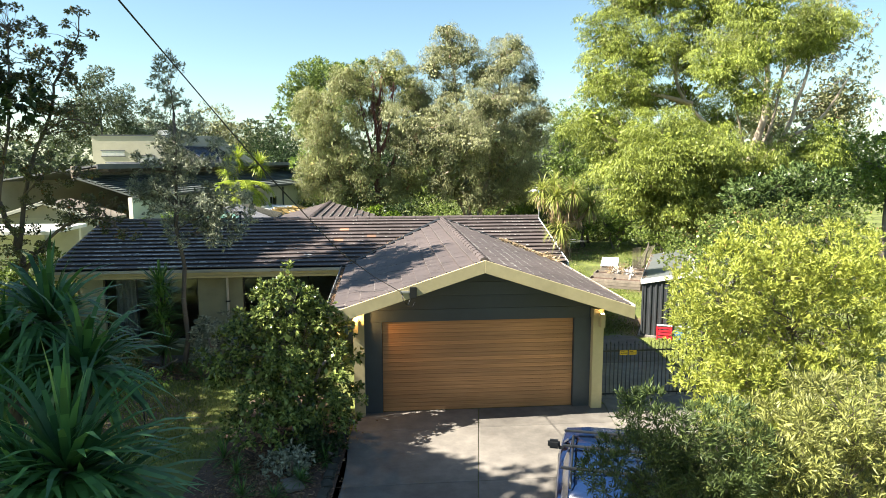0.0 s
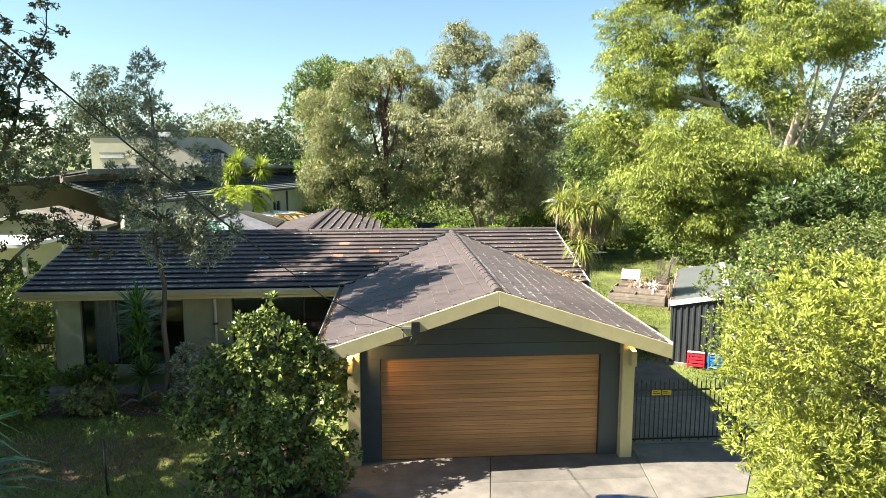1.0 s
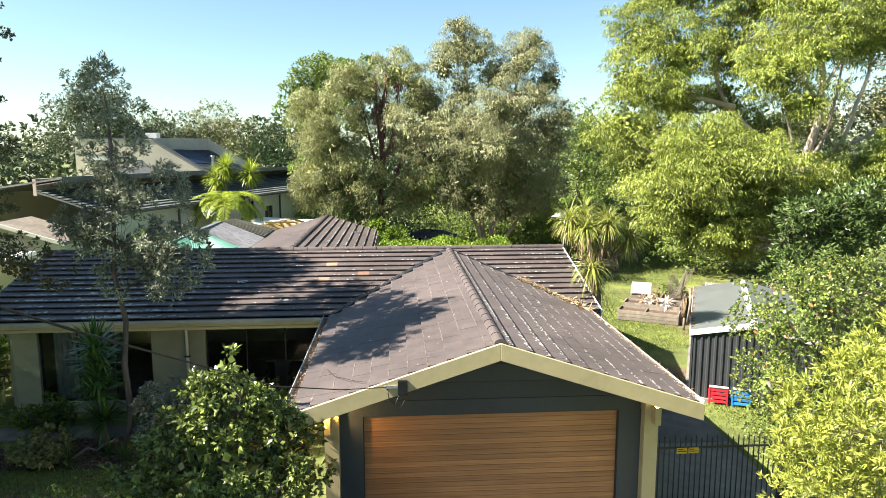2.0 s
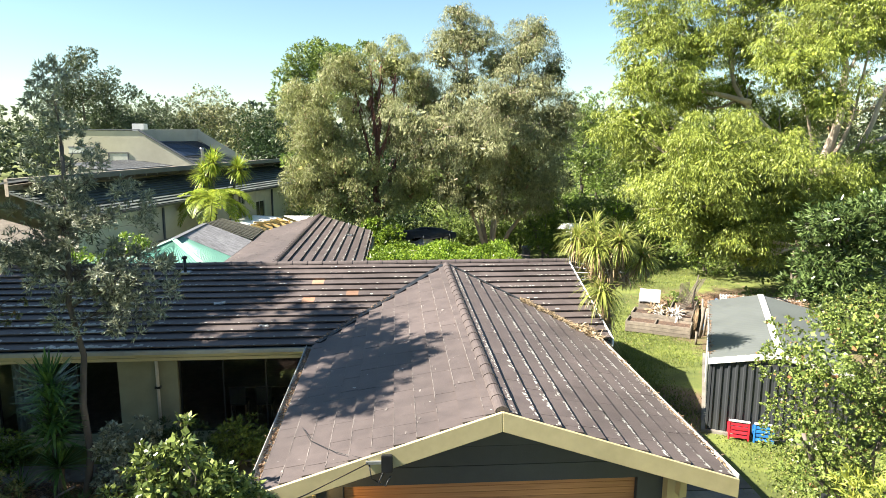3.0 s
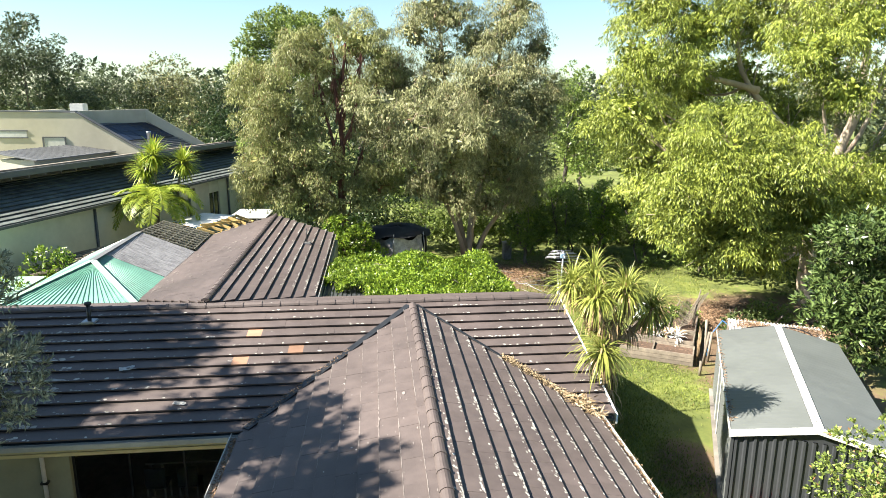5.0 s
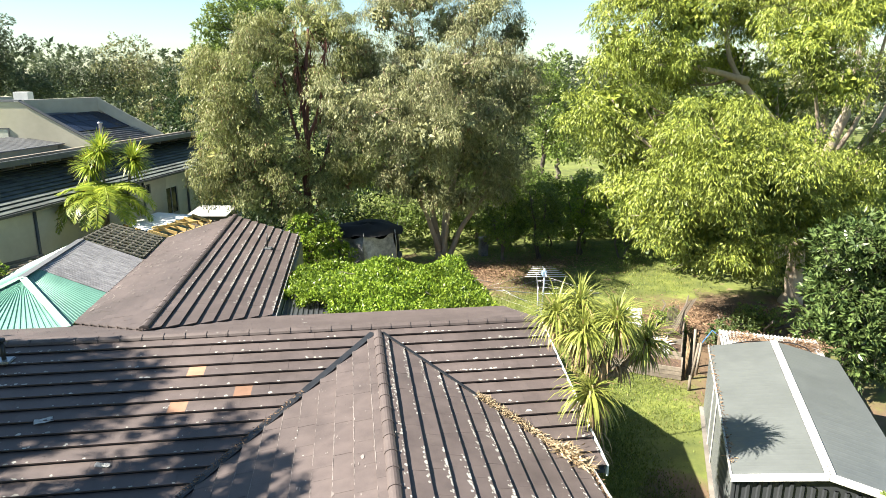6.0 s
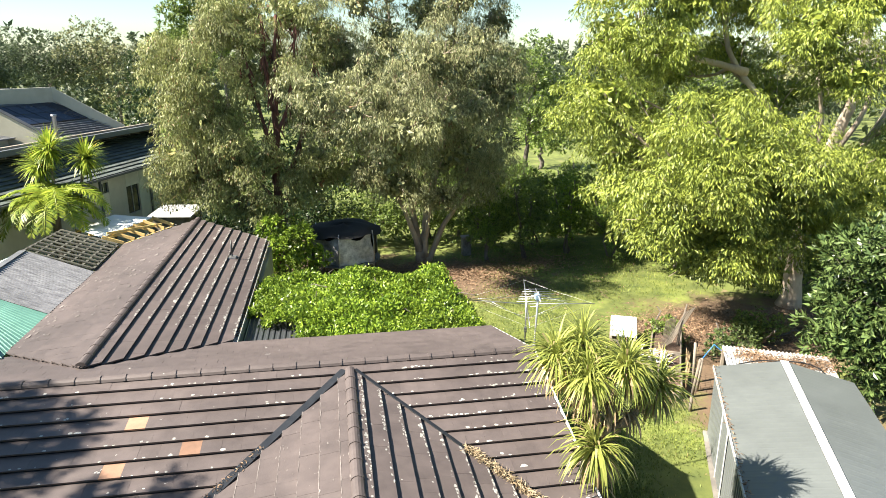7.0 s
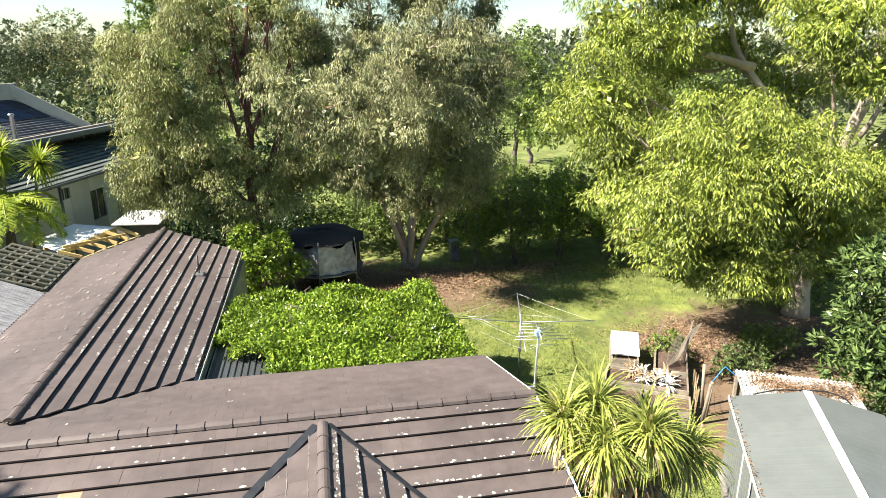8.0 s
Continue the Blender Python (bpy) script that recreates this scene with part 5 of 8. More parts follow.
tree("banksia_tree", "slender young tree with silver-green leaves over the roof edge", (-6.0, 19.4, 0), (-5.95, 19.7, 7.6), 0.085,
     [(-6.1, 19.9, 8.4, 0.42, 0.45, 0.9), (-6.0, 19.8, 7.2, 0.7, 0.7, 0.75), (-6.3, 19.8, 6.1, 0.85, 0.8, 0.7), (-5.0, 19.7, 6.1, 0.8, 0.7, 0.7), (-5.8, 19.6, 5.0, 1.3, 1.0, 0.75), (-4.5, 19.5, 4.7, 0.8, 0.7, 0.8), (-6.7, 19.6, 5.2, 0.6, 0.7, 0.6), (-5.3, 19.5, 4.1, 1.0, 0.8, 0.6)],
     BARK_GREY, L_BANKSIA, 230, 0.19, 21000, 0.12, 0.03, 25, droop=-0.2, twig=0.9, core=8, shell=0.2)
tree("camellia_shrub", "irregular shrub with broad glossy light green leaves by the garage", (-2.0, 14.3, 0), (-2.0, 14.3, 1.6), 0.06,
     [(-2.0, 14.3, 3.05, 0.62, 0.6, 0.5), (-2.75, 14.2, 2.6, 0.55, 0.6, 0.45), (-1.45, 14.4, 2.55, 0.6, 0.6, 0.5), (-2.2, 13.9, 2.2, 0.9, 0.8, 0.6), (-1.0, 14.3, 1.9, 0.5, 0.6, 0.6), (-2.9, 13.9, 1.5, 0.8, 0.9, 0.7), (-1.6, 13.8, 1.35, 0.95, 0.9, 0.75), (-2.4, 13.5, 0.8, 1.1, 0.9, 0.6), (-3.3, 14.0, 2.25, 0.35, 0.4, 0.3), (-1.0, 13.9, 0.8, 0.6, 0.7, 0.6), (-2.1, 14.3, 3.65, 0.22, 0.2, 0.3), (-2.6, 14.2, 3.2, 0.25, 0.25, 0.3), (-3.55, 13.9, 1.9, 0.4, 0.4, 0.25), (-0.75, 14.3, 2.5, 0.3, 0.3, 0.25)],
     BARK_GREY, L_CAMELLIA, 230, 0.2, 21000, 0.105, 0.058, 26, droop=0.15, category="shrub", stems=6, shell=0.15, twig=0.9, core=60, tuft=6)
tree("golden_shrub", "dense tall shrub with bright yellow-green narrow leaves", (7.9, 11.4, 0), (7.9, 11.4, 2.6), 0.08,
     [(6.3, 11.2, 3.6, 0.8, 0.9, 1.0), (7.3, 11.2, 4.2, 1.0, 1.0, 0.8), (8.6, 11.2, 4.2, 1.1, 1.1, 0.8), (6.5, 11.3, 2.4, 0.8, 1.0, 1.1), (7.8, 11.2, 3.0, 1.3, 1.2, 1.2), (9.0, 11.2, 3.0, 1.1, 1.2, 1.3), (7.3, 11.3, 1.2, 1.1, 1.2, 1.1), (6.5, 10.4, 1.9, 0.7, 0.7, 0.9), (7.8, 10.3, 1.9, 0.9, 0.7, 1.0)],
     BARK_GREY, L_YSHRUB, 900, 0.18, 58000, 0.105, 0.023, 27, droop=-0.35, category="shrub", stems=5, tuft=9, twig=0.25, shell=0.3, core=60)
tree("privet_shrub", "tall fresh green shrub with small leaves beside the gate", (10.0, 17.2, 0), (10.0, 17.2, 2.6), 0.08,
     [(8.9, 17.1, 3.5, 0.9, 1.0, 1.0), (10.0, 17.2, 4.1, 1.0, 1.1, 0.8), (11.3, 17.2, 4.2, 1.1, 1.2, 0.9), (8.95, 16.9, 2.1, 0.85, 1.0, 1.2), (10.2, 17.0, 2.5, 1.3, 1.2, 1.3), (9.4, 16.8, 0.95, 0.8, 1.0, 0.9), (11.6, 17, 2.4, 1.2, 1.2, 1.5), (12.7, 17.2, 4.3, 1.1, 1.1, 0.9), (13.0, 17.2, 2.8, 1.1, 1.1, 1.3)],
     BARK_GREY, L_PRIVET, 900, 0.19, 52000, 0.066, 0.036, 28, droop=-0.1, category="shrub", stems=5, tuft=9, twig=0.25, shell=0.3, core=150)
# Left half of one bottlebrush, coloured darker to stand for its shade.
tree("bottlebrush_shrub", "left side of the open bottlebrush, shade put in its leaf colour", (3.1, 5.2, 0), (3.0, 5.2, 2.2), 0.05,
     [(2.45, 5.4, 3.15, 0.36, 0.45, 0.4), (2.7, 5.4, 3.6, 0.4, 0.45, 0.4), (3.2, 5.3, 3.5, 0.42, 0.45, 0.4), (2.95, 5.2, 2.95, 0.5, 0.5, 0.45), (3.55, 5.3, 3.15, 0.4, 0.45, 0.4), (3.4, 5.2, 2.6, 0.5, 0.5, 0.4)],
     BARK_GREY, L_BOTTLE_SHADED, 230, 0.15, 26000, 0.08, 0.013, 29, droop=-0.4, category="shrub", stems=6, tuft=9, twig=0.8)
# Right half of the same bottlebrush, coloured lighter to stand for sun.
tree("olive_shrub", "right side of the open bottlebrush, sunlight put in its leaf colour", (4.8, 5.2, 0), (4.7, 5.2, 2.4), 0.05,
     [(3.9, 5.4, 3.5, 0.5, 0.5, 0.4), (4.5, 5.3, 3.75, 0.55, 0.5, 0.45), (5.1, 5.3, 3.7, 0.6, 0.6, 0.5), (4.2, 5.3, 2.95, 0.6, 0.5, 0.5), (5.0, 5.2, 2.95, 0.7, 0.6, 0.55)],
     BARK_GREY, L_BOTTLE_LIT, 240, 0.16, 26000, 0.085, 0.013, 46, droop=-0.4, category="shrub", stems=6, tuft=9, twig=0.8)
tree("magnolia_tree", "dark glossy broad-leaved tree behind the shed", (17.6, 28.8, 0), (17.4, 28.8, 3.6), 0.14,
     [(17.3, 28.6, 3.4, 1.4, 1.4, 1.5), (18.2, 28.8, 4.6, 1.6, 1.4, 0.9), (16.5, 28.5, 2.1, 0.9, 1.1, 1.1), (17.8, 28.2, 1.7, 1.3, 1.2, 1.4), (19.6, 28.4, 4.6, 1.8, 1.5, 1.2), (16.9, 28.6, 4.6, 0.9, 1, 0.7)],
     BARK_GREY, L_GLOSS, 420, 0.3, 15000, 0.24, 0.075, 44, droop=0.0, tuft=9, out=1.0)

FAR = [("dark_pine_tree", "tall dark green tree rising behind the gum trees", -5.5, 67, 11.0, [(-8.2, 67.2, 11.6, 2.2, 2, 1.8), (-5.9, 67.5, 14.2, 2.8, 2.4, 1.7), (-3.3, 67.3, 14.3, 2.2, 2, 1.5), (-7.4, 66.7, 9.6, 2.0, 2, 1.7), (-4.5, 67, 11.2, 2.5, 2, 2.0), (-7.9, 67.4, 13.4, 1.4, 1.3, 1.1)], L_UNDER, 26000),
       ("gum_tree", "rounded distant gum tree above the neighbouring roofs", -29.5, 73.5, 10.0, [(-30.2, 74.3, 14.6, 2.0, 1.8, 1.6), (-31.3, 73.7, 11.1, 3.2, 3, 2.6), (-28.1, 73.7, 12.1, 2.9, 2.6, 3.0), (-27.0, 73.0, 9.1, 3.2, 3, 2.2), (-32.9, 73.3, 8.3, 2.8, 2.6, 1.8), (-24.5, 73.5, 8.0, 3.0, 3, 2.4)], L_FAR, 20000),
       ("gum_tree", "distant spreading grey-green tree", -27, 91, 7.0, [(-29.7, 91.7, 9.5, 4.2, 3, 3.0), (-25.0, 91, 8.5, 4.0, 3, 3.4)], L_FAR, 9000),
       ("gum_tree", "distant spreading grey-green tree", -20, 90, 7.0, [(-21.5, 91, 9.8, 4.2, 3, 3.6), (-18.0, 90.4, 7.0, 4.0, 3, 4.0)], L_GREYGREEN, 10000),
       ("conifer_tree", "dark distant conifer beyond the roofs", -14.5, 84, 7.0, [(-15.2, 84, 6.5, 2.6, 2.2, 4.0), (-12.8, 84.5, 7.0, 2.4, 2.2, 4.2)], L_DARK, 9000),
       ("gum_tree", "olive tree behind the yard", 17, 62, 6.0, [(17.6, 62.6, 8.8, 2.2, 2, 2.4), (17.1, 61.9, 5.4, 2.2, 2, 2.8), (20.2, 61.6, 5.5, 2.4, 2, 3.0)], L_UNDER, 9000),
       ("gum_tree", "olive tree beyond the far field", 27, 90, 6.0, [(25.7, 90.5, 7.8, 3.0, 2.6, 3.4), (30.5, 90, 6.3, 3.2, 2.6, 4.2), (22.0, 91, 5.3, 3.4, 3, 3.8)], L_FAR, 8000),
       ("conifer_tree", "bright green conical tree by the far field", 21.4, 72, 3.0, [(21.4, 72, 3.4, 1.6, 1.6, 2.4), (21.4, 72, 5.4, 0.9, 0.9, 1.4)], L_MID, 5000),
       ("gum_tree", "leafy tree past the boundary", 31, 37.5, 5.0, [(30.0, 37.2, 5.0, 2.2, 2, 2.4), (27.8, 37.7, 6.4, 2.2, 2, 1.6), (33, 38, 5, 3, 2.6, 3)], L_MID, 9000),
       ("gum_tree", "leafy tree past the boundary", 24, 52, 6.0, [(22, 52, 5, 3.2, 3, 3.6), (26, 53, 7, 3.4, 3, 3.6)], L_UNDER, 9000)]
for k, (nm, lab, x, y, zt, lobes, lf, n) in enumerate(FAR):
    tree(nm, lab, (x, y, 0), (x, y, zt), 0.25, lobes, BARK_GREY, lf, 110, 0.75, n * 0.8, 0.25, 0.1, 60 + k, droop=0.4, twig=0.3, core=65)

FAR2 = [(-4.5, 53, 5.5, L_MID), (0.5, 55, 6.0, L_DARK), (4.5, 54, 6.5, L_UNDER), (-9, 58, 6, L_DARK), (24, 43, 4.5, L_DARK), (28, 41, 4.5, L_UNDER), (20.5, 46.5, 4.2, L_UNDER), (8.4, 55.0, 6.5, L_DARK), (11.0, 58.0, 5.5, L_FAR), (26.5, 58.0, 5.5, L_FAR), (26, 47.5, 5, L_DARK)]
for k, (x, y, z, lf) in enumerate(FAR2):
    tree("understorey_tree", "shady tree standing behind the back yard", (x, y, 0), (x, y, z), 0.18, [(x, y, z, 2.4, 2.0, 2.2), (x - 1.5, y, z * 0.55, 2.0, 1.8, 2.2), (x + 1.6, y - 0.5, z * 0.6, 2.0, 1.8, 2.3)], BARK_GREY, lf, 110, 0.6, 4600, 0.29, 0.11, 260 + k, droop=0.4, twig=0.3, core=40)

BUSHES = [("garden_bush", "leafy green shrub on thin stems beside the front lawn", -11.7, 18.8, 3.3, 0.85, 1.0, L_MID, 7000), ("understorey_bush", "shady bush beside the trampoline", -3.0, 46.5, 1.6, 2.2, 1.7, L_DARK, 7000), ("understorey_bush", "shady bush behind the trampoline", 4.2, 48.5, 1.8, 2.4, 2.0, L_UNDER, 7000),
          ("understorey_bush", "shady bush behind the trampoline", 0.6, 48.5, 2.0, 2.4, 2.2, L_DARK, 7000), ("understorey_bush", "shady bush behind the trampoline", 7.6, 49.0, 1.8, 1.9, 2.0, L_UNDER, 7000),
          ("garden_bush", "light green feathery bush at the wing's corner", 0.0, 41.5, 1.8, 1.3, 1.7, L_LIME, 15000),
          ("garden_bush", "dense dark bush beside the neighbouring carport", -11.9, 22.6, 1.5, 1.2, 1.6, L_MID, 8000), ("garden_bush", "dense dark bush beside the neighbouring carport", -12.6, 25.0, 1.6, 1.4, 1.7, L_UNDER, 8000),
          ("understorey_bush", "bush in the shade of the large tree", 21.8, 37.5, 1.8, 2.0, 2.0, L_UNDER, 7000),
          ("understorey_bush", "bush past the large tree", 18.6, 41.5, 2.2, 2.4, 2.6, L_UNDER, 8000), ("understorey_bush", "bush past the large tree", 21.5, 43.5, 2.0, 2.4, 2.4, L_MID, 7000),
          ("garden_bush", "dense dark bush at the side of the front lawn", -9.9, 18.4, 1.15, 1.15, 1.2, L_MID, 11000), ("garden_bush", "grey-leaved bush in the front garden bed", -5.0, 19.6, 0.8, 0.65, 0.9, L_BANKSIA, 5000),
          ("garden_bush", "broad-leaved green bush under the window", -4.3, 20.2, 0.6, 0.7, 0.7, L_DARK, 3500), ("garden_bush", "low flowering bush in the front bed", -7.6, 18.7, 0.4, 0.55, 0.45, L_OLIVE, 3000), ("garden_bush", "low bush by the path", -8.6, 20.9, 0.35, 0.6, 0.4, L_MID, 3000), ("garden_bush", "dark leafy bush under the wide window", -2.9, 20.7, 0.55, 0.6, 0.6, L_UNDER, 4000), ("garden_bush", "dark leafy bush under the wide window", -1.9, 20.3, 0.5, 0.6, 0.55, L_UNDER, 4000), ("understorey_bush", "low scrubby bush in the mulch under the large tree", 13.7, 33.4, 0.5, 0.6, 0.55, L_UNDER, 3000), ("understorey_bush", "low scrubby bush in the mulch under the large tree", 15.4, 31.9, 0.6, 0.7, 0.6, L_BOTTLE_SHADED, 3200), ("understorey_bush", "low scrubby bush in the mulch under the large tree", 17.2, 33.2, 0.6, 0.8, 0.7, L_UNDER, 3200), ("garden_bush", "low bush in the front bed", -3.4, 18.9, 0.5, 0.7, 0.55, L_DARK, 3500),
          ("garden_bush", "low grassy bush in the mulch bed", -1.5, 13.2, 0.25, 0.5, 0.3, L_DARK, 2500), ("garden_bush", "low grassy bush in the mulch bed", -1.9, 12.4, 0.2, 0.4, 0.25, L_BANKSIA, 1500),
          ("garden_bush", "leafy climber on the pergola beside the wing", -10.3, 33.6, 3.0, 0.8, 0.7, L_LIME, 3500), ("garden_bush", "leafy climber on the pergola beside the wing", -11.2, 31.6, 2.8, 0.9, 0.8, L_LIME, 3500)]
for k, (nm, lab, x, y, z, r, h, lf, n) in enumerate(BUSHES):
    tree(nm, lab, (x, y, 0), (x, y, z), 0.05, [(x, y, z, r, r, h * 0.9), (x + r * 0.5, y - r * 0.2, z * 0.8, r * 0.7, r * 0.7, h * 0.7), (x - r * 0.5, y - r * 0.1, z * 0.75, r * 0.65, r * 0.7, h * 0.75)],
         BARK_GREY, lf, 70, max(0.14, r * 0.26), max(1500, n * 0.72), 0.07 + 0.055 * min(r, 1.8), 0.035 + 0.025 * min(r, 1.8), 90 + k, droop=0.2, category="bush", stems=3, twig=0.4, core=45)


LOW = [(9.5, 53.0, 1.9), (12.4, 54.0, 2.0), (15.3, 53.2, 1.8), (18.2, 54.0, 1.9), (21.2, 53.0, 2.1), (13.8, 49.8, 0.7), (17.6, 49.5, 0.8), (10.8, 51.0, 0.8)]
for k, (x, y, z) in enumerate(LOW):
    tree("understorey_bush", "dense dark green bush past the back lawn", (x, y, 0), (x, y, z), 0.05, [(x, y, z, 1.7, 1.5, 1.3), (x + 1.1, y - 0.3, z * 0.7, 1.2, 1.1, 1.1), (x - 1.1, y - 0.2, z * 0.85, 1.2, 1.1, 1.0)], BARK_GREY, L_UNDER, 70, 0.35, 4200, 0.18, 0.08, 340 + k, droop=0.2, category="bush", stems=3, core=40)
YOUNG = [(9.7, 44.3, 3.1, L_MID), (11.8, 44.2, 3.3, L_UNDER), (14.2, 45.0, 3.5, L_LIME), (16.4, 44.0, 3.0, L_MID), (12.9, 46.9, 3.2, L_LIME), (10.8, 47.0, 3.4, L_LIME), (15.4, 47.4, 3.4, L_UNDER), (9.2, 49.5, 3.2, L_MID), (17.6, 47.0, 3.3, L_UNDER), (13.4, 50.5, 3.2, L_MID)]
for k, (x, y, z, lf) in enumerate(YOUNG):
    tree("young_tree", "slim young tree with open green foliage beyond the lawn", (x, y, 0), (x + 0.1, y, z), 0.06,
         [(x, y, z, 0.9, 0.8, 0.8), (x - 0.7, y - 0.2, z * 0.72, 0.7, 0.7, 0.6), (x + 0.7, y + 0.1, z * 0.66, 0.75, 0.7, 0.7), (x - 0.1, y - 0.4, z * 0.42, 0.8, 0.7, 0.6)], BARK_GREY, lf, 95, 0.28, 7000, 0.14, 0.05, 300 + k, droop=0.4, twig=0.6, core=22, shell=0.2, stems=3)


def far_woods():
    rng = np.random.default_rng(77)
    cl = []
    for k in range(560):
        a = rng.uniform(-1.15, 1.0)
        d = rng.uniform(105, 190)
        x, y = d * math.sin(a), d * math.cos(a)
        h = rng.uniform(5.5, 11.5) + (d - 105) * 0.02
        r = rng.uniform(2.5, 4.5)
        for q in range(2):
            cl.append((x + rng.normal() * 2.5, y + rng.normal() * 2.5, h * (0.45 + 0.4 * q), r, r, h * 0.33))
    q = foliage(cl, 0.46, 1.05, 0.62, rng, 0.2, 7, 0.7)
    ob = mesh_object("far_woods", quads_mesh("far_woods", q, L_FAR), None)
    return tagged(ob, "hazy belt of distant grey-green trees", "woods", kind="stuff")


far_woods()


# ---- strap-leaved plants and palms ----
def strap_plant(name, label, base, heads, leaf, n, length, width, seed, droop=0.6, up=0.35, trunk_r=0.07, skirt=0, bark=BARK_GREY, category="plant", fork=None):
    rng = np.random.default_rng(seed)
    t = thing(name, label, category)
    b = np.array(base, float)
    paths = []
    if fork:
        paths.append(smooth_path([b - [0, 0, 0.1], b * 0.5 + np.array(fork) * 0.5, fork], trunk_r * 1.5, trunk_r * 1.2, rng, 5, 0.015))
    for h in heads:
        paths.append(smooth_path([fork, np.array(fork) * 0.4 + np.array(h) * 0.6 - [0, 0, 0.15], h], trunk_r, trunk_r * 0.8, rng, 4, 0.02) if fork else limb_path(b - [0, 0, 0.1], h, trunk_r, trunk_r * 0.7, rng, 6, 0.0))
    tubes("trunk", paths, bark, t, 8)
    if fork:        # dead leaves that hang down round the trunk
        for f in (0.62, 0.74, 0.86, 0.98):
            q = strap_head(b + (np.array(fork) - b) * f, 45, length * 0.8, width, rng, 2.4, -0.9)
            ob = new("dry_skirt", quads_mesh("dry_skirt", q, STRAW))
            ob.parent = t
        for h in heads:
            q = strap_head((np.array(fork) * 0.5 + np.array(h) * 0.5), 28, length * 0.7, width, rng, 2.2, -0.9)
            ob = new("dry_skirt", quads_mesh("dry_skirt", q, STRAW))
            ob.parent = t
    for h in heads:
        ob = new("leaf_head", quads_mesh("leaf_head", strap_head(h, n, length, width, rng, droop, up), leaf))
        ob.parent = t
        if skirt:
            q = strap_head(np.array(h) - [0, 0, 0.15], skirt, length * 0.75, width, rng, 1.4, -0.5)
            ob = new("dry_skirt", quads_mesh("dry_skirt", q, STRAW))
            ob.parent = t
    return t


strap_plant("cordyline", "tall cordyline with long dark green strap leaves", (-3.0, 6.0, 0), [(-3.2, 6.2, 4.66), (-2.72, 5.8, 4.28), (-3.6, 6.1, 4.4)], L_CORDY, 150, 0.86, 0.062, 120, droop=0.75, up=0.35)
strap_plant("cordyline", "cordyline with a dense fountain of green strap leaves", (-2.5, 4.8, 0), [(-2.47, 4.8, 3.78), (-2.42, 4.9, 3.35), (-2.75, 4.9, 3.5)], L_CORDY, 150, 0.98, 0.07, 121, droop=0.5, up=0.4)
strap_plant("yucca", "spiky green yucca in the front garden bed", (-6.5, 19.4, 0), [(-6.5, 19.35, 2.6), (-6.49, 19.36, 2.2), (-6.5, 19.36, 1.8), (-6.5, 19.36, 1.4)], L_SPIKE, 110, 0.7, 0.06, 122, droop=0.05, up=0.6)
strap_plant("yucca", "small spiky yucca at the foot of a larger one", (-6.4, 19.2, 0), [(-6.35, 19.15, 0.8)], L_SPIKE, 110, 0.6, 0.05, 123, droop=0.15, up=0.6)
strap_plant("cabbage_tree", "branching cabbage tree with arching yellow-green strap leaves and dry brown skirts", (6.6, 22.4, 0), [(6.12, 22.3, 4.92), (6.72, 22.2, 5.08), (7.42, 22.4, 4.6), (5.72, 22.75, 5.1), (6.2, 22.8, 5.25), (7.0, 22.8, 4.85)], L_CABBAGE, 230, 0.7, 0.034, 124, droop=0.85, up=0.4, trunk_r=0.085, skirt=45, bark=STRAW, category="tree", fork=(6.46, 22.35, 3.75))
strap_plant("cabbage_tree", "low side shoot of pale strap leaves", (6.5, 22.2, 0), [(6.22, 22.0, 3.82)], L_CABBAGE, 150, 0.8, 0.036, 125, droop=1.05, up=-0.05, trunk_r=0.06, skirt=25, bark=STRAW)
for k, (x, y, s) in enumerate(((-6.9, 18.5, 0.5), (-5.7, 18.6, 0.5), (-5.2, 18.4, 0.4), (-2.6, 11.3, 0.35), (-1.6, 11.8, 0.3), (-8.2, 20.9, 0.6), (-3.0, 10.6, 0.4), (-1.5, 14.9, 0.5), (-7.4, 19.5, 0.6), (-4.7, 19.0, 0.55), (-6.2, 18.9, 0.45), (-4.2, 18.6, 0.5), (-8.0, 19.2, 0.55), (-3.6, 19.6, 0.5), (-2.7, 19.2, 0.5), (-1.2, 12.6, 0.35), (-2.9, 12.2, 0.45), (-2.0, 11.2, 0.35), (-3.3, 12.9, 0.5), (-1.4, 10.4, 0.35))):
    strap_plant("flax_tuft", "low tuft of narrow grassy leaves in the garden bed", (x, y, 0), [(x, y, 0.08)], L_SPIKE, 60, s, 0.022, 130 + k, droop=0.45, up=0.9, trunk_r=0.02)


def frond(p, way, length, rng, width=0.55, n=26):
    """An arching palm frond: quads of its leaflets and the path of its rib."""
    way = np.array(way, float)
    way /= np.linalg.norm(way)
    pts, cur, q = [np.array(p, float)], way.copy(), []
    for i in range(n):
        pts.append(pts[-1] + cur * length / n)
        cur = unit(cur + np.array([0, 0, -0.075 - 0.002 * i]))
    for i in range(3, n):
        d = unit(pts[i] - pts[i - 1])
        s = unit(np.cross(d, [0, 0, 1.0]))
        w = width * math.sin(math.pi * (0.12 + 0.85 * i / n)) ** 0.7
        for sg in (-1, 1):
            for j in range(2):
                a = pts[i] + d * length / n * 0.5 * j
                e = unit(s * sg + d * 0.55 + np.array([0, 0, -0.25]) + rng.normal(size=3) * 0.12)
                b = a + e * w
                m = (a + b) / 2 + np.array([0, 0, 0.02])
                q.append([a, m + d * 0.04, b, m - d * 0.04])
    return np.array(q), [(tuple(x), 0.022 * (1 - 0.8 * k / n)) for k, x in enumerate(pts[::3])]


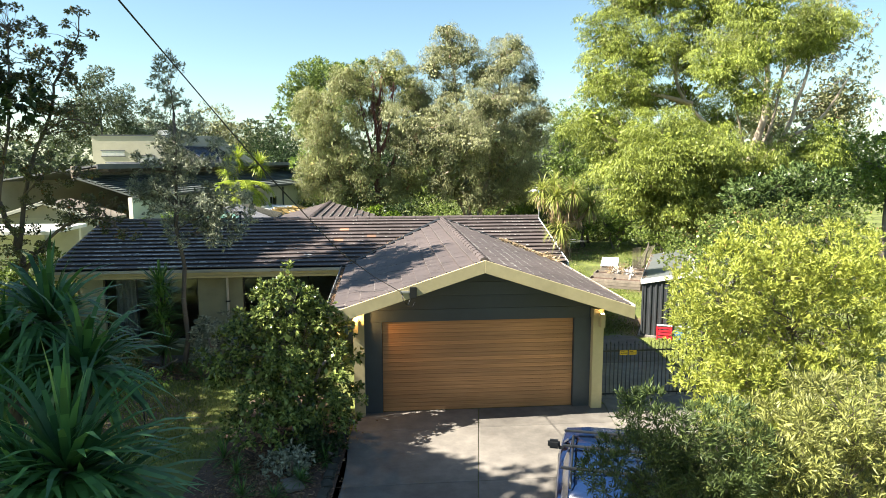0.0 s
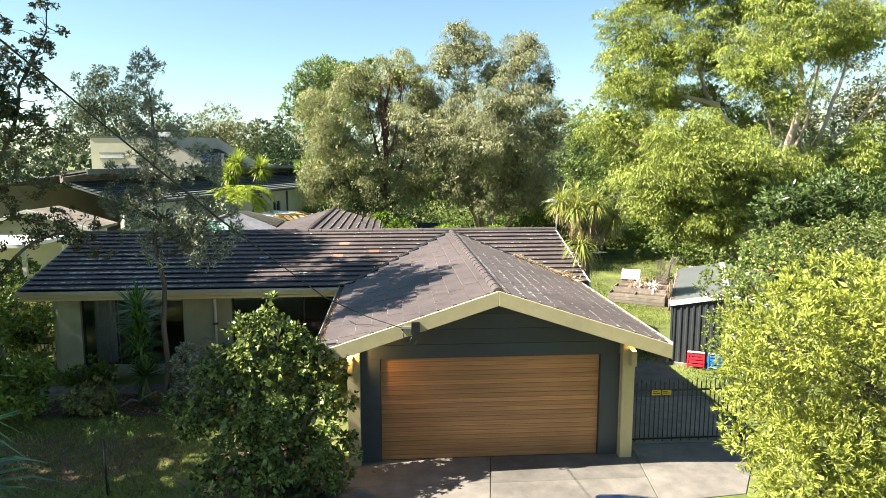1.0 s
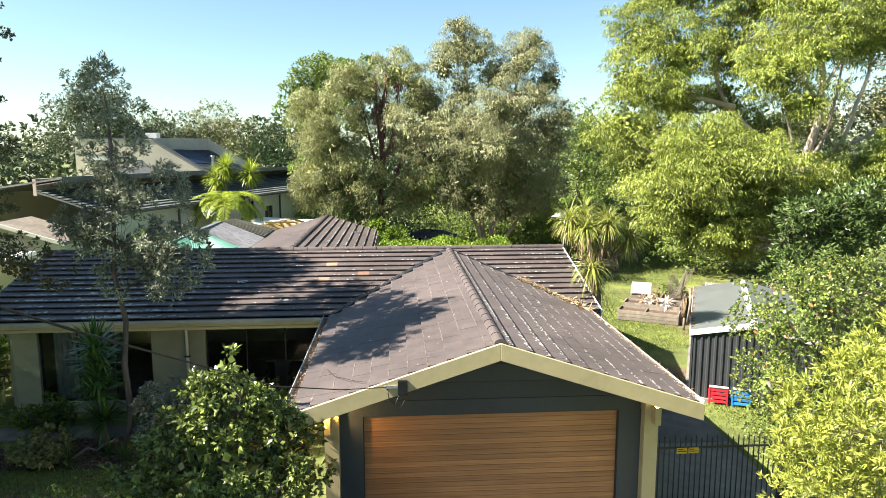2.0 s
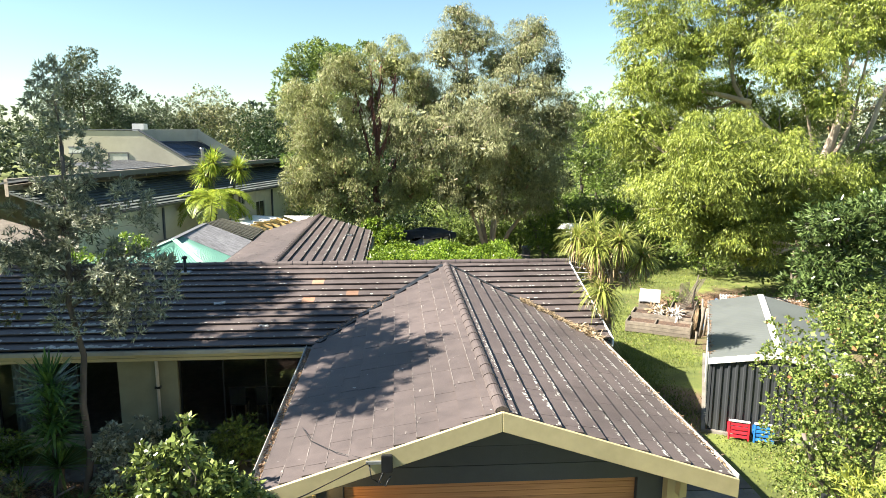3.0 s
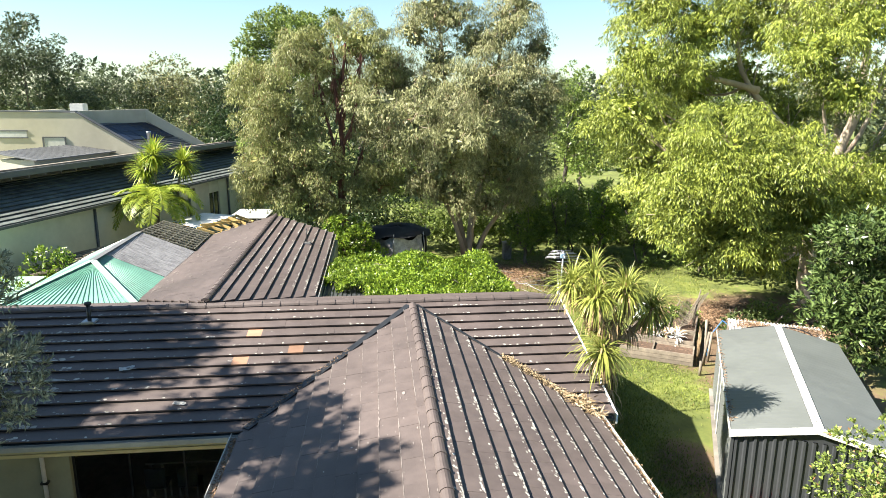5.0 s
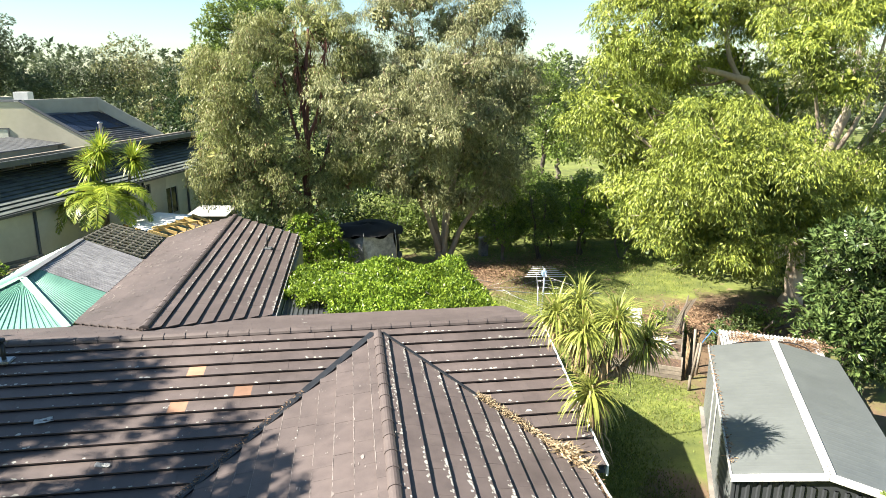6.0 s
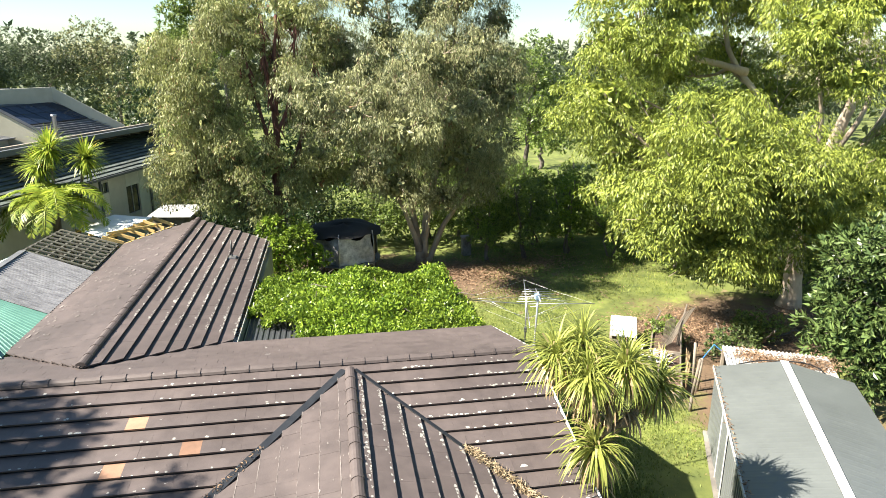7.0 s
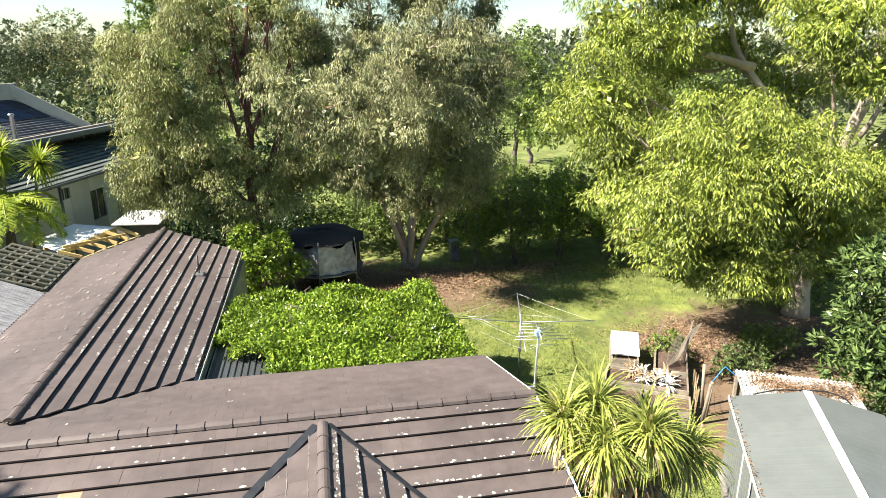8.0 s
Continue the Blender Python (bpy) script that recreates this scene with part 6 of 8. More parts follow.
def palm(name, label, base, top, n, length, seed):
    rng = np.random.default_rng(seed)
    t = thing(name, label, "palm")
    tubes("trunk", [limb_path(base, top, 0.11, 0.09, rng, 5, 0)], BARK_GREY, t)
    for k in range(n):
        a = 2 * math.pi * (k + rng.uniform(-0.2, 0.2)) / n
        q, rib = frond(top, (math.cos(a), math.sin(a), rng.uniform(0.35, 1.3)), length * rng.uniform(0.8, 1.1), rng)
        ob = new("frond", quads_mesh("frond", q, L_PALM))
        ob.parent = t
        tubes("rib", [rib], L_PALM, ob, 5)
    return t


palm("golden_palm", "golden palm with arching feathery fronds behind the pergola", (-8.7, 40.8, 0), (-8.58, 40.6, 4.4), 22, 2.7, 140)
strap_plant("dracaena", "slender dracaena with round green leaf heads", (-8.95, 41.7, 0), [(-8.85, 41.6, 6.3), (-7.5, 41.5, 5.9), (-9.35, 41.8, 5.6)], L_PALM, 320, 0.95, 0.06, 141, droop=0.5, up=0.4, category="plant")

# ---- small parts of the house ----
def downpipe(x, y, z1, r=0.04):
    t = tubes("downpipe", [[((x, y, 0.05), r), ((x, y, z1 - 0.25), r), ((x, y - 0.28, z1), r)]], WHITE, house, 10, "white downpipe with a bracket")
    part("bracket", box(x - 0.07, x + 0.07, y - 0.05, y + 0.06, 1.55, 1.6, 0.004), BLACK_METAL, t)


downpipe(-5.12, FW - 0.08, 2.66)
for x, sgn in ((-0.62, 1), (5.42, -1)):
    lamp = thing("wall_lamp", "cream box wall lamp glowing warm under the eave" if sgn > 0 else "cream box wall lamp under the garage eave", "wall lamp", (x, 15.02, 2.3), group="garage wall lamps")
    part("lamp_body", box(-0.06, 0.06, -0.07, 0.1, -0.17, 0.17, 0.01), CREAM, lamp)
    part("bulb", box(-0.035, 0.035, -0.045, 0.025, 0.172, 0.182), LAMP_GLOW, lamp)
lamp_light = bpy.data.lights.new("lamp_light", "POINT")
lamp_light.energy, lamp_light.color, lamp_light.shadow_soft_size = 14.0, (1.0, 0.55, 0.18), 0.03
new("lamp_light", lamp_light).matrix_world = pose(-0.64, 14.92, 2.56)

cb = thing("cable_box", "dark junction box with loose wires on the barge board", "junction box", (0.72, GY0 - 0.05, 3.26))
part("box_case", box(-0.08, 0.08, -0.06, 0.05, -0.14, 0.12, 0.012), BLACK_METAL, cb)
part("bracket", box(-0.3, -0.08, -0.03, 0.05, -0.02, 0.03, 0.005), GALV, cb)
tubes("wire_loop", [[((-0.05, -0.03, -0.12), 0.012), ((-0.12, -0.06, -0.28), 0.012), ((-0.02, -0.05, -0.34), 0.012), ((0.05, -0.03, -0.2), 0.012)], [((-0.26, 0, 0), 0.01), ((-0.22, -0.05, -0.22), 0.01), ((-0.1, -0.04, -0.3), 0.01)]], BLACK_METAL, cb, 6)
cable = thing("service_cable", "thick black overhead service cable sagging to the garage", "cable")
CABLE = [(0.45, 14.22, 3.27), (-0.12, 12.2, 4.0), (-0.62, 10.4, 4.72), (-1.3, 7.8, 6.03), (-1.94, 5.1, 7.46), (-2.9, 1.5, 9.6), (-4.2, -3.2, 12.2)]
tubes("strand", [[(p, 0.006) for p in CABLE]], BLACK_METAL, cable, 6)
tubes("strand", [[((p[0] + 0.01 * math.sin(3 * k), p[1], p[2] + 0.008 * math.cos(2 * k)), 0.005) for k, p in enumerate(CABLE)]], BLACK_METAL, cable, 6)
slack = thing("slack_wire", "thin black wire lying over the roof tiles", "cable")
tubes("strand", [[((0.45, 14.25, 3.32), 0.005), ((-0.05, 14.7, 3.22), 0.005), ((-0.5, 15.4, 3.07), 0.005), ((-0.7, 16.0, 3.0), 0.005)]], BLACK_METAL, slack, 5)


def pipe_on_roof(name, label, u, v, slope_z, h, cap=True, r=0.045, at=None):
    p = at or main_at(u, v, slope_z)
    t = thing(name, label, "vent pipe", p)
    tubes("pipe", [[((0, 0, -0.1), r), ((0, 0, h), r)]], BLACK_METAL, t, 10)
    if cap:
        tubes("cap", [[((0, 0, h), r * 1.05), ((0, 0, h + 0.02), r * 1.8), ((0, 0, h + 0.07), r * 1.8), ((0, 0, h + 0.09), r * 0.6)]], BLACK_METAL, t, 12)
    part("flashing", box(-0.16, 0.16, -0.16, 0.16, -0.005, 0.05, 0.02), GALV, t)


pipe_on_roof("vent_pipe", "black capped vent pipe on the main roof", -7.66, -0.58, front_z(-0.58) + 0.07, 0.42)
pipe_on_roof("vent_pipe", "thin black vent pipe on the rear wing roof", 0, 0, 0, 0.62, False, 0.025, at=(-1.3, 35.6, WZ - WS * 1.85 + 0.07))


def litter(name, label, pts, n, spread, seed, size=0.07, lift=0.05, mat_=LITTER):
    """Dry leaves and twigs strewn along a line."""
    rng = np.random.default_rng(seed)
    pts = np.array(pts, float)
    k = rng.integers(0, len(pts) - 1, n)
    f = rng.uniform(0, 1, n)[:, None]
    p = pts[k] * (1 - f) + pts[k + 1] * f + np.stack([rng.normal(size=n) * spread, rng.normal(size=n) * spread, np.abs(rng.normal(size=n)) * 0.025 + lift], axis=1)
    d = unit(rng.normal(size=(n, 3)) * [1, 1, 0.25])
    ob = mesh_object(name, quads_mesh(name, leaf_quads(p, d, size, size * (0.14 if mat_ is STRAW_LITTER else 0.3), rng), mat_), None)
    return tagged(ob, label, "leaf litter", kind="stuff")


def valley_pt(f, side):
    x = GX + side * (GL if side < 0 else GR) * f
    z = GZ - GS * abs(x - GX)
    return (x, valley_y(x, z), z)


for side, nm in ((-1, "left"), (1, "right")):
    a, b = Vector(valley_pt(0.03, side)), Vector(valley_pt(0.98, side))
    part("valley_flashing", beam(a + Vector((0, -0.02, 0.092)), b + Vector((0, -0.02, 0.092)), 0.17 if side < 0 else 0.08, 0.02), BLACK_METAL, house, "black valley flashing between roof slopes")
litter("leaf_litter", "dry leaves and strips of frond in the roof valley", [valley_pt(f, 1) for f in (0.55, 0.65, 0.75, 0.85, 0.97)], 1300, 0.028, 150, 0.12, 0.1, STRAW_LITTER)
litter("leaf_litter", "dry leaf heap at the eave corner", [valley_pt(f, 1) for f in (0.88, 0.94, 1.0)], 420, 0.09, 151, 0.2, 0.1, STRAW_LITTER)
litter("leaf_litter", "dry leaves caught in the roof valley", [valley_pt(f, -1) for f in (0.45, 0.7, 0.85, 0.98)], 260, 0.035, 152, 0.06, 0.115)
litter("leaf_litter", "leaf debris lying in the garage gutter", [(GX - GL - 0.09, GY0 + 0.3, eg - 0.04), (GX - GL - 0.09, 18, eg - 0.04), (GX - GL - 0.09, yl - 0.1, eg - 0.04)], 1700, 0.045, 153, 0.06, 0.02)
litter("leaf_litter", "leaf debris along the gutter beside the lawn", [(GX + GR + 0.08, GY0 + 0.3, egr + 0.0), (GX + GR + 0.08, 18, egr + 0.0), (GX + GR + 0.08, 21.3, egr + 0.0)], 1700, 0.045, 154, 0.07, 0.0)
litter("leaf_litter", "leaf debris in the rear wing gutter", [(WX + WR + 0.05, 29.4, WZ - WS * WR - 0.05), (WX + WR + 0.05, 38.7, WZ - WS * WR - 0.05)], 1500, 0.03, 155, 0.07, 0.02)


def lichen(name, label, origin, ex, ey, length, rows, n, seed, inside, size=(0.008, 0.026), stretch=1.5, spread=0.03, material=LICHEN, cut=0.35):
    """Pale irregular flecks along the lower edges of the tile courses."""
    rng = np.random.default_rng(seed)
    ex, ey = Vector(ex).normalized(), Vector(ey).normalized()
    nn = ex.cross(ey)
    vs, fs = [], []
    o = Vector(origin)
    for k in range(n):
        r = rng.integers(0, rows)
        u, dv = rng.uniform(0, length), abs(rng.normal()) * spread + 0.004
        p = o + ex * u + ey * (r * TC + dv)
        if not inside(p):
            continue
        if noise.noise((p.x * 0.8, p.y * 0.8, 3.1)) < rng.uniform(-0.45, 0.35):
            continue
        h = TILE_H - (TILE_H - TILE_BACK) * dv / TC + 0.0045
        s = rng.uniform(*size) * (1.8 if rng.uniform() > 0.93 else 1.0)
        b = len(vs)
        m = 7
        for i in range(m):
            a = 2 * math.pi * i / m
            q = s * rng.uniform(0.6, 1.25)
            vs.append(p + ex * q * stretch * math.cos(a) + ey * max(-dv, q * math.sin(a)) + nn * h)
        fs.append(tuple(range(b, b + m)))
    me = bpy.data.meshes.new(name)
    me.from_pydata(vs, [], fs)
    me.materials.append(material)
    ob = new(name, me)
    ob.parent = roof_garage
    return tagged(ob, label, kind="stuff")


lichen("lichen", "pale lichen flecks on the tile edges", (GX + GR, GY0 + 0.02, GZ - GS * GR), (0, 1, 0), (-1, 0, GS), 10.9, 11, 3800, 210, lambda p: p.y < valley_y(p.x, p.z) - 0.15)
# Long thin pale strokes along the lower edge of each course.
lichen("lichen", "thin pale lines along the tile edges", (GX - GL, 26.0, GZ - GS * GL), (0, -1, 0), (1, 0, GS), 11.6, 11, 5200, 211, lambda p: p.y < valley_y(p.x, p.z) - 0.15, (0.003, 0.006), 12.0, 0.004, SCALE_MARK)
lichen("lichen", "worn pale patches near the ridge", (GX - GL, 26.0, GZ - GS * GL), (0, -1, 0), (1, 0, GS), 11.6, 11, 600, 214, lambda p: p.x > 0.7 and p.y < valley_y(p.x, p.z) - 0.15, (0.005, 0.018), 2.6, 0.2, SCALE_MARK)
lichen("lichen", "crusts of pale lichen on the shaded tiles", main_at(LEFT, -FRONT, front_z(-FRONT)), EX, up_f, 8.0, 8, 2000, 215, lambda p: -9.5 < p.x < -5.0, (0.02, 0.055), 1.5, 0.06)
lichen("lichen", "pale lichen flecks on the main roof", main_at(LEFT, -FRONT, front_z(-FRONT)), EX, up_f, RIGHT - LEFT, 13, 2600, 212, lambda p: (p.x < -3.5 or p.x > 3.5 or (p.x * 7.3) % 1 < 0.35) and (p.x < GX - (25.0 - p.y) * 0.95 or p.x > GX + (25.0 - p.y) * 1.05))
lichen("lichen", "pale lichen flecks on the wing roof", (WX + WR, 26.0, WZ - WS * WR), (0, 1, 0), (-1, 0, WS), 13.0, 8, 2600, 213, lambda p: p.y > 29.3)

lichen("lichen", "worn pale patches on the wing roof", (WX - WL, WY, WZ - WS * WL), (0, -1, 0), (1, 0, WS), 13.0, 7, 700, 216, lambda p: p.y > 29.0 + 0.6 * (p.x - WX + WL), (0.012, 0.05), 1.8, 0.2, SCALE_MARK)

# scraps blown onto the roof
for x, y, z, turn, sz in ((-3.83, 23.0, 3.38, 20, 0.17), (-2.48, 21.86, 3.07, -15, 0.13)):
    bm = bmesh.new()
    top = [[bm.verts.new((sz * (i - 2) / 2 * (1 + 0.15 * math.sin(3 * j + i)), sz * 0.35 * (j - 1) * (1 + 0.2 * math.sin(2 * i)), 0.03 + 0.268 * sz * 0.35 * (j - 1) + 0.012 * math.sin(2.2 * i + j))) for j in range(3)] for i in range(5)]
    for i in range(4):
        for j in range(2):
            bm.faces.new((top[i][j], top[i + 1][j], top[i + 1][j + 1], top[i][j + 1]))
    bmesh.ops.solidify(bm, geom=list(bm.faces), thickness=0.006)
    ob = mesh_object("plastic_scrap", bm, WHITE)
    ob.matrix_world = pose(x, y, z - 0.02, 0, 0, turn)
    tagged(ob, "crumpled white plastic scrap lying on the roof tiles", "litter")

def ground_litter(label, zones, n, seed, length, material):
    """Fallen leaves lying loose on the ground in uneven drifts (x, y, rx, ry)."""
    rng = np.random.default_rng(seed)
    ps = []
    for x, y, rx, ry in zones:
        k = n // len(zones)
        a, f = rng.uniform(0, 2 * math.pi, k), np.abs(rng.normal(size=k)) * 0.55
        ps.append(np.stack([x + rx * f * np.cos(a), y + ry * f * np.sin(a), rng.uniform(0.012, 0.05, k)], axis=1))
    p = np.concatenate(ps)
    d = unit(rng.normal(size=p.shape) * [1, 1, 0.12])
    q = leaf_quads(p, d, length, length * 0.34, rng, 0.3, face=np.tile([0.0, 0.0, 1.0], (len(p), 1)))
    return tagged(mesh_object("leaf_litter", quads_mesh("leaf_litter", q, material), None), label, "litter", kind="stuff")


ground_litter("dry gum leaves and bark scattered under the trees", [(6.0, 42.8, 4.5, 2.6), (9.0, 42.0, 4.0, 3.0), (12.5, 43.5, 4.0, 2.6), (1.0, 43.0, 4.0, 2.0)], 5200, 260, 0.16, LITTER)
ground_litter("dry leaves over the mulched front bed", [(-2.2, 12.6, 1.4, 4.2), (-5.4, 19.2, 3.6, 1.0)], 2600, 261, 0.07, LITTER)

# antenna on the gable end
ant = thing("tv_antenna", "silver television antenna with thin rods on a mast", "antenna", (6.38, 25.9, 3.3), 0)
tubes("mast", [[((0, 0, 0), 0.02), ((0.02, 0, 0.9), 0.02), ((0.05, 0, 1.78), 0.02)]], GALV, ant, 8)
part("wall_bracket", box(-0.3, 0.03, -0.03, 0.03, 0.1, 0.15, 0.004), GALV, ant)
part("wall_bracket", box(-0.3, 0.03, -0.03, 0.03, 0.5, 0.55, 0.004), GALV, ant)
tubes("boom", [[((0.01, -0.3, 1.66), 0.012), ((0.08, 0.3, 1.74), 0.012)]], GALV, ant, 6)
for k in range(6):
    f = k / 5
    c = Vector((0.01 + 0.07 * f, -0.28 + 0.56 * f, 1.665 + 0.07 * f))
    h = 0.5 - 0.24 * f
    tubes("rod", [[(c + Vector((-h, 0.12 * h, 0)), 0.006), (c + Vector((h, -0.12 * h, 0)), 0.006)]], GALV, ant, 5)
for z in (1.58, 1.82):
    tubes("reflector_rod", [[((-0.22, -0.32, z), 0.006), ((0.22, -0.36, z), 0.006)]], GALV, ant, 5)
part("junction", box(-0.02, 0.09, -0.06, 0.06, 1.6, 1.72, 0.01), PALE_BLUE, ant, "pale blue plastic junction piece")

# ---- gate ----
gate = thing("metal_gate", "black spear-topped steel gate across the side drive", "gate", (5.56, 15.8, 0))
part("rail", box(0, 2.82, -0.018, 0.018, 0.1, 0.14, 0.004), BLACK_METAL, gate)
part("rail", box(0, 2.82, -0.018, 0.018, 1.26, 1.3, 0.004), BLACK_METAL, gate)
for k in range(26):
    x = 0.05 + k * 0.109
    bm = bmesh.new()
    add_box(bm, -0.009, 0.009, -0.009, 0.009, 0.05, 1.42)
    r = bmesh.ops.create_cone(bm, cap_ends=True, segments=4, radius1=0.02, radius2=0.0, depth=0.09)
    bmesh.ops.translate(bm, vec=(0, 0, 1.465), verts=r["verts"])
    ob = part("picket", bm, BLACK_METAL, gate)
    ob.location = (x, 0, 0.06 * (k % 2))
part("gate_post", box(2.82, 2.9, -0.04, 0.04, 0, 1.58, 0.005), BLACK_METAL, gate)
part("gate_post", box(-0.04, 0.0, -0.04, 0.04, 0, 1.58, 0.005), BLACK_METAL, gate)
for sx in (0.62, 0.86):
    sign = part("sign_plate", box(sx, sx + 0.21, -0.03, -0.024, 1.17, 1.29), YELLOW, gate, "small yellow warning plate")
    part("lettering", join(box(sx + 0.02, sx + 0.12, -0.033, -0.031, 1.25, 1.265), box(sx + 0.02, sx + 0.19, -0.033, -0.031, 1.21, 1.225)), BLACK_METAL, sign)

# ---- shed ----
def corrugated(w, l, pitch, depth, base=0.0, flat=0.5):
    """A ribbed sheet w wide (ribs across x) and l long along y."""
    bm = bmesh.new()
    n = max(1, int(round(w / pitch)))
    p = w / n
    xs = []
    for k in range(n):
        x = k * p
        xs += [(x, 0), (x + p * (1 - flat) * 0.35, 0), (x + p * (1 - flat) * 0.35 + p * 0.12, depth), (x + p * (1 - flat) * 0.35 + p * (0.12 + flat * 0.5), depth), (x + p * (1 - flat) * 0.35 + p * (0.24 + flat * 0.5), 0)]
    xs.append((w, 0))
    a = [bm.verts.new((x, 0, base + z)) for x, z in xs]
    b = [bm.verts.new((x, l, base + z)) for x, z in xs]
    c = [bm.verts.new((x, 0, base - 0.02)) for x, z in (xs[0], xs[-1])]
    for i in range(len(xs) - 1):
        bm.faces.new((a[i], a[i + 1], b[i + 1], b[i]))
    return bm


def wall_sheet(w, h, pitch, depth, flat=0.5):
    bm = corrugated(w, h, pitch, depth, 0, flat)
    bmesh.ops.transform(bm, matrix=Matrix.Rotation(math.radians(90), 4, "X"), verts=bm.verts)
    return bm


SH_W, SH_L, SH_E, SH_R = 3.2, 6.6, 2.02, 2.38
shed = thing("garden_shed", "grey steel garden shed with dark ribbed front and white trim", "shed", (9.17, 21.68, 0), -25.6)
part("base", box(-0.12, SH_W + 0.1, -0.12, SH_L + 0.1, -0.05, 0.06, 0.01), CONCRETE, shed, "pale concrete base strip")
part("front_wall", wall_sheet(SH_W, SH_E, 0.19, 0.035), STEEL_DARK, shed, "charcoal ribbed front wall")
bm = bmesh.new()
bm.faces.new([bm.verts.new(p) for p in ((0, 0.0, SH_E), (SH_W, 0.0, SH_E), (SH_W / 2, 0.0, SH_R))])
part("gable", bm, STEEL_DARK, shed)
bm = wall_sheet(SH_L, SH_E, 0.19, 0.02, 0.7)
bmesh.ops.transform(bm, matrix=Matrix.Translation((0, SH_L, 0)) @ Matrix.Rotation(math.radians(-90), 4, "Z"), verts=bm.verts)
part("side_wall", bm, STEEL_GREY, shed, "light grey ribbed side wall")
bm = wall_sheet(SH_L, SH_E, 0.19, 0.02, 0.7)
bmesh.ops.transform(bm, matrix=Matrix.Translation((SH_W, 0, 0)) @ Matrix.Rotation(math.radians(90), 4, "Z"), verts=bm.verts)
part("side_wall", bm, STEEL_GREY, shed)
bm = wall_sheet(SH_W, SH_E, 0.19, 0.02)
bmesh.ops.transform(bm, matrix=Matrix.Translation((SH_W, SH_L, 0)) @ Matrix.Rotation(math.radians(180), 4, "Z"), verts=bm.verts)
part("back_wall", bm, STEEL_GREY, shed)
sl_s = math.atan2(SH_R - SH_E, SH_W / 2)
ln_s = math.hypot(SH_R - SH_E, SH_W / 2) + 0.06
for sg in (0, 1):
    bm = corrugated(SH_L + 0.12, ln_s, 0.2, 0.0012, 0, 0.25)
    if sg == 0:
        m = Matrix.Translation((-0.06, SH_L + 0.06, SH_E - 0.0)) @ Matrix.Rotation(-sl_s, 4, "Y") @ Matrix.Rotation(math.radians(-90), 4, "Z")
    else:
        m = Matrix.Translation((SH_W + 0.06, -0.06, SH_E)) @ Matrix.Rotation(sl_s, 4, "Y") @ Matrix.Rotation(math.radians(90), 4, "Z")
    bmesh.ops.transform(bm, matrix=m, verts=bm.verts)
    part("roof_sheet", bm, STEEL_GREY, shed, "grey steel roof sheet")
for sg in (-1, 1):
    part("ridge_trim", beam((SH_W / 2 + sg * 0.05, -0.08, SH_R + 0.018), (SH_W / 2 + sg * 0.05, SH_L + 0.08, SH_R + 0.018), 0.1, 0.012), WHITE, shed, "white ridge capping")
part("barge_trim", slanted_board((-0.07, -0.07, SH_E + 0.03), (SH_W / 2, -0.07, SH_R + 0.04), 0.17, 0.02), WHITE, shed, "white barge trim")
part("barge_trim", slanted_board((SH_W / 2, -0.07, SH_R + 0.04), (SH_W + 0.07, -0.07, SH_E + 0.03), 0.17, 0.02), WHITE, shed, "white barge trim")
part("eave_trim", beam((-0.07, -0.06, SH_E - 0.02), (-0.07, SH_L + 0.06, SH_E - 0.02), 0.03, 0.09), GUTTER, shed)
for x in (0.0, SH_W):
    part("corner_trim", box(x - 0.03, x + 0.03, -0.045, 0.03, 0, SH_E, 0.004), STEEL_DARK, shed)
part("side_door_frame", join(box(-0.05, -0.03, 3.6, 3.64, 0.05, 1.95), box(-0.05, -0.03, 4.5, 4.54, 0.05, 1.95), box(-0.05, -0.03, 3.6, 4.54, 1.9, 1.95)), WHITE, shed)
litter("leaf_litter", "dry leaves along the shed eave", [tuple(shed.matrix_world @ Vector((-0.03, y, SH_E + 0.02))) for y in (0.3, 3.5, SH_L)], 160, 0.03, 156, 0.09, 0.0)

lean = thing("lean_to", "low lean-to with corrugated white roof strewn with leaves", "lean-to", tuple(shed.matrix_world @ Vector((0.35, SH_L + 0.15, 0))), -25.6)
bm = corrugated(2.75, 1.7, 0.1, 0.03, 0, 0.5)
bmesh.ops.transform(bm, matrix=Matrix.Translation((0, 0, 1.82)) @ Matrix.Rotation(radians(2), 4, "X"), verts=bm.verts)
part("roof_sheet", bm, WHITE, lean, "white corrugated roof sheet")
for x, y in ((0.05, 0.05), (2.65, 0.05), (0.05, 1.6), (2.65, 1.6)):
    part("post", box(x - 0.04, x + 0.04, y - 0.04, y + 0.04, 0, 1.83, 0.005), OLD_WOOD, lean)
part("back_panel", box(0, 2.75, 1.62, 1.65, 0, 1.8, 0.004), OLD_WOOD, lean)
litter("leaf_litter", "rust-brown fallen leaves on the lean-to roof", [tuple(lean.matrix_world @ Vector((x, 1.0 + 0.25 * math.sin(3 * x), 1.86))) for x in (0.5, 1.2, 2.0, 2.65)], 2600, 0.26, 157, 0.1, 0.03)
litter("leaf_litter", "brown leaf litter on the ground below the large tree", [(13.5, 33.8, 0), (15, 35, 0), (17, 34.8, 0), (19.5, 33.5, 0), (21, 32.5, 0)], 9000, 1.0, 158, 0.11, 0.06)
litter("leaf_litter", "brown leaf litter on the soil under the gums", [(3, 42.0, 0), (6, 43.2, 0), (9, 42.6, 0), (12, 44.5, 0)], 5000, 0.9, 159, 0.1, 0.06)
litter("leaf_litter", "dry leaves strewn over the front garden bed", [(-3.0, 9.5, 0), (-2.3, 12, 0), (-2.0, 14, 0), (-1.6, 16, 0)], 5200, 0.5, 160, 0.1, 0.02)
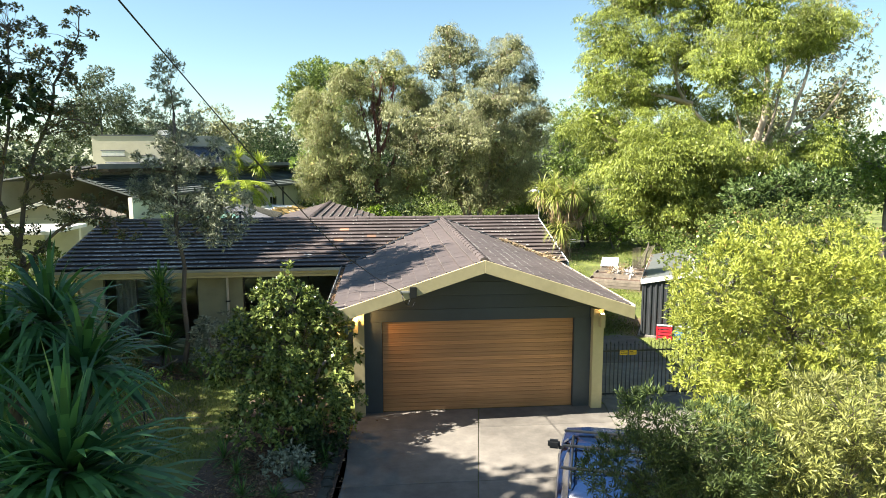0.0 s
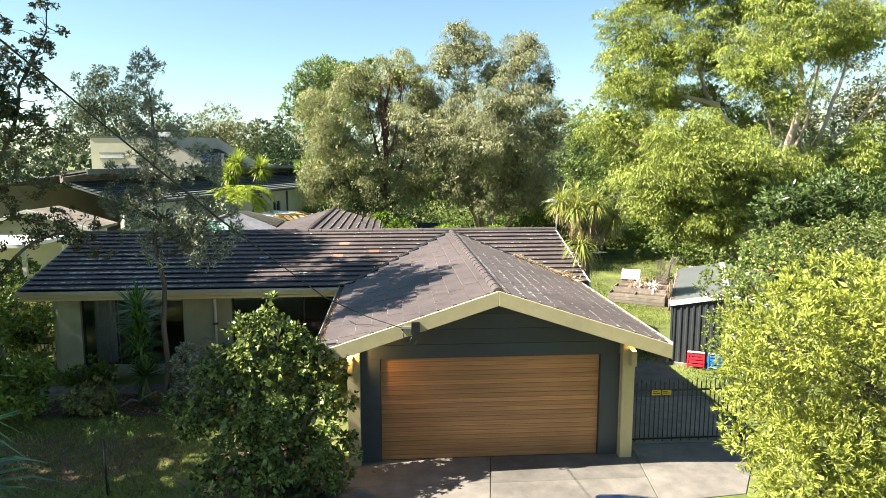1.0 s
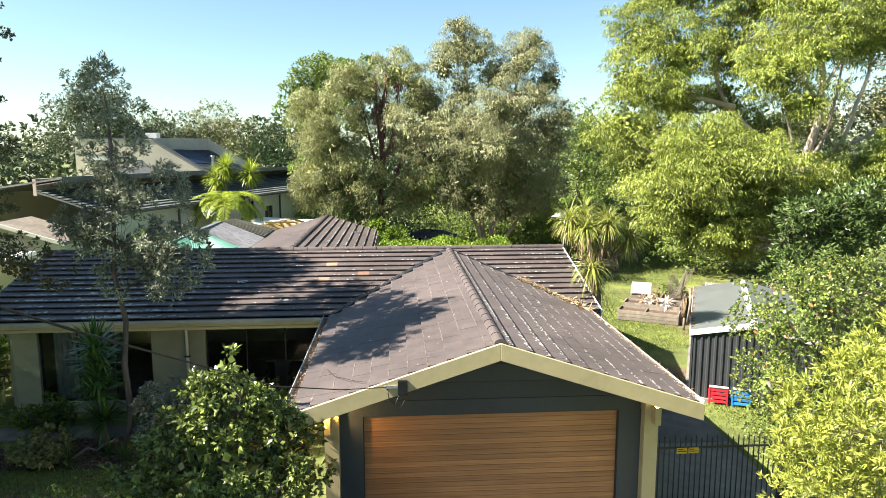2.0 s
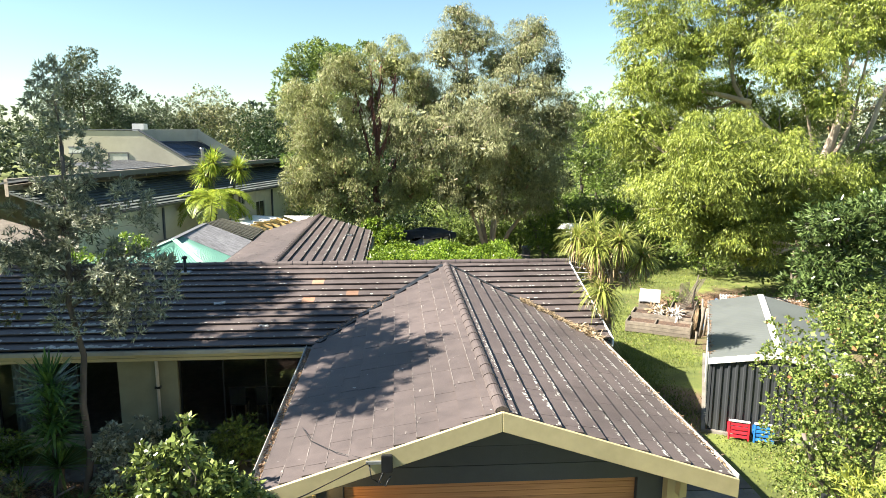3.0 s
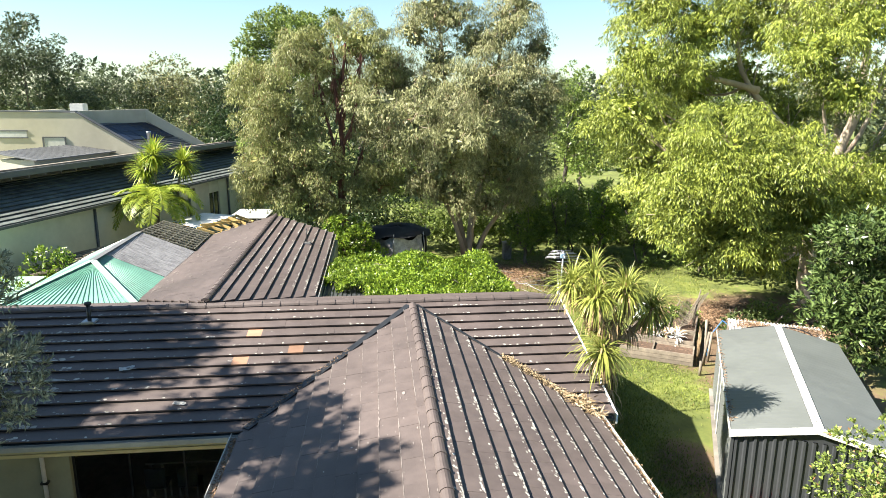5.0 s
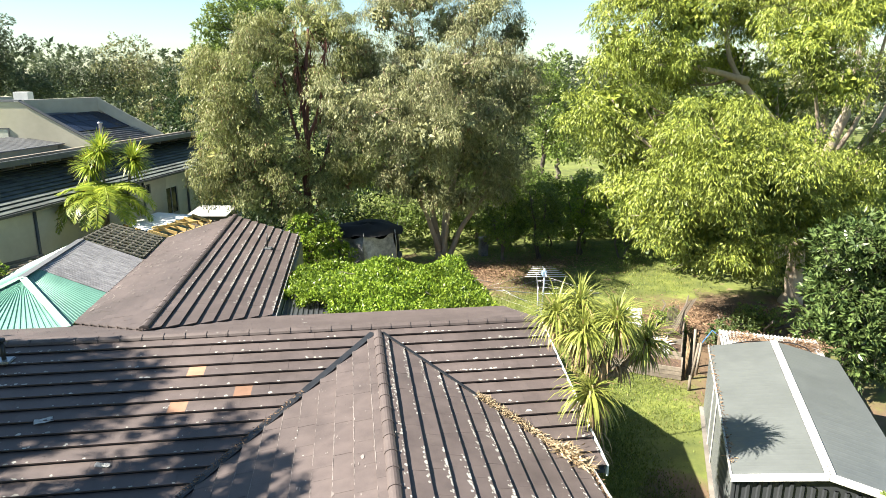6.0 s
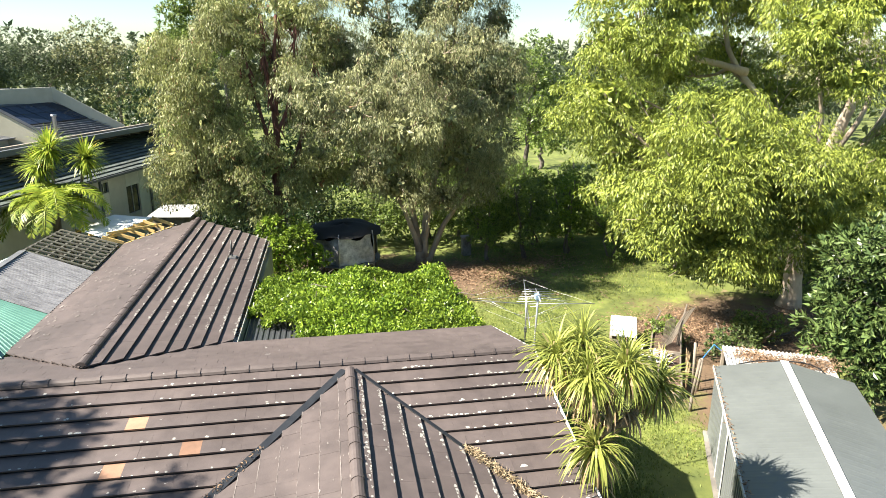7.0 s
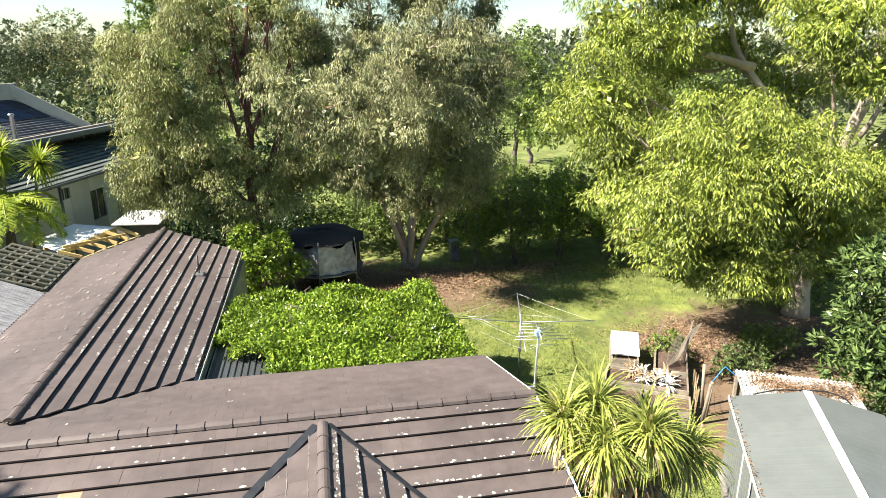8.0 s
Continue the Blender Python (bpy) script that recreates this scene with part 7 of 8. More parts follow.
litter("leaf_litter", "dry leaves strewn along the house bed", [(-8.5, 19.2, 0), (-5, 19.3, 0), (-2, 19.3, 0)], 4200, 0.4, 161, 0.1, 0.02)

# ---- toys by the shed ----
def slat_crate(name, label, at, turn, material, w=0.5):
    t = thing(name, label, "toy", at, turn, "plastic toys by the shed")
    for x in (0.0, w - 0.05):
        part("post", box(x, x + 0.05, -0.02, 0.03, 0, 0.5, 0.012), material, t)
        part("post", box(x, x + 0.05, 0.3, 0.35, 0, 0.36, 0.012), material, t)
    for k in range(4):
        part("slat", box(0.05, w - 0.05, -0.01, 0.02, 0.06 + k * 0.11, 0.14 + k * 0.11, 0.01), material, t)
    part("seat", box(0, w, 0.02, 0.35, 0.2, 0.24, 0.012), material, t)
    part("top_rail", box(0, w, -0.03, 0.04, 0.5, 0.55, 0.015), WHITE, t)
    return t


slat_crate("toy_bench", "red plastic slatted toy bench on the grass", (9.5, 21.15, 0), -24, RED_PLASTIC, 0.52)
slat_crate("toy_bench", "blue plastic slatted toy bench on the grass", (10.05, 20.9, 0), -24, BLUE_PLASTIC, 0.5)

# ---- planters and cold frame ----
def planter(label, at, turn, w, d, h, tiers=3):
    t = thing("planter_box", label, "planter box", at, turn, "timber planter boxes")
    bh_ = h / tiers
    for k in range(tiers):
        for a in ((0, w, 0, 0.05), (0, w, d - 0.05, d), (0, 0.05, 0.052, d - 0.052), (w - 0.05, w, 0.052, d - 0.052)):
            part("sleeper", box(a[0], a[1], a[2], a[3], k * bh_ + 0.003, (k + 1) * bh_ - 0.003, 0.008), OLD_WOOD, t)
    part("soil", box(0.05, w - 0.05, 0.05, d - 0.05, 0.02, h - 0.09), MULCH, t)
    return t


PT = -29.0
p1 = planter("weathered sleeper planter box with bare soil", (10.1, 30.75, 0), PT, 2.5, 0.95, 0.44)
part("divider", box(1.1, 1.15, 0.05, 0.9, 0.1, 0.42), OLD_WOOD, p1)
planter("weathered sleeper planter box with dying plants", tuple((p1.matrix_world @ Vector((0.05, 1.0, 0)))), PT, 2.4, 1.0, 0.56, 4)
rng = np.random.default_rng(170)
dead = thing("dead_plants", "pale dried plants drooping over the planter", "plant", tuple(p1.matrix_world @ Vector((1.2, 1.5, 0.5))), PT)
for k in range(9):
    q = strap_head((rng.uniform(-1, 1), rng.uniform(-0.35, 0.35), 0.05), 26, 0.42, 0.06, rng, 0.7, 0.5)
    ob = new("dry_leaves", quads_mesh("dry_leaves", q, WHITE if k % 2 else STRAW))
    ob.parent = dead
p3 = planter("tall timber planter used as a cold frame", tuple(p1.matrix_world @ Vector((0.15, 2.35, 0))), PT + 6, 0.85, 1.9, 0.62, 4)
lid = thing("frame_lid", "white-framed cold frame lid propped on a planter", "cold frame", tuple(p1.matrix_world @ Vector((0.12, 2.6, 0.64))), PT + 6)
part("lid_panel", box(0, 0.88, 0.0, 1.2, 0.0, 0.02, 0.004, Matrix.Rotation(radians(14), 4, "X")), WHITE, lid)
part("lid_frame", join(*[box(a, b, c, d, 0.02, 0.05, 0.004, Matrix.Rotation(radians(14), 4, "X")) for a, b, c, d in ((0, 0.05, 0, 1.2), (0.83, 0.88, 0, 1.2), (0.05, 0.83, 0, 0.05), (0.05, 0.83, 1.15, 1.2))]), WHITE, lid)
part("spacer", join(box(0, 0.88, 1.1, 1.16, 0.0, 0.28)), WHITE, lid)
part("pane", box(0.22, 0.5, 0.3, 0.75, 0.024, 0.03, 0.0, Matrix.Rotation(radians(14), 4, "X")), PALE_BLUE, lid, "patch of blue seen through the lid")
p4_ = planter("narrow timber planter with a leaning trellis", tuple(p1.matrix_world @ Vector((1.45, 2.1, 0))), PT, 1.0, 2.1, 0.6, 4)
trel = thing("trellis", "weathered diamond trellis leaning over the planter", "trellis", tuple(p1.matrix_world @ Vector((1.95, 2.7, 0.5))), PT + 62)
trm = Matrix.Rotation(radians(18), 4, "X")
for k in range(9):
    a = -0.6 + k * 0.15
    part("lath", box(-0.012, 0.012, -0.006, 0.006, -0.2, 1.5, 0.0, trm @ Matrix.Translation((a * 0.55, 0, 0)) @ Matrix.Rotation(radians(24), 4, "Y")), OLD_WOOD, trel)
    part("lath", box(-0.012, 0.012, 0.006, 0.018, -0.2, 1.5, 0.0, trm @ Matrix.Translation((a * 0.55, 0, 0)) @ Matrix.Rotation(radians(-24), 4, "Y")), OLD_WOOD, trel)
stk = thing("timber_stake", "split timber stake standing in the planter", "stake", tuple(p1.matrix_world @ Vector((2.3, 2.9, 0))), PT)
tubes("pole", [[((0, 0, 0), 0.05), ((0.05, 0, 1.2), 0.045), ((0.18, 0.05, 2.0), 0.02)]], OLD_WOOD, stk, 6)
for k, (dx, dy_, h, lean_) in enumerate(((2.8, 0.3, 1.25, 0.12), (2.95, 0.75, 1.1, 0.05), (2.85, 1.3, 1.35, -0.06), (2.75, -0.6, 0.5, 0.0))):
    t = thing("fence_post", "old grey timber post beside the shed", "post", tuple(p1.matrix_world @ Vector((dx, dy_, 0))), PT, "old timber posts")
    tubes("pole", [[((0, 0, -0.05), 0.05), ((lean_, 0, h), 0.045)]], OLD_WOOD, t, 7)
hose = thing("garden_hose", "blue-black garden hose looped over the posts", "hose", tuple(p1.matrix_world @ Vector((2.9, 0.8, 0))), PT)
tubes("hose_pipe", [[((0, 0, 0.2), 0.015), ((0.1, 0.1, 1.0), 0.015), ((0.4, 0.2, 1.5), 0.015), ((0.8, 0.2, 1.2), 0.015), ((0.9, 0.1, 0.3), 0.015)]], BLUE_PLASTIC, hose, 6)
mesh_f = thing("wire_fence", "rusty wire mesh standing beside the planters", "fence", tuple(p1.matrix_world @ Vector((2.62, 0.2, 0))), PT + 90)
for k in range(14):
    tubes("wire", [[((k * 0.12, 0.04 * math.sin(k), 0), 0.006), ((k * 0.12, 0.06 * math.cos(k), 0.95), 0.006)]], STRAW, mesh_f, 4)
for k in range(5):
    tubes("wire", [[((0, 0, 0.15 + k * 0.19), 0.005), ((0.8, 0.04, 0.15 + k * 0.19), 0.005), ((1.6, 0, 0.15 + k * 0.19), 0.005)]], STRAW, mesh_f, 4)

hoop = thing("pipe_hoop", "black plastic pipe arched low over the lean-to roof", "pipe")
tubes("pipe", [smooth_path([(12.25, 27.75, 0.0), (12.35, 27.7, 1.8), (13.5, 27.4, 2.2), (14.7, 26.9, 1.95), (15.0, 26.8, 0.0)], 0.018, 0.018, np.random.default_rng(177), 6, 0.004)], BLACK_METAL, hoop, 6)

# ---- clothes line ----
line = thing("clothes_line", "rotary clothes line with silver arms on a post", "clothes line", (8.43, 33.1, 0), -14)
tubes("post", [[((0, 0, -0.1), 0.03), ((0, 0, 2.2), 0.025)]], GALV, line, 10)
part("crank_box", box(-0.05, 0.05, -0.06, 0.06, 0.95, 1.1, 0.01), GALV, line)
arms = []
for k in range(4):
    a = math.pi / 2 * k
    e = Vector((2.25 * math.cos(a), 2.25 * math.sin(a), 2.05))
    arms.append(e)
    tubes("arm", [[((0, 0, 1.95), 0.016), (e, 0.014)]], GALV, line, 7)
    tubes("stay", [[((0, 0, 1.4), 0.01), (e * 0.55 + Vector((0, 0, 0.9)), 0.01)]], GALV, line, 6)
    tubes("stay_wire", [[((0, 0, 2.2), 0.005), (e, 0.005)]], GALV, line, 4)
for f in (0.62, 0.98):
    for k in range(4):
        a, b = arms[k], arms[(k + 1) % 4]
        z = Vector((0, 0, 1.95)) * (1 - f)
        tubes("line_cord", [[(a * f + z, 0.003), ((a + b) * 0.5 * f + z - Vector((0, 0, 0.03)), 0.003), (b * f + z, 0.003)]], WHITE, line, 4)

# ---- trampoline ----
tr = thing("trampoline", "old round trampoline with sagging black net enclosure", "trampoline", (2.6, 43.4, 0), 10)
tr.scale = (0.95, 0.95, 0.88)
TRR = 1.75


def ring(r, z, n=32, rad=0.03):
    return [((r * math.cos(2 * math.pi * k / n), r * math.sin(2 * math.pi * k / n), z), rad) for k in range(n + 1)]


tubes("rim", [ring(TRR, 0.85)], GALV, tr, 8)
bm = bmesh.new()
bmesh.ops.create_circle(bm, cap_ends=True, segments=32, radius=TRR - 0.18)
bmesh.ops.translate(bm, vec=(0, 0, 0.82), verts=bm.verts)
part("mat", bm, NET, tr, "black jumping mat")
bm = bmesh.new()
ra, rb = [], []
for k in range(32):
    a = 2 * math.pi * k / 32
    ra.append(bm.verts.new(((TRR + 0.05) * math.cos(a), (TRR + 0.05) * math.sin(a), 0.88)))
    rb.append(bm.verts.new(((TRR - 0.25) * math.cos(a), (TRR - 0.25) * math.sin(a), 0.87)))
for k in range(32):
    bm.faces.new((ra[k], ra[(k + 1) % 32], rb[(k + 1) % 32], rb[k]))
part("pad", bm, GREY_SHEET, tr, "faded grey edge pad")
NP = 6
for k in range(NP):
    a = 2 * math.pi * k / NP + 0.2
    c, s = math.cos(a), math.sin(a)
    tubes("pole", [[((1.8 * c, 1.8 * s, 0), 0.028), ((1.8 * c, 1.8 * s, 1.9), 0.026), ((1.72 * c, 1.72 * s, 2.6), 0.024)]], GALV, tr, 8)
    tubes("leg", [[((1.7 * c, 1.7 * s, 0.82), 0.024), ((1.75 * math.cos(a + 0.35), 1.75 * math.sin(a + 0.35), 0.02), 0.024)]], GALV, tr, 7)
    a2 = 2 * math.pi * (k + 1) / NP + 0.2
    bm = bmesh.new()
    nu, nv = 10, 8
    g = []
    for i in range(nu + 1):
        f = i / nu
        row = []
        for j in range(nv + 1):
            h = j / nv
            x = 1.72 * (c * (1 - f) + math.cos(a2) * f)
            y = 1.72 * (s * (1 - f) + math.sin(a2) * f)
            sag = 0.28 * math.sin(math.pi * f) * h * (0.6 + 0.4 * math.sin(7 * f + k))
            z = 0.9 + 1.55 * h - sag
            w = 0.06 * math.sin(9 * f + 5 * h + k)
            row.append(bm.verts.new((x * (1 + w), y * (1 + w), z)))
        g.append(row)
    for i in range(nu):
        for j in range(nv):
            bm.faces.new((g[i][j], g[i + 1][j], g[i + 1][j + 1], g[i][j + 1]))
    part("net_panel", bm, (TORN_NET if k in (3, 4) else NET), tr, "torn dark net panel", smooth=True)
bm = bmesh.new()
vs_ = []
for i in range(7):
    row = []
    for k in range(24):
        a = 2 * math.pi * k / 24
        r = 1.85 * i / 6
        z = 2.75 - 0.25 * (i / 6) ** 2 + 0.07 * math.sin(3 * a + i) - (0.18 * abs(math.sin(3 * a)) if i == 6 else 0)
        row.append(bm.verts.new((r * math.cos(a), r * math.sin(a), z)))
    vs_.append(row)
for i in range(6):
    for k in range(24):
        bm.faces.new((vs_[i][k], vs_[i][(k + 1) % 24], vs_[i + 1][(k + 1) % 24], vs_[i + 1][k]))
part("canopy", bm, NET, tr, "sagging black canopy", smooth=True)

post = thing("stone_post", "weathered pale post box standing at the lawn's end", "post", (8.9, 45.4, 0), 10)
part("post_body", box(-0.22, 0.22, -0.2, 0.2, 0, 0.95, 0.03), GREY_SHEET, post)
part("post_cap", box(-0.26, 0.26, -0.24, 0.24, 0.95, 1.02, 0.02), GREY_SHEET, post)

# ---- creeper over the patio roof ----
patio = thing("patio_roof", "patio roof of dark corrugated sheet on timber posts", "patio roof", (0, 0, 0))
bm = corrugated(6.3, 5.0, 0.15, 0.03, 0, 0.5)
bmesh.ops.translate(bm, vec=(-0.35, 29.2, 2.72), verts=bm.verts)
part("roof_sheet", bm, STEEL_DARK, patio, "dark corrugated roof sheet")
for x, y in ((-0.1, 34.0), (2.9, 34.0), (5.8, 34.0), (5.8, 31.0)):
    part("post", box(x - 0.05, x + 0.05, y - 0.05, y + 0.05, 0, 2.68, 0.006), OLD_WOOD, patio)
part("beam", box(-0.35, 5.95, 33.95, 34.05, 2.55, 2.7, 0.006), OLD_WOOD, patio)
part("beam", box(5.75, 5.87, 29.3, 33.95, 2.55, 2.7, 0.006), OLD_WOOD, patio)


def creeper():
    rng = np.random.default_rng(180)
    t = thing("creeper", "dense bright green creeper spread over the patio roof", "creeper")
    n = 6400
    x, y = rng.uniform(-0.35, 6.2, n * 3), rng.uniform(29.25, 34.4, n * 3)
    keep = ~((x < 1.1) & (y < 30.4 - 0.5 * x)) & ~((x < 0.15) & (y < 31.2)) & (x + 0.3 * (y - 31) < 6.5)
    x, y = x[keep][:n], y[keep][:n]
    hz = np.array([noise.noise((a * 0.9, b * 0.9, 1.7)) for a, b in zip(x, y)])
    z = 2.8 + np.clip(0.13 + hz * 0.6, 0.0, 0.5)
    edge = np.minimum.reduce([x + 0.45, 6.3 - x, 34.5 - y])
    z = z - np.clip(0.5 - edge, 0, 0.5) * 0.9
    k = np.repeat(np.arange(len(x)), 9)
    p = np.stack([x, y, z], axis=1)[k] + rng.normal(size=(len(k), 3)) * [0.06, 0.06, 0.06]
    d = unit(rng.normal(size=(len(k), 3)) + [0, 0, 0.45])
    ob = new("foliage", quads_mesh("foliage", leaf_quads(p, d, 0.12, 0.052, rng), L_LIME))
    ob.parent = t
    pa = []
    for j in range(26):
        a = rng.uniform(0, 6.28)
        x0, y0_ = rng.uniform(0.8, 5.6), rng.uniform(30.5, 33.8)
        pa.append(limb_path((x0, y0_, 2.8), (x0 + math.cos(a), y0_ + math.sin(a), 3.0), 0.02, 0.01, rng, 4, 0.05))
    pa.append(limb_path((5.95, 33.9, 0), (5.9, 33.8, 2.8), 0.04, 0.03, rng, 4, 0))
    for p_ in pa:
        tubes("stem", [p_], BARK_GREY, t, 5)


creeper()

# ---- pavilion and pergola beside the wing ----
pav = thing("pavilion", "hipped pavilion roof of green corrugated steel with mint capping", "pavilion")
PX, PZ, PE = -7.45, 3.92, 3.08
PL, PR_, PF, PB = -9.45, -5.6, 28.55, 35.2
PA = 30.5


def roof_strip(p0, p1, q1, q0, ribs, depth, material, name, label):
    """A ribbed sheet between the eave p0-p1 and the top q0-q1."""
    p0, p1, q0, q1 = Vector(p0), Vector(p1), Vector(q0), Vector(q1)
    nrm = (p1 - p0).cross(q0 - p0).normalized()
    if nrm.z < 0:
        nrm = -nrm
    bm = bmesh.new()
    lo, hi = [], []
    for k in range(ribs + 1):
        for j, (f, h) in enumerate(((0, 0), (0.3, 0), (0.42, 1), (0.72, 1), (0.84, 0))):
            t = min(1.0, (k + f) / ribs)
            if k == ribs and j:
                break
            o = nrm * depth * h
            lo.append(bm.verts.new(p0.lerp(p1, t) + o))
            hi.append(bm.verts.new(q0.lerp(q1, t) + o))
    for i in range(len(lo) - 1):
        bm.faces.new((lo[i], lo[i + 1], hi[i + 1], hi[i]))
    return part(name, bm, material, pav, label)


apexes = (PX, PA, PZ), (PX - 0.15, PB, PZ - 0.02)
roof_strip((PL, PF, PE), (PR_, PF, PE), (PX + 0.02, PA, PZ), (PX - 0.02, PA, PZ), 24, 0.025, GREEN_SHEET, "roof_sheet", "green corrugated front hip")
ym = 31.5
fm = (ym - PA) / (PB - PA)
mid = Vector(apexes[0]).lerp(Vector(apexes[1]), fm)
roof_strip((PR_, PF, PE), (PR_, ym, PE), tuple(mid), apexes[0], 20, 0.012, GREEN_SHEET, "roof_sheet", "green sheet")
roof_strip((PR_, ym, PE + 0.015), (PR_, PB, PE + 0.015), (apexes[1][0], apexes[1][1], apexes[1][2] + 0.015), tuple(mid + Vector((0, 0, 0.015))), 26, 0.03, GREY_SHEET, "roof_sheet", "weathered grey translucent sheet")
roof_strip((PL, PB, PE), (PL, PF, PE), apexes[0], apexes[1], 30, 0.02, GREEN_SHEET, "roof_sheet", "green sheet")
part("capping", beam((PL, PF, PE + 0.05), (PX, PA, PZ + 0.05), 0.2, 0.02), MINT, pav, "mint green hip capping")
part("capping", beam((PR_, PF, PE + 0.05), (PX, PA, PZ + 0.05), 0.2, 0.02), MINT, pav, "mint green hip capping")
part("capping", beam((PX, PA, PZ + 0.05), (apexes[1][0], PB, PZ), 0.22, 0.02), NB_ROOF, pav, "grey ridge capping")
for x, y in ((PL + 0.1, PF + 0.1), (PL + 0.1, PB - 0.1), (PL + 0.1, 32.3), (PR_ - 0.1, PB - 0.1)):
    part("post", box(x - 0.06, x + 0.06, y - 0.06, y + 0.06, 0, PE, 0.006), OLD_WOOD, pav)
side_roof = thing("side_awning", "pale mint flat awning roof beside the pavilion", "awning")
part("awning_sheet", box(-12.7, -10.1, 29.6, 33.0, 2.78, 2.82, 0.005), MINT, side_roof)
for x, y in ((-12.6, 29.7), (-12.6, 32.9), (-10.2, 32.9)):
    part("post", box(x - 0.04, x + 0.04, y - 0.04, y + 0.04, 0, 2.78), OLD_WOOD, side_roof)

perg = thing("pergola", "half-open timber pergola with lattice and pale new rafters", "pergola")
for x, y in ((-7.75, 38.4), (-7.8, 40.2), (-7.0, 42.2), (-5.4, 41.4), (-4.5, 41.0)):
    part("post", box(x - 0.05, x + 0.05, y - 0.05, y + 0.05, 0, 3.1, 0.006), OLD_WOOD, perg)
LA, LB_, LC, LD = Vector((-7.72, 35.35, 3.84)), Vector((-7.85, 38.9, 3.62)), Vector((-5.75, 38.3, 3.14)), Vector((-5.66, 35.3, 3.16))
for k in range(7):
    f = k / 6
    part("lath", beam(LA.lerp(LD, f), LB_.lerp(LC, f), 0.09, 0.04, 0.0), MOSSY, perg, "dark brown lattice batten")
for k in range(9):
    f = k / 8
    up_l = Vector((0, 0, 0.042))
    part("lath", beam(LA.lerp(LB_, f) + up_l, LD.lerp(LC, f) + up_l, 0.09, 0.04, 0.0), MOSSY, perg, "dark brown lattice batten")
WA, WB, WC, WD = Vector((-7.78, 40.1, 3.4)), Vector((-6.98, 42.3, 3.42)), Vector((-5.3, 41.6, 3.4)), Vector((-6.38, 38.7, 3.36))
WE, WF = Vector((-5.66, 38.75, 3.1)), Vector((-4.4, 41.2, 3.14))
drop_w = Vector((0, 0, -0.1))
for a, b in ((WA, WB), (WD, WC), (WA.lerp(WD, 0.5), WB.lerp(WC, 0.5)), (WE, WF)):
    part("bearer", beam(a + drop_w, b + drop_w, 0.07, 0.15), PINE, perg, "pale yellow pine bearer")
for k in range(6):
    f = k / 5
    part("rafter", beam(WD.lerp(WC, f), WE.lerp(WF, f), 0.06, 0.12), PINE, perg, "pale yellow pine rafter")
part("rafter", beam(WD + Vector((0.1, 0.2, 0.09)), WF + Vector((-0.4, -0.2, 0.1)), 0.05, 0.09), PINE, perg, "pale yellow pine brace")
part("roof_panel", polygon_sheet([WA, WB, WC, WD], 0.02), WHITE, perg, "white roof panel")
for k in range(8):
    y = 33.4 + k * 0.45
    part("old_rafter", beam((-11.0, y, 2.7), (-9.5, y, 3.04), 0.06, 0.1), OLD_WOOD, perg)
part("old_bearer", beam((-10.9, 33.3, 2.62), (-10.9, 36.5, 2.62), 0.07, 0.12), OLD_WOOD, perg)
for y in (33.4, 36.4):
    part("post", box(-10.96, -10.84, y - 0.06, y + 0.06, 0, 2.6, 0.006), OLD_WOOD, perg)
tool = thing("tool_shed", "small grey shed with a pale flat roof", "shed", (-6.2, 44.8, 0), -6)
part("walls", box(0, 1.75, 0, 1.9, 0, 2.7, 0.01), OLD_WOOD, tool)
part("roof_panel", box(-0.1, 1.9, -0.15, 2.1, 2.71, 2.77, 0.01, Matrix.Rotation(radians(2), 4, "X")), WHITE, tool)

# ---- neighbouring houses ----
nb = thing("neighbour_house", "long grey rendered house with skirt roof and deep eaves", "house")
A0, A1 = Vector((-5.51, 56.0, 0)), Vector((-12.25, 33.4, 0))
nd = (A1 - A0).normalized()
nin = Vector((nd.y, -nd.x, 0))       # into the building
if nin.x > 0:
    nin = -nin
LN = (A1 - A0).length


def nb_at(s, d, z):
    return A0 + nd * s + nin * d + Vector((0, 0, z))


def nb_box(s0, s1, d0, d1, z0, z1, bevel=0.01):
    m = Matrix((nd, nin, Vector((0, 0, 1)))).transposed().to_4x4()
    m.translation = A0
    bm = box(s0, s1, d0, d1, z0, z1, bevel, m)
    bmesh.ops.recalc_face_normals(bm, faces=bm.faces)
    return bm


NW = [(7.5, 8.6, 2.2, 3.6), (10.0, 10.6, 3.6, 4.1)]
cuts_s = [0.0] + [v for w in NW for v in w[:2]] + [LN]
for a, b in zip(cuts_s[::2], cuts_s[1::2]):
    part("wall", nb_box(a, b, 0.0, 0.25, 0, 4.4), NB_GREY, nb, "grey-green rendered wall")
for s0, s1, z0, z1 in NW:
    part("wall", nb_box(s0, s1, 0.0, 0.25, 0, z0), NB_GREY, nb)
    part("wall", nb_box(s0, s1, 0.0, 0.25, z1, 4.4), NB_GREY, nb)
    w = part("window", nb_box(s0, s1, 0.08, 0.12, z0, z1), SOLAR, nb, "dark window pane")
    part("window_frame", nb_box(s0 + (s1 - s0) * 0.48, s0 + (s1 - s0) * 0.54, 0.05, 0.14, z0, z1), GUTTER, w)
part("back_wall", nb_box(0, LN, 8.0, 8.25, 0, 5.2), NB_GREY, nb)
part("end_wall", nb_box(0, 0.25, 0.25, 8.0, 0, 5.0), NB_GREY, nb)
SK = 0.275
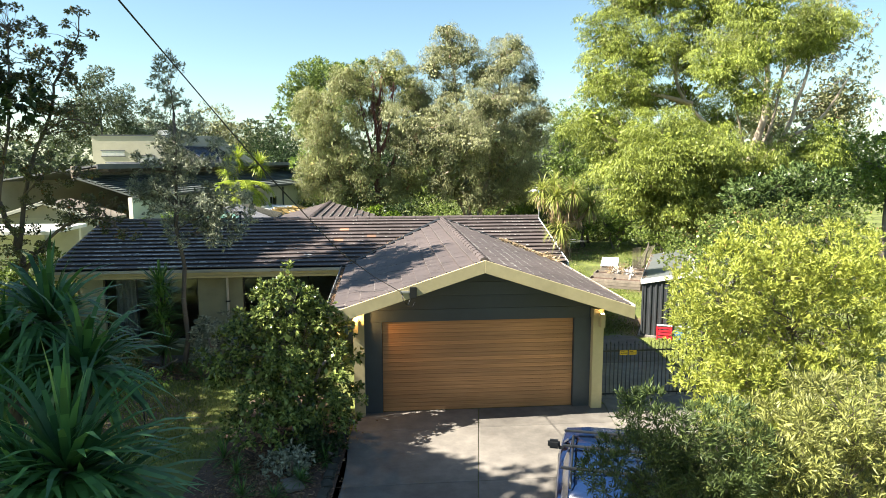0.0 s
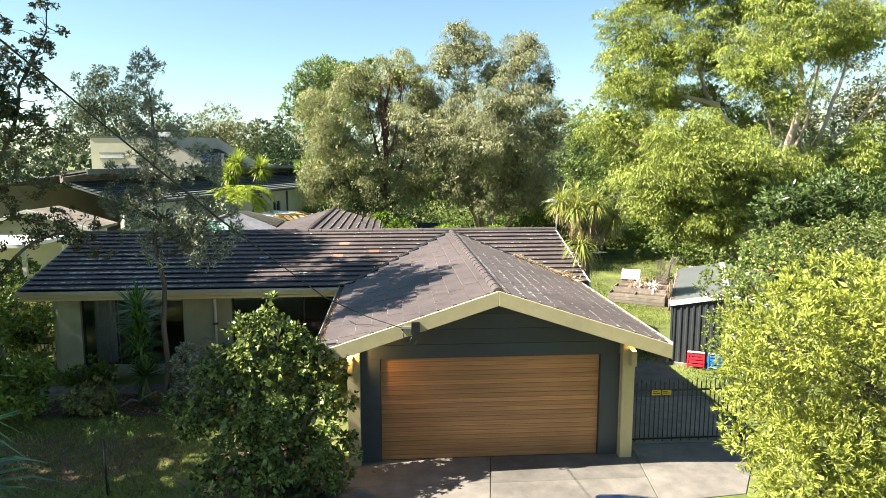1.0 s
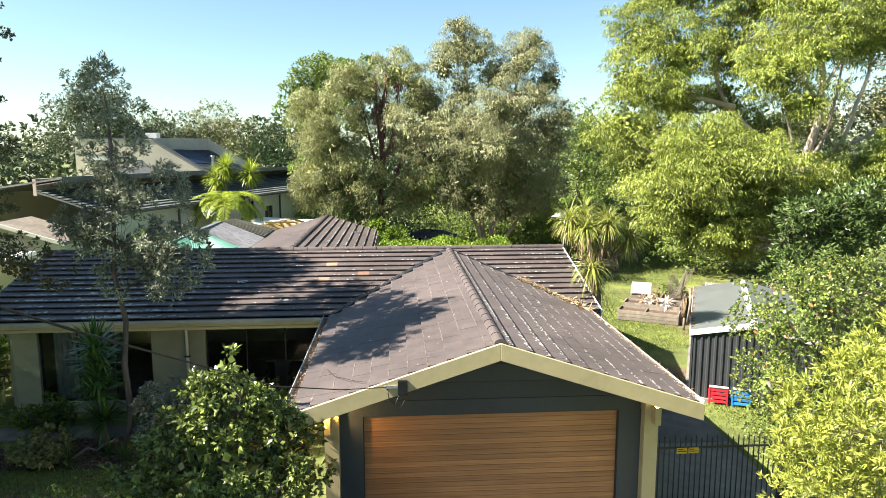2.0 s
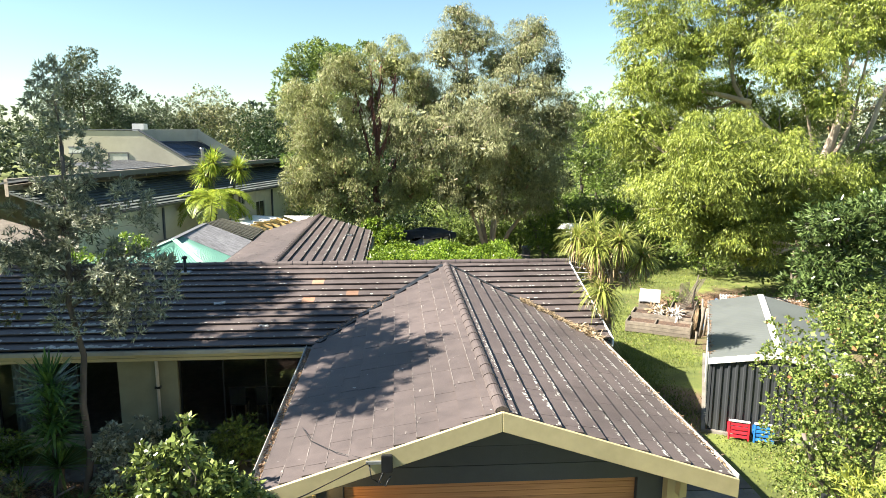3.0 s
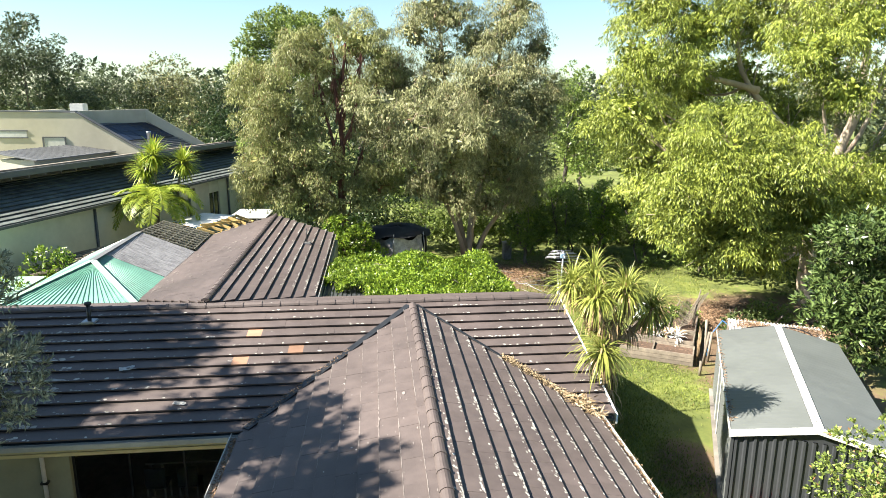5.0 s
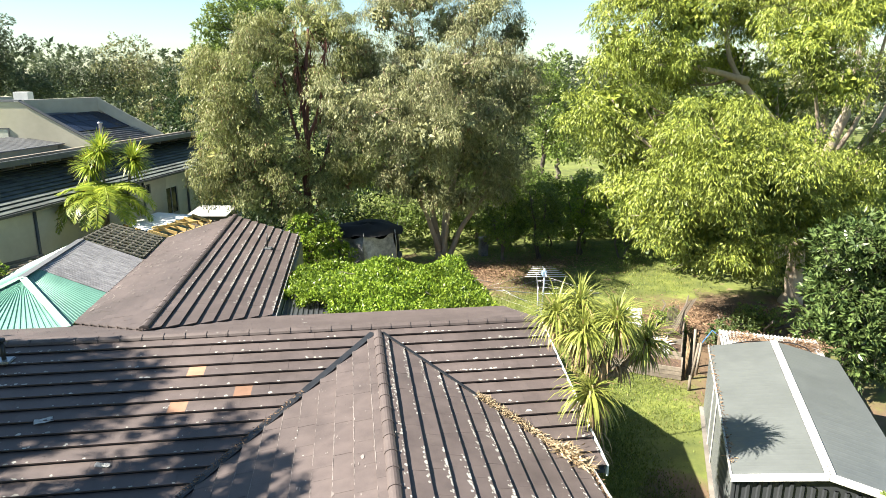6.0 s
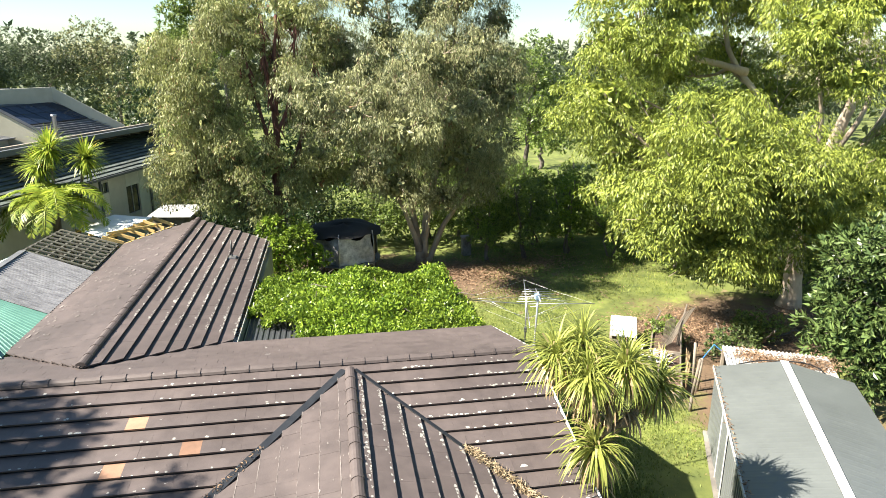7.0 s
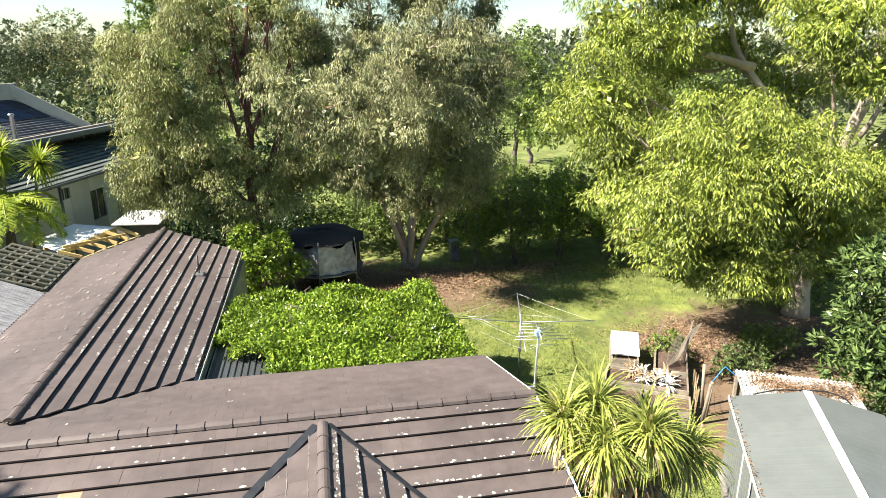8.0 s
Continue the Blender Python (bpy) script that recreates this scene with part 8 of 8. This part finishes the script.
part("skirt_roof", polygon_sheet([nb_at(-0.3, -0.35, 4.42), nb_at(LN, -0.35, 4.42), nb_at(LN, 3.2, 4.42 + 3.55 * SK), nb_at(-0.3, 3.2, 4.42 + 3.55 * SK)], 0.08), NB_TILE, nb, "mossy dark tiled skirt roof")
rngt = np.random.default_rng(33)
tiled_plane(nb, nb_at(LN, -0.35, 4.43), -nd, (nin + Vector((0, 0, SK))).normalized(), LN + 0.3, 3.65, [], rngt, material=NB_TILE)
part("gutter", nb_box(-0.35, LN, -0.47, -0.35, 4.36, 4.47), NB_ROOF, nb, "dark gutter along the skirt roof")
part("upper_wall", nb_box(0, LN, 3.2, 3.4, 5.2, 5.95), OLD_WOOD, nb, "shadowed brown timber clerestory wall")
part("upper_roof", polygon_sheet([nb_at(-0.4, 1.9, 6.02), nb_at(LN, 1.9, 6.02), nb_at(LN, 8.0, 5.2), nb_at(-0.4, 8.0, 5.2)], 0.08), NB_ROOF, nb, "dark grey metal roof")
part("fascia_board", nb_box(-0.45, LN, 1.82, 1.9, 5.8, 6.05), NB_ROOF, nb)
part("soffit", polygon_sheet([nb_at(-0.4, 1.9, 5.86), nb_at(LN, 1.9, 5.86), nb_at(LN, 3.2, 5.68), nb_at(-0.4, 3.2, 5.68)], 0.02), OLD_WOOD, nb)
for k in range(26):
    part("rafter", beam(nb_at(0.3 + k * 0.9, 1.86, 5.76), nb_at(0.3 + k * 0.9, 3.2, 5.6), 0.07, 0.13), OLD_WOOD, nb, "exposed brown rafter under the eave")
for s_ in (6.55, 10.7, 18.0):
    tubes("downpipe", [[(nb_at(s_, -0.06, 0.1), 0.06), (nb_at(s_, -0.06, 4.25), 0.06)]], NB_ROOF, nb, 8)
tubes("flue", [[(nb_at(6.4, 5.0, 5.2), 0.1), (nb_at(6.4, 5.0, 6.78), 0.1), (nb_at(6.4, 5.0, 6.8), 0.14), (nb_at(6.4, 5.0, 6.9), 0.14)]], GALV, nb, 10)
part("rear_wall_box", nb_box(7.2, 13.0, 7.2, 9.4, 4.8, 5.72), NB_GREY, nb)
part("rear_roof", polygon_sheet([nb_at(7.0, 6.9, 5.74), nb_at(13.2, 6.9, 5.74), nb_at(13.2, 9.6, 6.1), nb_at(7.6, 9.6, 6.1)], 0.06), NB_ROOF, nb, "grey ribbed metal roof")
for k in range(19):
    part("roof_rib", beam(nb_at(7.3 + k * 0.31, 6.95, 5.775), nb_at(7.6 + k * 0.3, 9.55, 6.12), 0.03, 0.02), NB_ROOF, nb)

nb2 = thing("neighbour_house", "tall cream rendered house with sloping wall and solar panels", "house")
F0 = 51.3
prof = [(-21.4, 0), (-12.2, 0), (-12.2, 5.5), (-16.2, 8.0), (-21.4, 8.03)]
bm = bmesh.new()
fa = [bm.verts.new((x, F0, z)) for x, z in prof]
fb = [bm.verts.new((x - 0.0, F0 + 0.3, z)) for x, z in prof]
bm.faces.new(fa)
bm.faces.new(fb[::-1])
for i in range(len(prof)):
    j = (i + 1) % len(prof)
    bm.faces.new((fa[j], fa[i], fb[i], fb[j]))
bmesh.ops.recalc_face_normals(bm, faces=bm.faces)
part("wall", bm, NB_CREAM, nb2, "cream rendered front wall")
part("wall", box(-22.4, -22.1, F0 + 0.3, F0 + 10, 0, 8.0, 0.0, Matrix.Translation((1.0, 0, 0))), NB_CREAM, nb2)
part("parapet", box(-21.5, -16.2, F0 - 0.06, F0 + 0.36, 8.03, 8.11, 0.02), NB_ROOF, nb2)
part("flat_roof", box(-21.1, -16.1, F0 + 0.3, F0 + 10, 7.6, 7.8), NB_ROOF, nb2)
rp = [(-15.9, F0 + 0.3, 7.3), (-12.5, F0 + 0.3, 5.45), (-10.2, F0 + 4.9, 5.5), (-13.6, F0 + 4.0, 7.4)]
part("roof", polygon_sheet(rp, 0.12), NB_ROOF, nb2, "dark grey pitched metal roof")
part("ridge_wall", polygon_sheet([(-16.3, F0 + 0.3, 8.1), (-16.1, F0 + 0.3, 8.1), (-13.3, F0 + 4.0, 8.15), (-13.5, F0 + 4.0, 8.15)], 0.95), NB_GREY, nb2)
part("side_parapet", slanted_board((-13.5, F0 + 4.0, 8.15), (-10.1, F0 + 5.0, 5.85), 0.75, 0.2), NB_GREY, nb2, "grey sloping side parapet")
part("barge_cap", beam((-16.2, F0 + 0.12, 8.04), (-12.2, F0 + 0.12, 5.54), 0.4, 0.06), NB_ROOF, nb2)
ra_, rb_, rc_, rd_ = [Vector(p) + Vector((0, 0, 0.08)) for p in rp]


def on_roof(f, g):
    return ra_.lerp(rd_, g).lerp(rb_.lerp(rc_, g), f)


for i in range(2):
    for j in range(5):
        f0, f1, g0, g1 = 0.08 + i * 0.25, 0.32 + i * 0.25, 0.08 + j * 0.17, 0.24 + j * 0.17
        part("solar_panel", polygon_sheet([on_roof(f0, g0), on_roof(f1, g0), on_roof(f1, g1), on_roof(f0, g1)], 0.03), SOLAR, nb2)
part("chimney", box(-17.2, -16.4, F0 + 1.6, F0 + 2.3, 7.8, 8.5, 0.02), WHITE, nb2, "white rooftop unit")
for k in range(7):
    part("roof_rib", beam(on_roof(0.62 + k * 0.055, 0.02), on_roof(0.62 + k * 0.055, 0.98), 0.06, 0.03), GREY_SHEET, nb2)
w = part("window", box(-20.75, -19.1, F0 - 0.03, F0 + 0.02, 6.56, 6.9), GUTTER, nb2, "narrow high window")
part("window_frame", join(box(-20.8, -19.05, F0 - 0.05, F0, 6.9, 6.97), box(-20.8, -19.05, F0 - 0.05, F0, 6.49, 6.56)), NB_ROOF, w)
w = part("window", box(-18.18, -17.0, F0 - 0.03, F0 + 0.02, 5.4, 6.52), GUTTER, nb2, "pale blind-covered window")
part("window_frame", join(box(-18.26, -18.18, F0 - 0.06, F0, 5.4, 6.59), box(-17.0, -16.94, F0 - 0.06, F0, 5.4, 6.59), box(-18.18, -17.0, F0 - 0.06, F0, 6.52, 6.59)), NB_ROOF, w)

nb3 = thing("neighbour_bungalow", "pale bungalow with grey gable roof and light carport roof", "house")
part("wall", box(-17.2, -12.9, 31.0, 33.0, 0, 3.65, 0.01), NB_CREAM, nb3)
bm = bmesh.new()
bm.faces.new([bm.verts.new(p) for p in ((-17.2, 30.99, 3.65), (-12.9, 30.99, 3.65), (-15.05, 30.99, 4.3))])
part("gable", bm, NB_CREAM, nb3, "cream gable wall")
part("roof", polygon_sheet([(-12.5, 30.5, 3.6), (-12.5, 33.2, 3.6), (-15.05, 33.2, 4.4), (-15.05, 30.5, 4.4)], 0.12), OLD_WOOD, nb3, "dull brown-grey roof slope")
part("roof", polygon_sheet([(-17.6, 30.5, 3.6), (-17.6, 33.2, 3.6), (-15.05, 33.2, 4.4), (-15.05, 30.5, 4.4)], 0.12), OLD_WOOD, nb3, "dull brown-grey roof slope")
part("barge_board", slanted_board((-15.05, 30.48, 4.43), (-12.45, 30.48, 3.61), 0.16, 0.04), NB_GREY, nb3)
part("barge_board", slanted_board((-17.65, 30.48, 3.61), (-15.05, 30.48, 4.43), 0.16, 0.04), NB_GREY, nb3)
part("carport_roof", box(-18.5, -12.0, 24.6, 27.6, 3.55, 3.68, 0.01), WHITE, nb3, "white flat carport roof")
part("carport_wall", box(-18.3, -12.2, 27.3, 27.5, 0, 3.55, 0.01), NB_GREY, nb3)
for x in (-18.3, -15.3, -12.2):
    part("post", box(x - 0.06, x + 0.06, 24.7, 24.82, 0, 3.55), GUTTER, nb3)
part("rear_roof", polygon_sheet([(-24.5, 29.0, 3.9), (-17.8, 29.0, 3.9), (-17.8, 32.5, 5.0), (-24.5, 32.5, 5.0)], 0.1), WHITE, nb3, "pale metal roof")
part("rear_wall", box(-24.2, -18.0, 29.4, 32.3, 0, 3.8, 0.01), NB_GREY, nb3)

# ---- left side yard ----
fen = thing("slat_fence", "cream timber slat fence at the side of the house", "fence", (-13.4, 24.3, 0))
part("rail", box(0, 2.75, 0.02, 0.06, 0.5, 0.58, 0.004), CREAM, fen)
part("rail", box(0, 2.75, 0.02, 0.06, 1.5, 1.58, 0.004), CREAM, fen)
for k in range(22):
    part("slat", box(k * 0.125, k * 0.125 + 0.075, -0.012, 0.018, 0.05, 1.85, 0.003), CREAM, fen)
bbq = thing("barbecue", "dark covered barbecue on thin metal legs", "barbecue", (-11.35, 22.9, 0))
part("hood", box(-0.55, 0.55, -0.3, 0.3, 0.85, 1.2, 0.1), BLACK_METAL, bbq)
part("tray", box(-0.8, 0.8, -0.3, 0.3, 0.78, 0.84, 0.01), BLACK_METAL, bbq)
for x in (-0.7, 0.7):
    for y in (-0.22, 0.22):
        part("leg", box(x - 0.02, x + 0.02, y - 0.02, y + 0.02, 0, 0.78), GALV, bbq)
sap = thing("staked_sapling", "thin sapling tied to a dark stake on the lawn", "sapling", (-5.35, 14.3, 0))
tubes("stake", [[((0, 0, -0.1), 0.025), ((0, 0, 1.15), 0.022)]], BLACK_METAL, sap, 6)
rng = np.random.default_rng(190)
tubes("stem", [limb_path((0.04, 0.02, 0), (0.15, 0.1, 1.5), 0.012, 0.006, rng, 4, 0), limb_path((0.08, 0.05, 0.8), (0.5, 0.1, 1.4), 0.008, 0.004, rng, 3, 0), limb_path((0.08, 0.05, 0.7), (-0.35, 0.1, 1.25), 0.008, 0.004, rng, 3, 0)], BARK_GREY, sap, 5)
ob = new("foliage", quads_mesh("foliage", foliage([(0.1, 0.1, 1.4, 0.25, 0.25, 0.2), (0.45, 0.1, 1.35, 0.15, 0.15, 0.12), (-0.3, 0.1, 1.2, 0.15, 0.15, 0.12)], 160, 0.1, 0.04, rng), L_MID))
ob.parent = sap
pav_ = thing("loose_paver", "broken pale paver lying in the mulch bed", "paver", (-1.75, 11.75, 0.02), 25)
part("paver_block", box(-0.17, 0.17, -0.26, 0.26, 0, 0.06, 0.012), CONCRETE, pav_)
edge_ = thing("garden_edging", "low mossy stone edging along the driveway", "edging")
rng = np.random.default_rng(191)
for k in range(22):
    y = 8.0 + k * 0.34
    bm = box(-0.11, 0.11, -0.16, 0.16, -0.06, 0.05 + rng.uniform(0, 0.05), 0.03)
    bmesh.ops.transform(bm, matrix=pose(drive_left(y) - 0.16, y, 0, 0, 0, rng.uniform(-12, 12)), verts=bm.verts)
    part("stone", bm, MOSSY, edge_)

# room behind the front windows
tbl = thing("dining_table", "dim dining table seen through the window", "table", (-3.0, 24.0, 0.06))
part("tabletop", box(-0.9, 0.9, -0.45, 0.45, 0.7, 0.74, 0.01), OLD_WOOD, tbl)
for x in (-0.8, 0.8):
    for y in (-0.36, 0.36):
        part("leg", box(x - 0.03, x + 0.03, y - 0.03, y + 0.03, 0, 0.7), OLD_WOOD, tbl)
ch0 = thing("dining_chair", "dim grey upholstered chair at the table", "chair", (-3.5, 23.2, 0.06), 0, "chairs round the table")
part("seat", box(-0.22, 0.22, -0.22, 0.22, 0.42, 0.48, 0.02), CHAIR_GREY, ch0)
part("backrest", box(-0.22, 0.22, -0.25, -0.2, 0.48, 0.95, 0.02), CHAIR_GREY, ch0)
for x in (-0.19, 0.19):
    for y in (-0.19, 0.19):
        part("leg", box(x - 0.02, x + 0.02, y - 0.02, y + 0.02, 0, 0.42), OLD_WOOD, ch0)
copy_thing(ch0, pose(-2.8, 23.2, 0.06))
curt = thing("curtain", "pale grey drawn-back curtain beside the window", "curtain", (-8.9, FW + 0.45, 0.1))
bm = bmesh.new()
cv = []
for i in range(25):
    x, y = i * 0.03, 0.04 * math.sin(i * 1.3)
    cv.append((bm.verts.new((x, y, 0)), bm.verts.new((x, y, 2.3))))
for a, b in zip(cv, cv[1:]):
    bm.faces.new((a[0], b[0], b[1], a[1]))
part("cloth", bm, GUTTER, curt, smooth=True)

# ---- car on the driveway ----
def loft(sections):
    """A body from cross sections: lists of points of one length, joined in order, mirrored ends closed."""
    bm = bmesh.new()
    rings = [[bm.verts.new(p) for p in s] for s in sections]
    for a, b in zip(rings, rings[1:]):
        for i in range(len(a)):
            j = (i + 1) % len(a)
            bm.faces.new((a[i], a[j], b[j], b[i]))
    bm.faces.new(rings[0][::-1])
    bm.faces.new(rings[-1])
    bmesh.ops.recalc_face_normals(bm, faces=bm.faces)
    return bm


def car_section(y, w, z0, z1, crown=0.05, tuck=0.9):
    h = w / 2
    return [(-h * tuck, y, z0), (-h, y, z0 + (z1 - z0) * 0.35), (-h * 0.985, y, z0 + (z1 - z0) * 0.75), (-h * 0.9, y, z1), (-h * 0.45, y, z1 + crown), (0, y, z1 + crown * 1.2), (h * 0.45, y, z1 + crown), (h * 0.9, y, z1), (h * 0.985, y, z0 + (z1 - z0) * 0.75), (h, y, z0 + (z1 - z0) * 0.35), (h * tuck, y, z0)]


car = thing("car", "dark glossy station wagon with roof racks parked on the driveway", "car", (3.84, 9.85, 0.012), -18)
part("body", loft([car_section(-2.3, 1.5, 0.35, 0.8), car_section(-2.2, 1.7, 0.28, 0.95), car_section(-1.2, 1.8, 0.24, 0.98), car_section(0.6, 1.82, 0.24, 0.97), car_section(1.15, 1.8, 0.24, 0.98), car_section(1.9, 1.74, 0.26, 0.9), car_section(2.2, 1.6, 0.3, 0.78), car_section(2.32, 1.35, 0.36, 0.66)]), CAR_PAINT, car, "dark painted body with the sky's blue put in its colour", smooth=True)


def cabin(y, w, wt, z0, z1):
    h, t = w / 2, wt / 2
    return [(-h, y, z0), (-t, y, z1 - 0.06), (-t * 0.86, y, z1), (0, y, z1 + 0.03), (t * 0.86, y, z1), (t, y, z1 - 0.06), (h, y, z0)]


part("cabin_glass", loft([cabin(-2.05, 1.5, 1.3, 0.92, 1.0), cabin(-1.75, 1.6, 1.28, 0.93, 1.42), cabin(0.2, 1.62, 1.3, 0.93, 1.47), cabin(1.05, 1.6, 1.4, 0.94, 1.02)]), SOLAR, car, "dark tinted windows")
rf = part("roof", loft([cabin(-1.85, 1.3, 1.26, 1.4, 1.46), cabin(-1.2, 1.34, 1.3, 1.42, 1.5), cabin(-0.2, 1.34, 1.3, 1.42, 1.51), cabin(0.28, 1.3, 1.24, 1.4, 1.47)]), CAR_PAINT, car, "dark painted roof with the sky's blue put in its colour", smooth=True)
for sx in (-1, 1):
    tubes("roof_rail", [[((sx * 0.62, -1.7, 1.47), 0.02), ((sx * 0.62, -1.6, 1.55), 0.02), ((sx * 0.62, 0.0, 1.56), 0.02), ((sx * 0.62, 0.15, 1.48), 0.02)]], BLACK_METAL, car, 8)
    tubes("pillar", [[((sx * 0.79, 1.02, 0.98), 0.03), ((sx * 0.62, 0.24, 1.45), 0.03)]], CAR_PAINT, car, 8)
    m_ = part("mirror", box(sx * 0.98 - 0.11, sx * 0.98 + 0.11, 0.62, 0.74, 1.0, 1.16, 0.035), BLACK_METAL, car, "black wing mirror")
    part("mirror_arm", box(min(sx * 0.8, sx * 0.9), max(sx * 0.8, sx * 0.9), 0.64, 0.7, 1.0, 1.05, 0.01), BLACK_METAL, m_)
    part("headlight", box(sx * 0.62 - 0.14, sx * 0.62 + 0.14, 2.06, 2.24, 0.62, 0.76, 0.03), GLASS, car, "clear headlight")
for y in (-1.3, -0.5, 0.12):
    part("rack_bar", box(-0.78, 0.78, y - 0.035, y + 0.035, 1.575, 1.605, 0.01), BLACK_METAL, car, "black roof rack bar")
part("wiper", beam((-0.55, 1.02, 1.03), (0.1, 0.9, 1.1), 0.02, 0.02), BLACK_METAL, car)
for sx in (-1, 1):
    for y in (-1.4, 1.45):
        tb = bmesh.new()
        bmesh.ops.create_cone(tb, cap_ends=True, segments=24, radius1=0.33, radius2=0.33, depth=0.21)
        bmesh.ops.bevel(tb, geom=list(tb.edges), offset=0.03, segments=2, affect="EDGES")
        bmesh.ops.transform(tb, matrix=Matrix.Translation((sx * 0.8, y, 0.33)) @ Matrix.Rotation(radians(90), 4, "Y"), verts=tb.verts)
        wh = part("wheel", tb, TYRE, car, "black tyre")
        rb2 = bmesh.new()
        bmesh.ops.create_cone(rb2, cap_ends=True, segments=20, radius1=0.21, radius2=0.19, depth=0.03)
        bmesh.ops.transform(rb2, matrix=Matrix.Translation((sx * 0.915, y, 0.33)) @ Matrix.Rotation(radians(90), 4, "Y"), verts=rb2.verts)
        part("rim", rb2, GALV, wh)

# ---- grass ----
def grass(name, label, zones, n, seed, h=0.06, soft=0.35):
    rng = np.random.default_rng(seed)
    ps = []
    for x0, x1, y0_, y1_, share in zones:
        k = int(n * share)
        ps.append(np.stack([rng.uniform(x0, x1, k), rng.uniform(y0_, y1_, k), np.full(k, -0.012)], axis=1))
    p = np.concatenate(ps)
    p[:, :2] += rng.normal(size=(len(p), 2)) * soft
    p = p[~((p[:, 0] > -0.7) & (p[:, 0] < 6.0) & (p[:, 1] < 28.6))]
    d = unit(rng.normal(size=p.shape) * [0.55, 0.55, 0.1] + [0, 0, 1.0])
    q = leaf_quads(p, d, h, 0.022, rng, 0.4)
    return tagged(mesh_object(name, quads_mesh(name, q, L_GRASS), None), label, "grass", kind="stuff")


grass("lawn_grass", "short mown grass beside the shed", [(6.3, 9.3, 22.2, 29.5, 0.45), (9.4, 13.5, 15.8, 21.3, 0.2), (9.0, 12.0, 26.5, 30.5, 0.1), (6.5, 11.5, 30.5, 40.0, 0.25)], 52000, 200, 0.08)
grass("lawn_grass", "shaded short grass of the front lawn", [(-9.5, -3.8, 13.0, 18.3, 1.0)], 16000, 201, 0.07)
grass("lawn_grass", "longer grass at the end of the back lawn", [(9.0, 18.0, 38.0, 47.0, 1.0)], 11000, 202, 0.12)
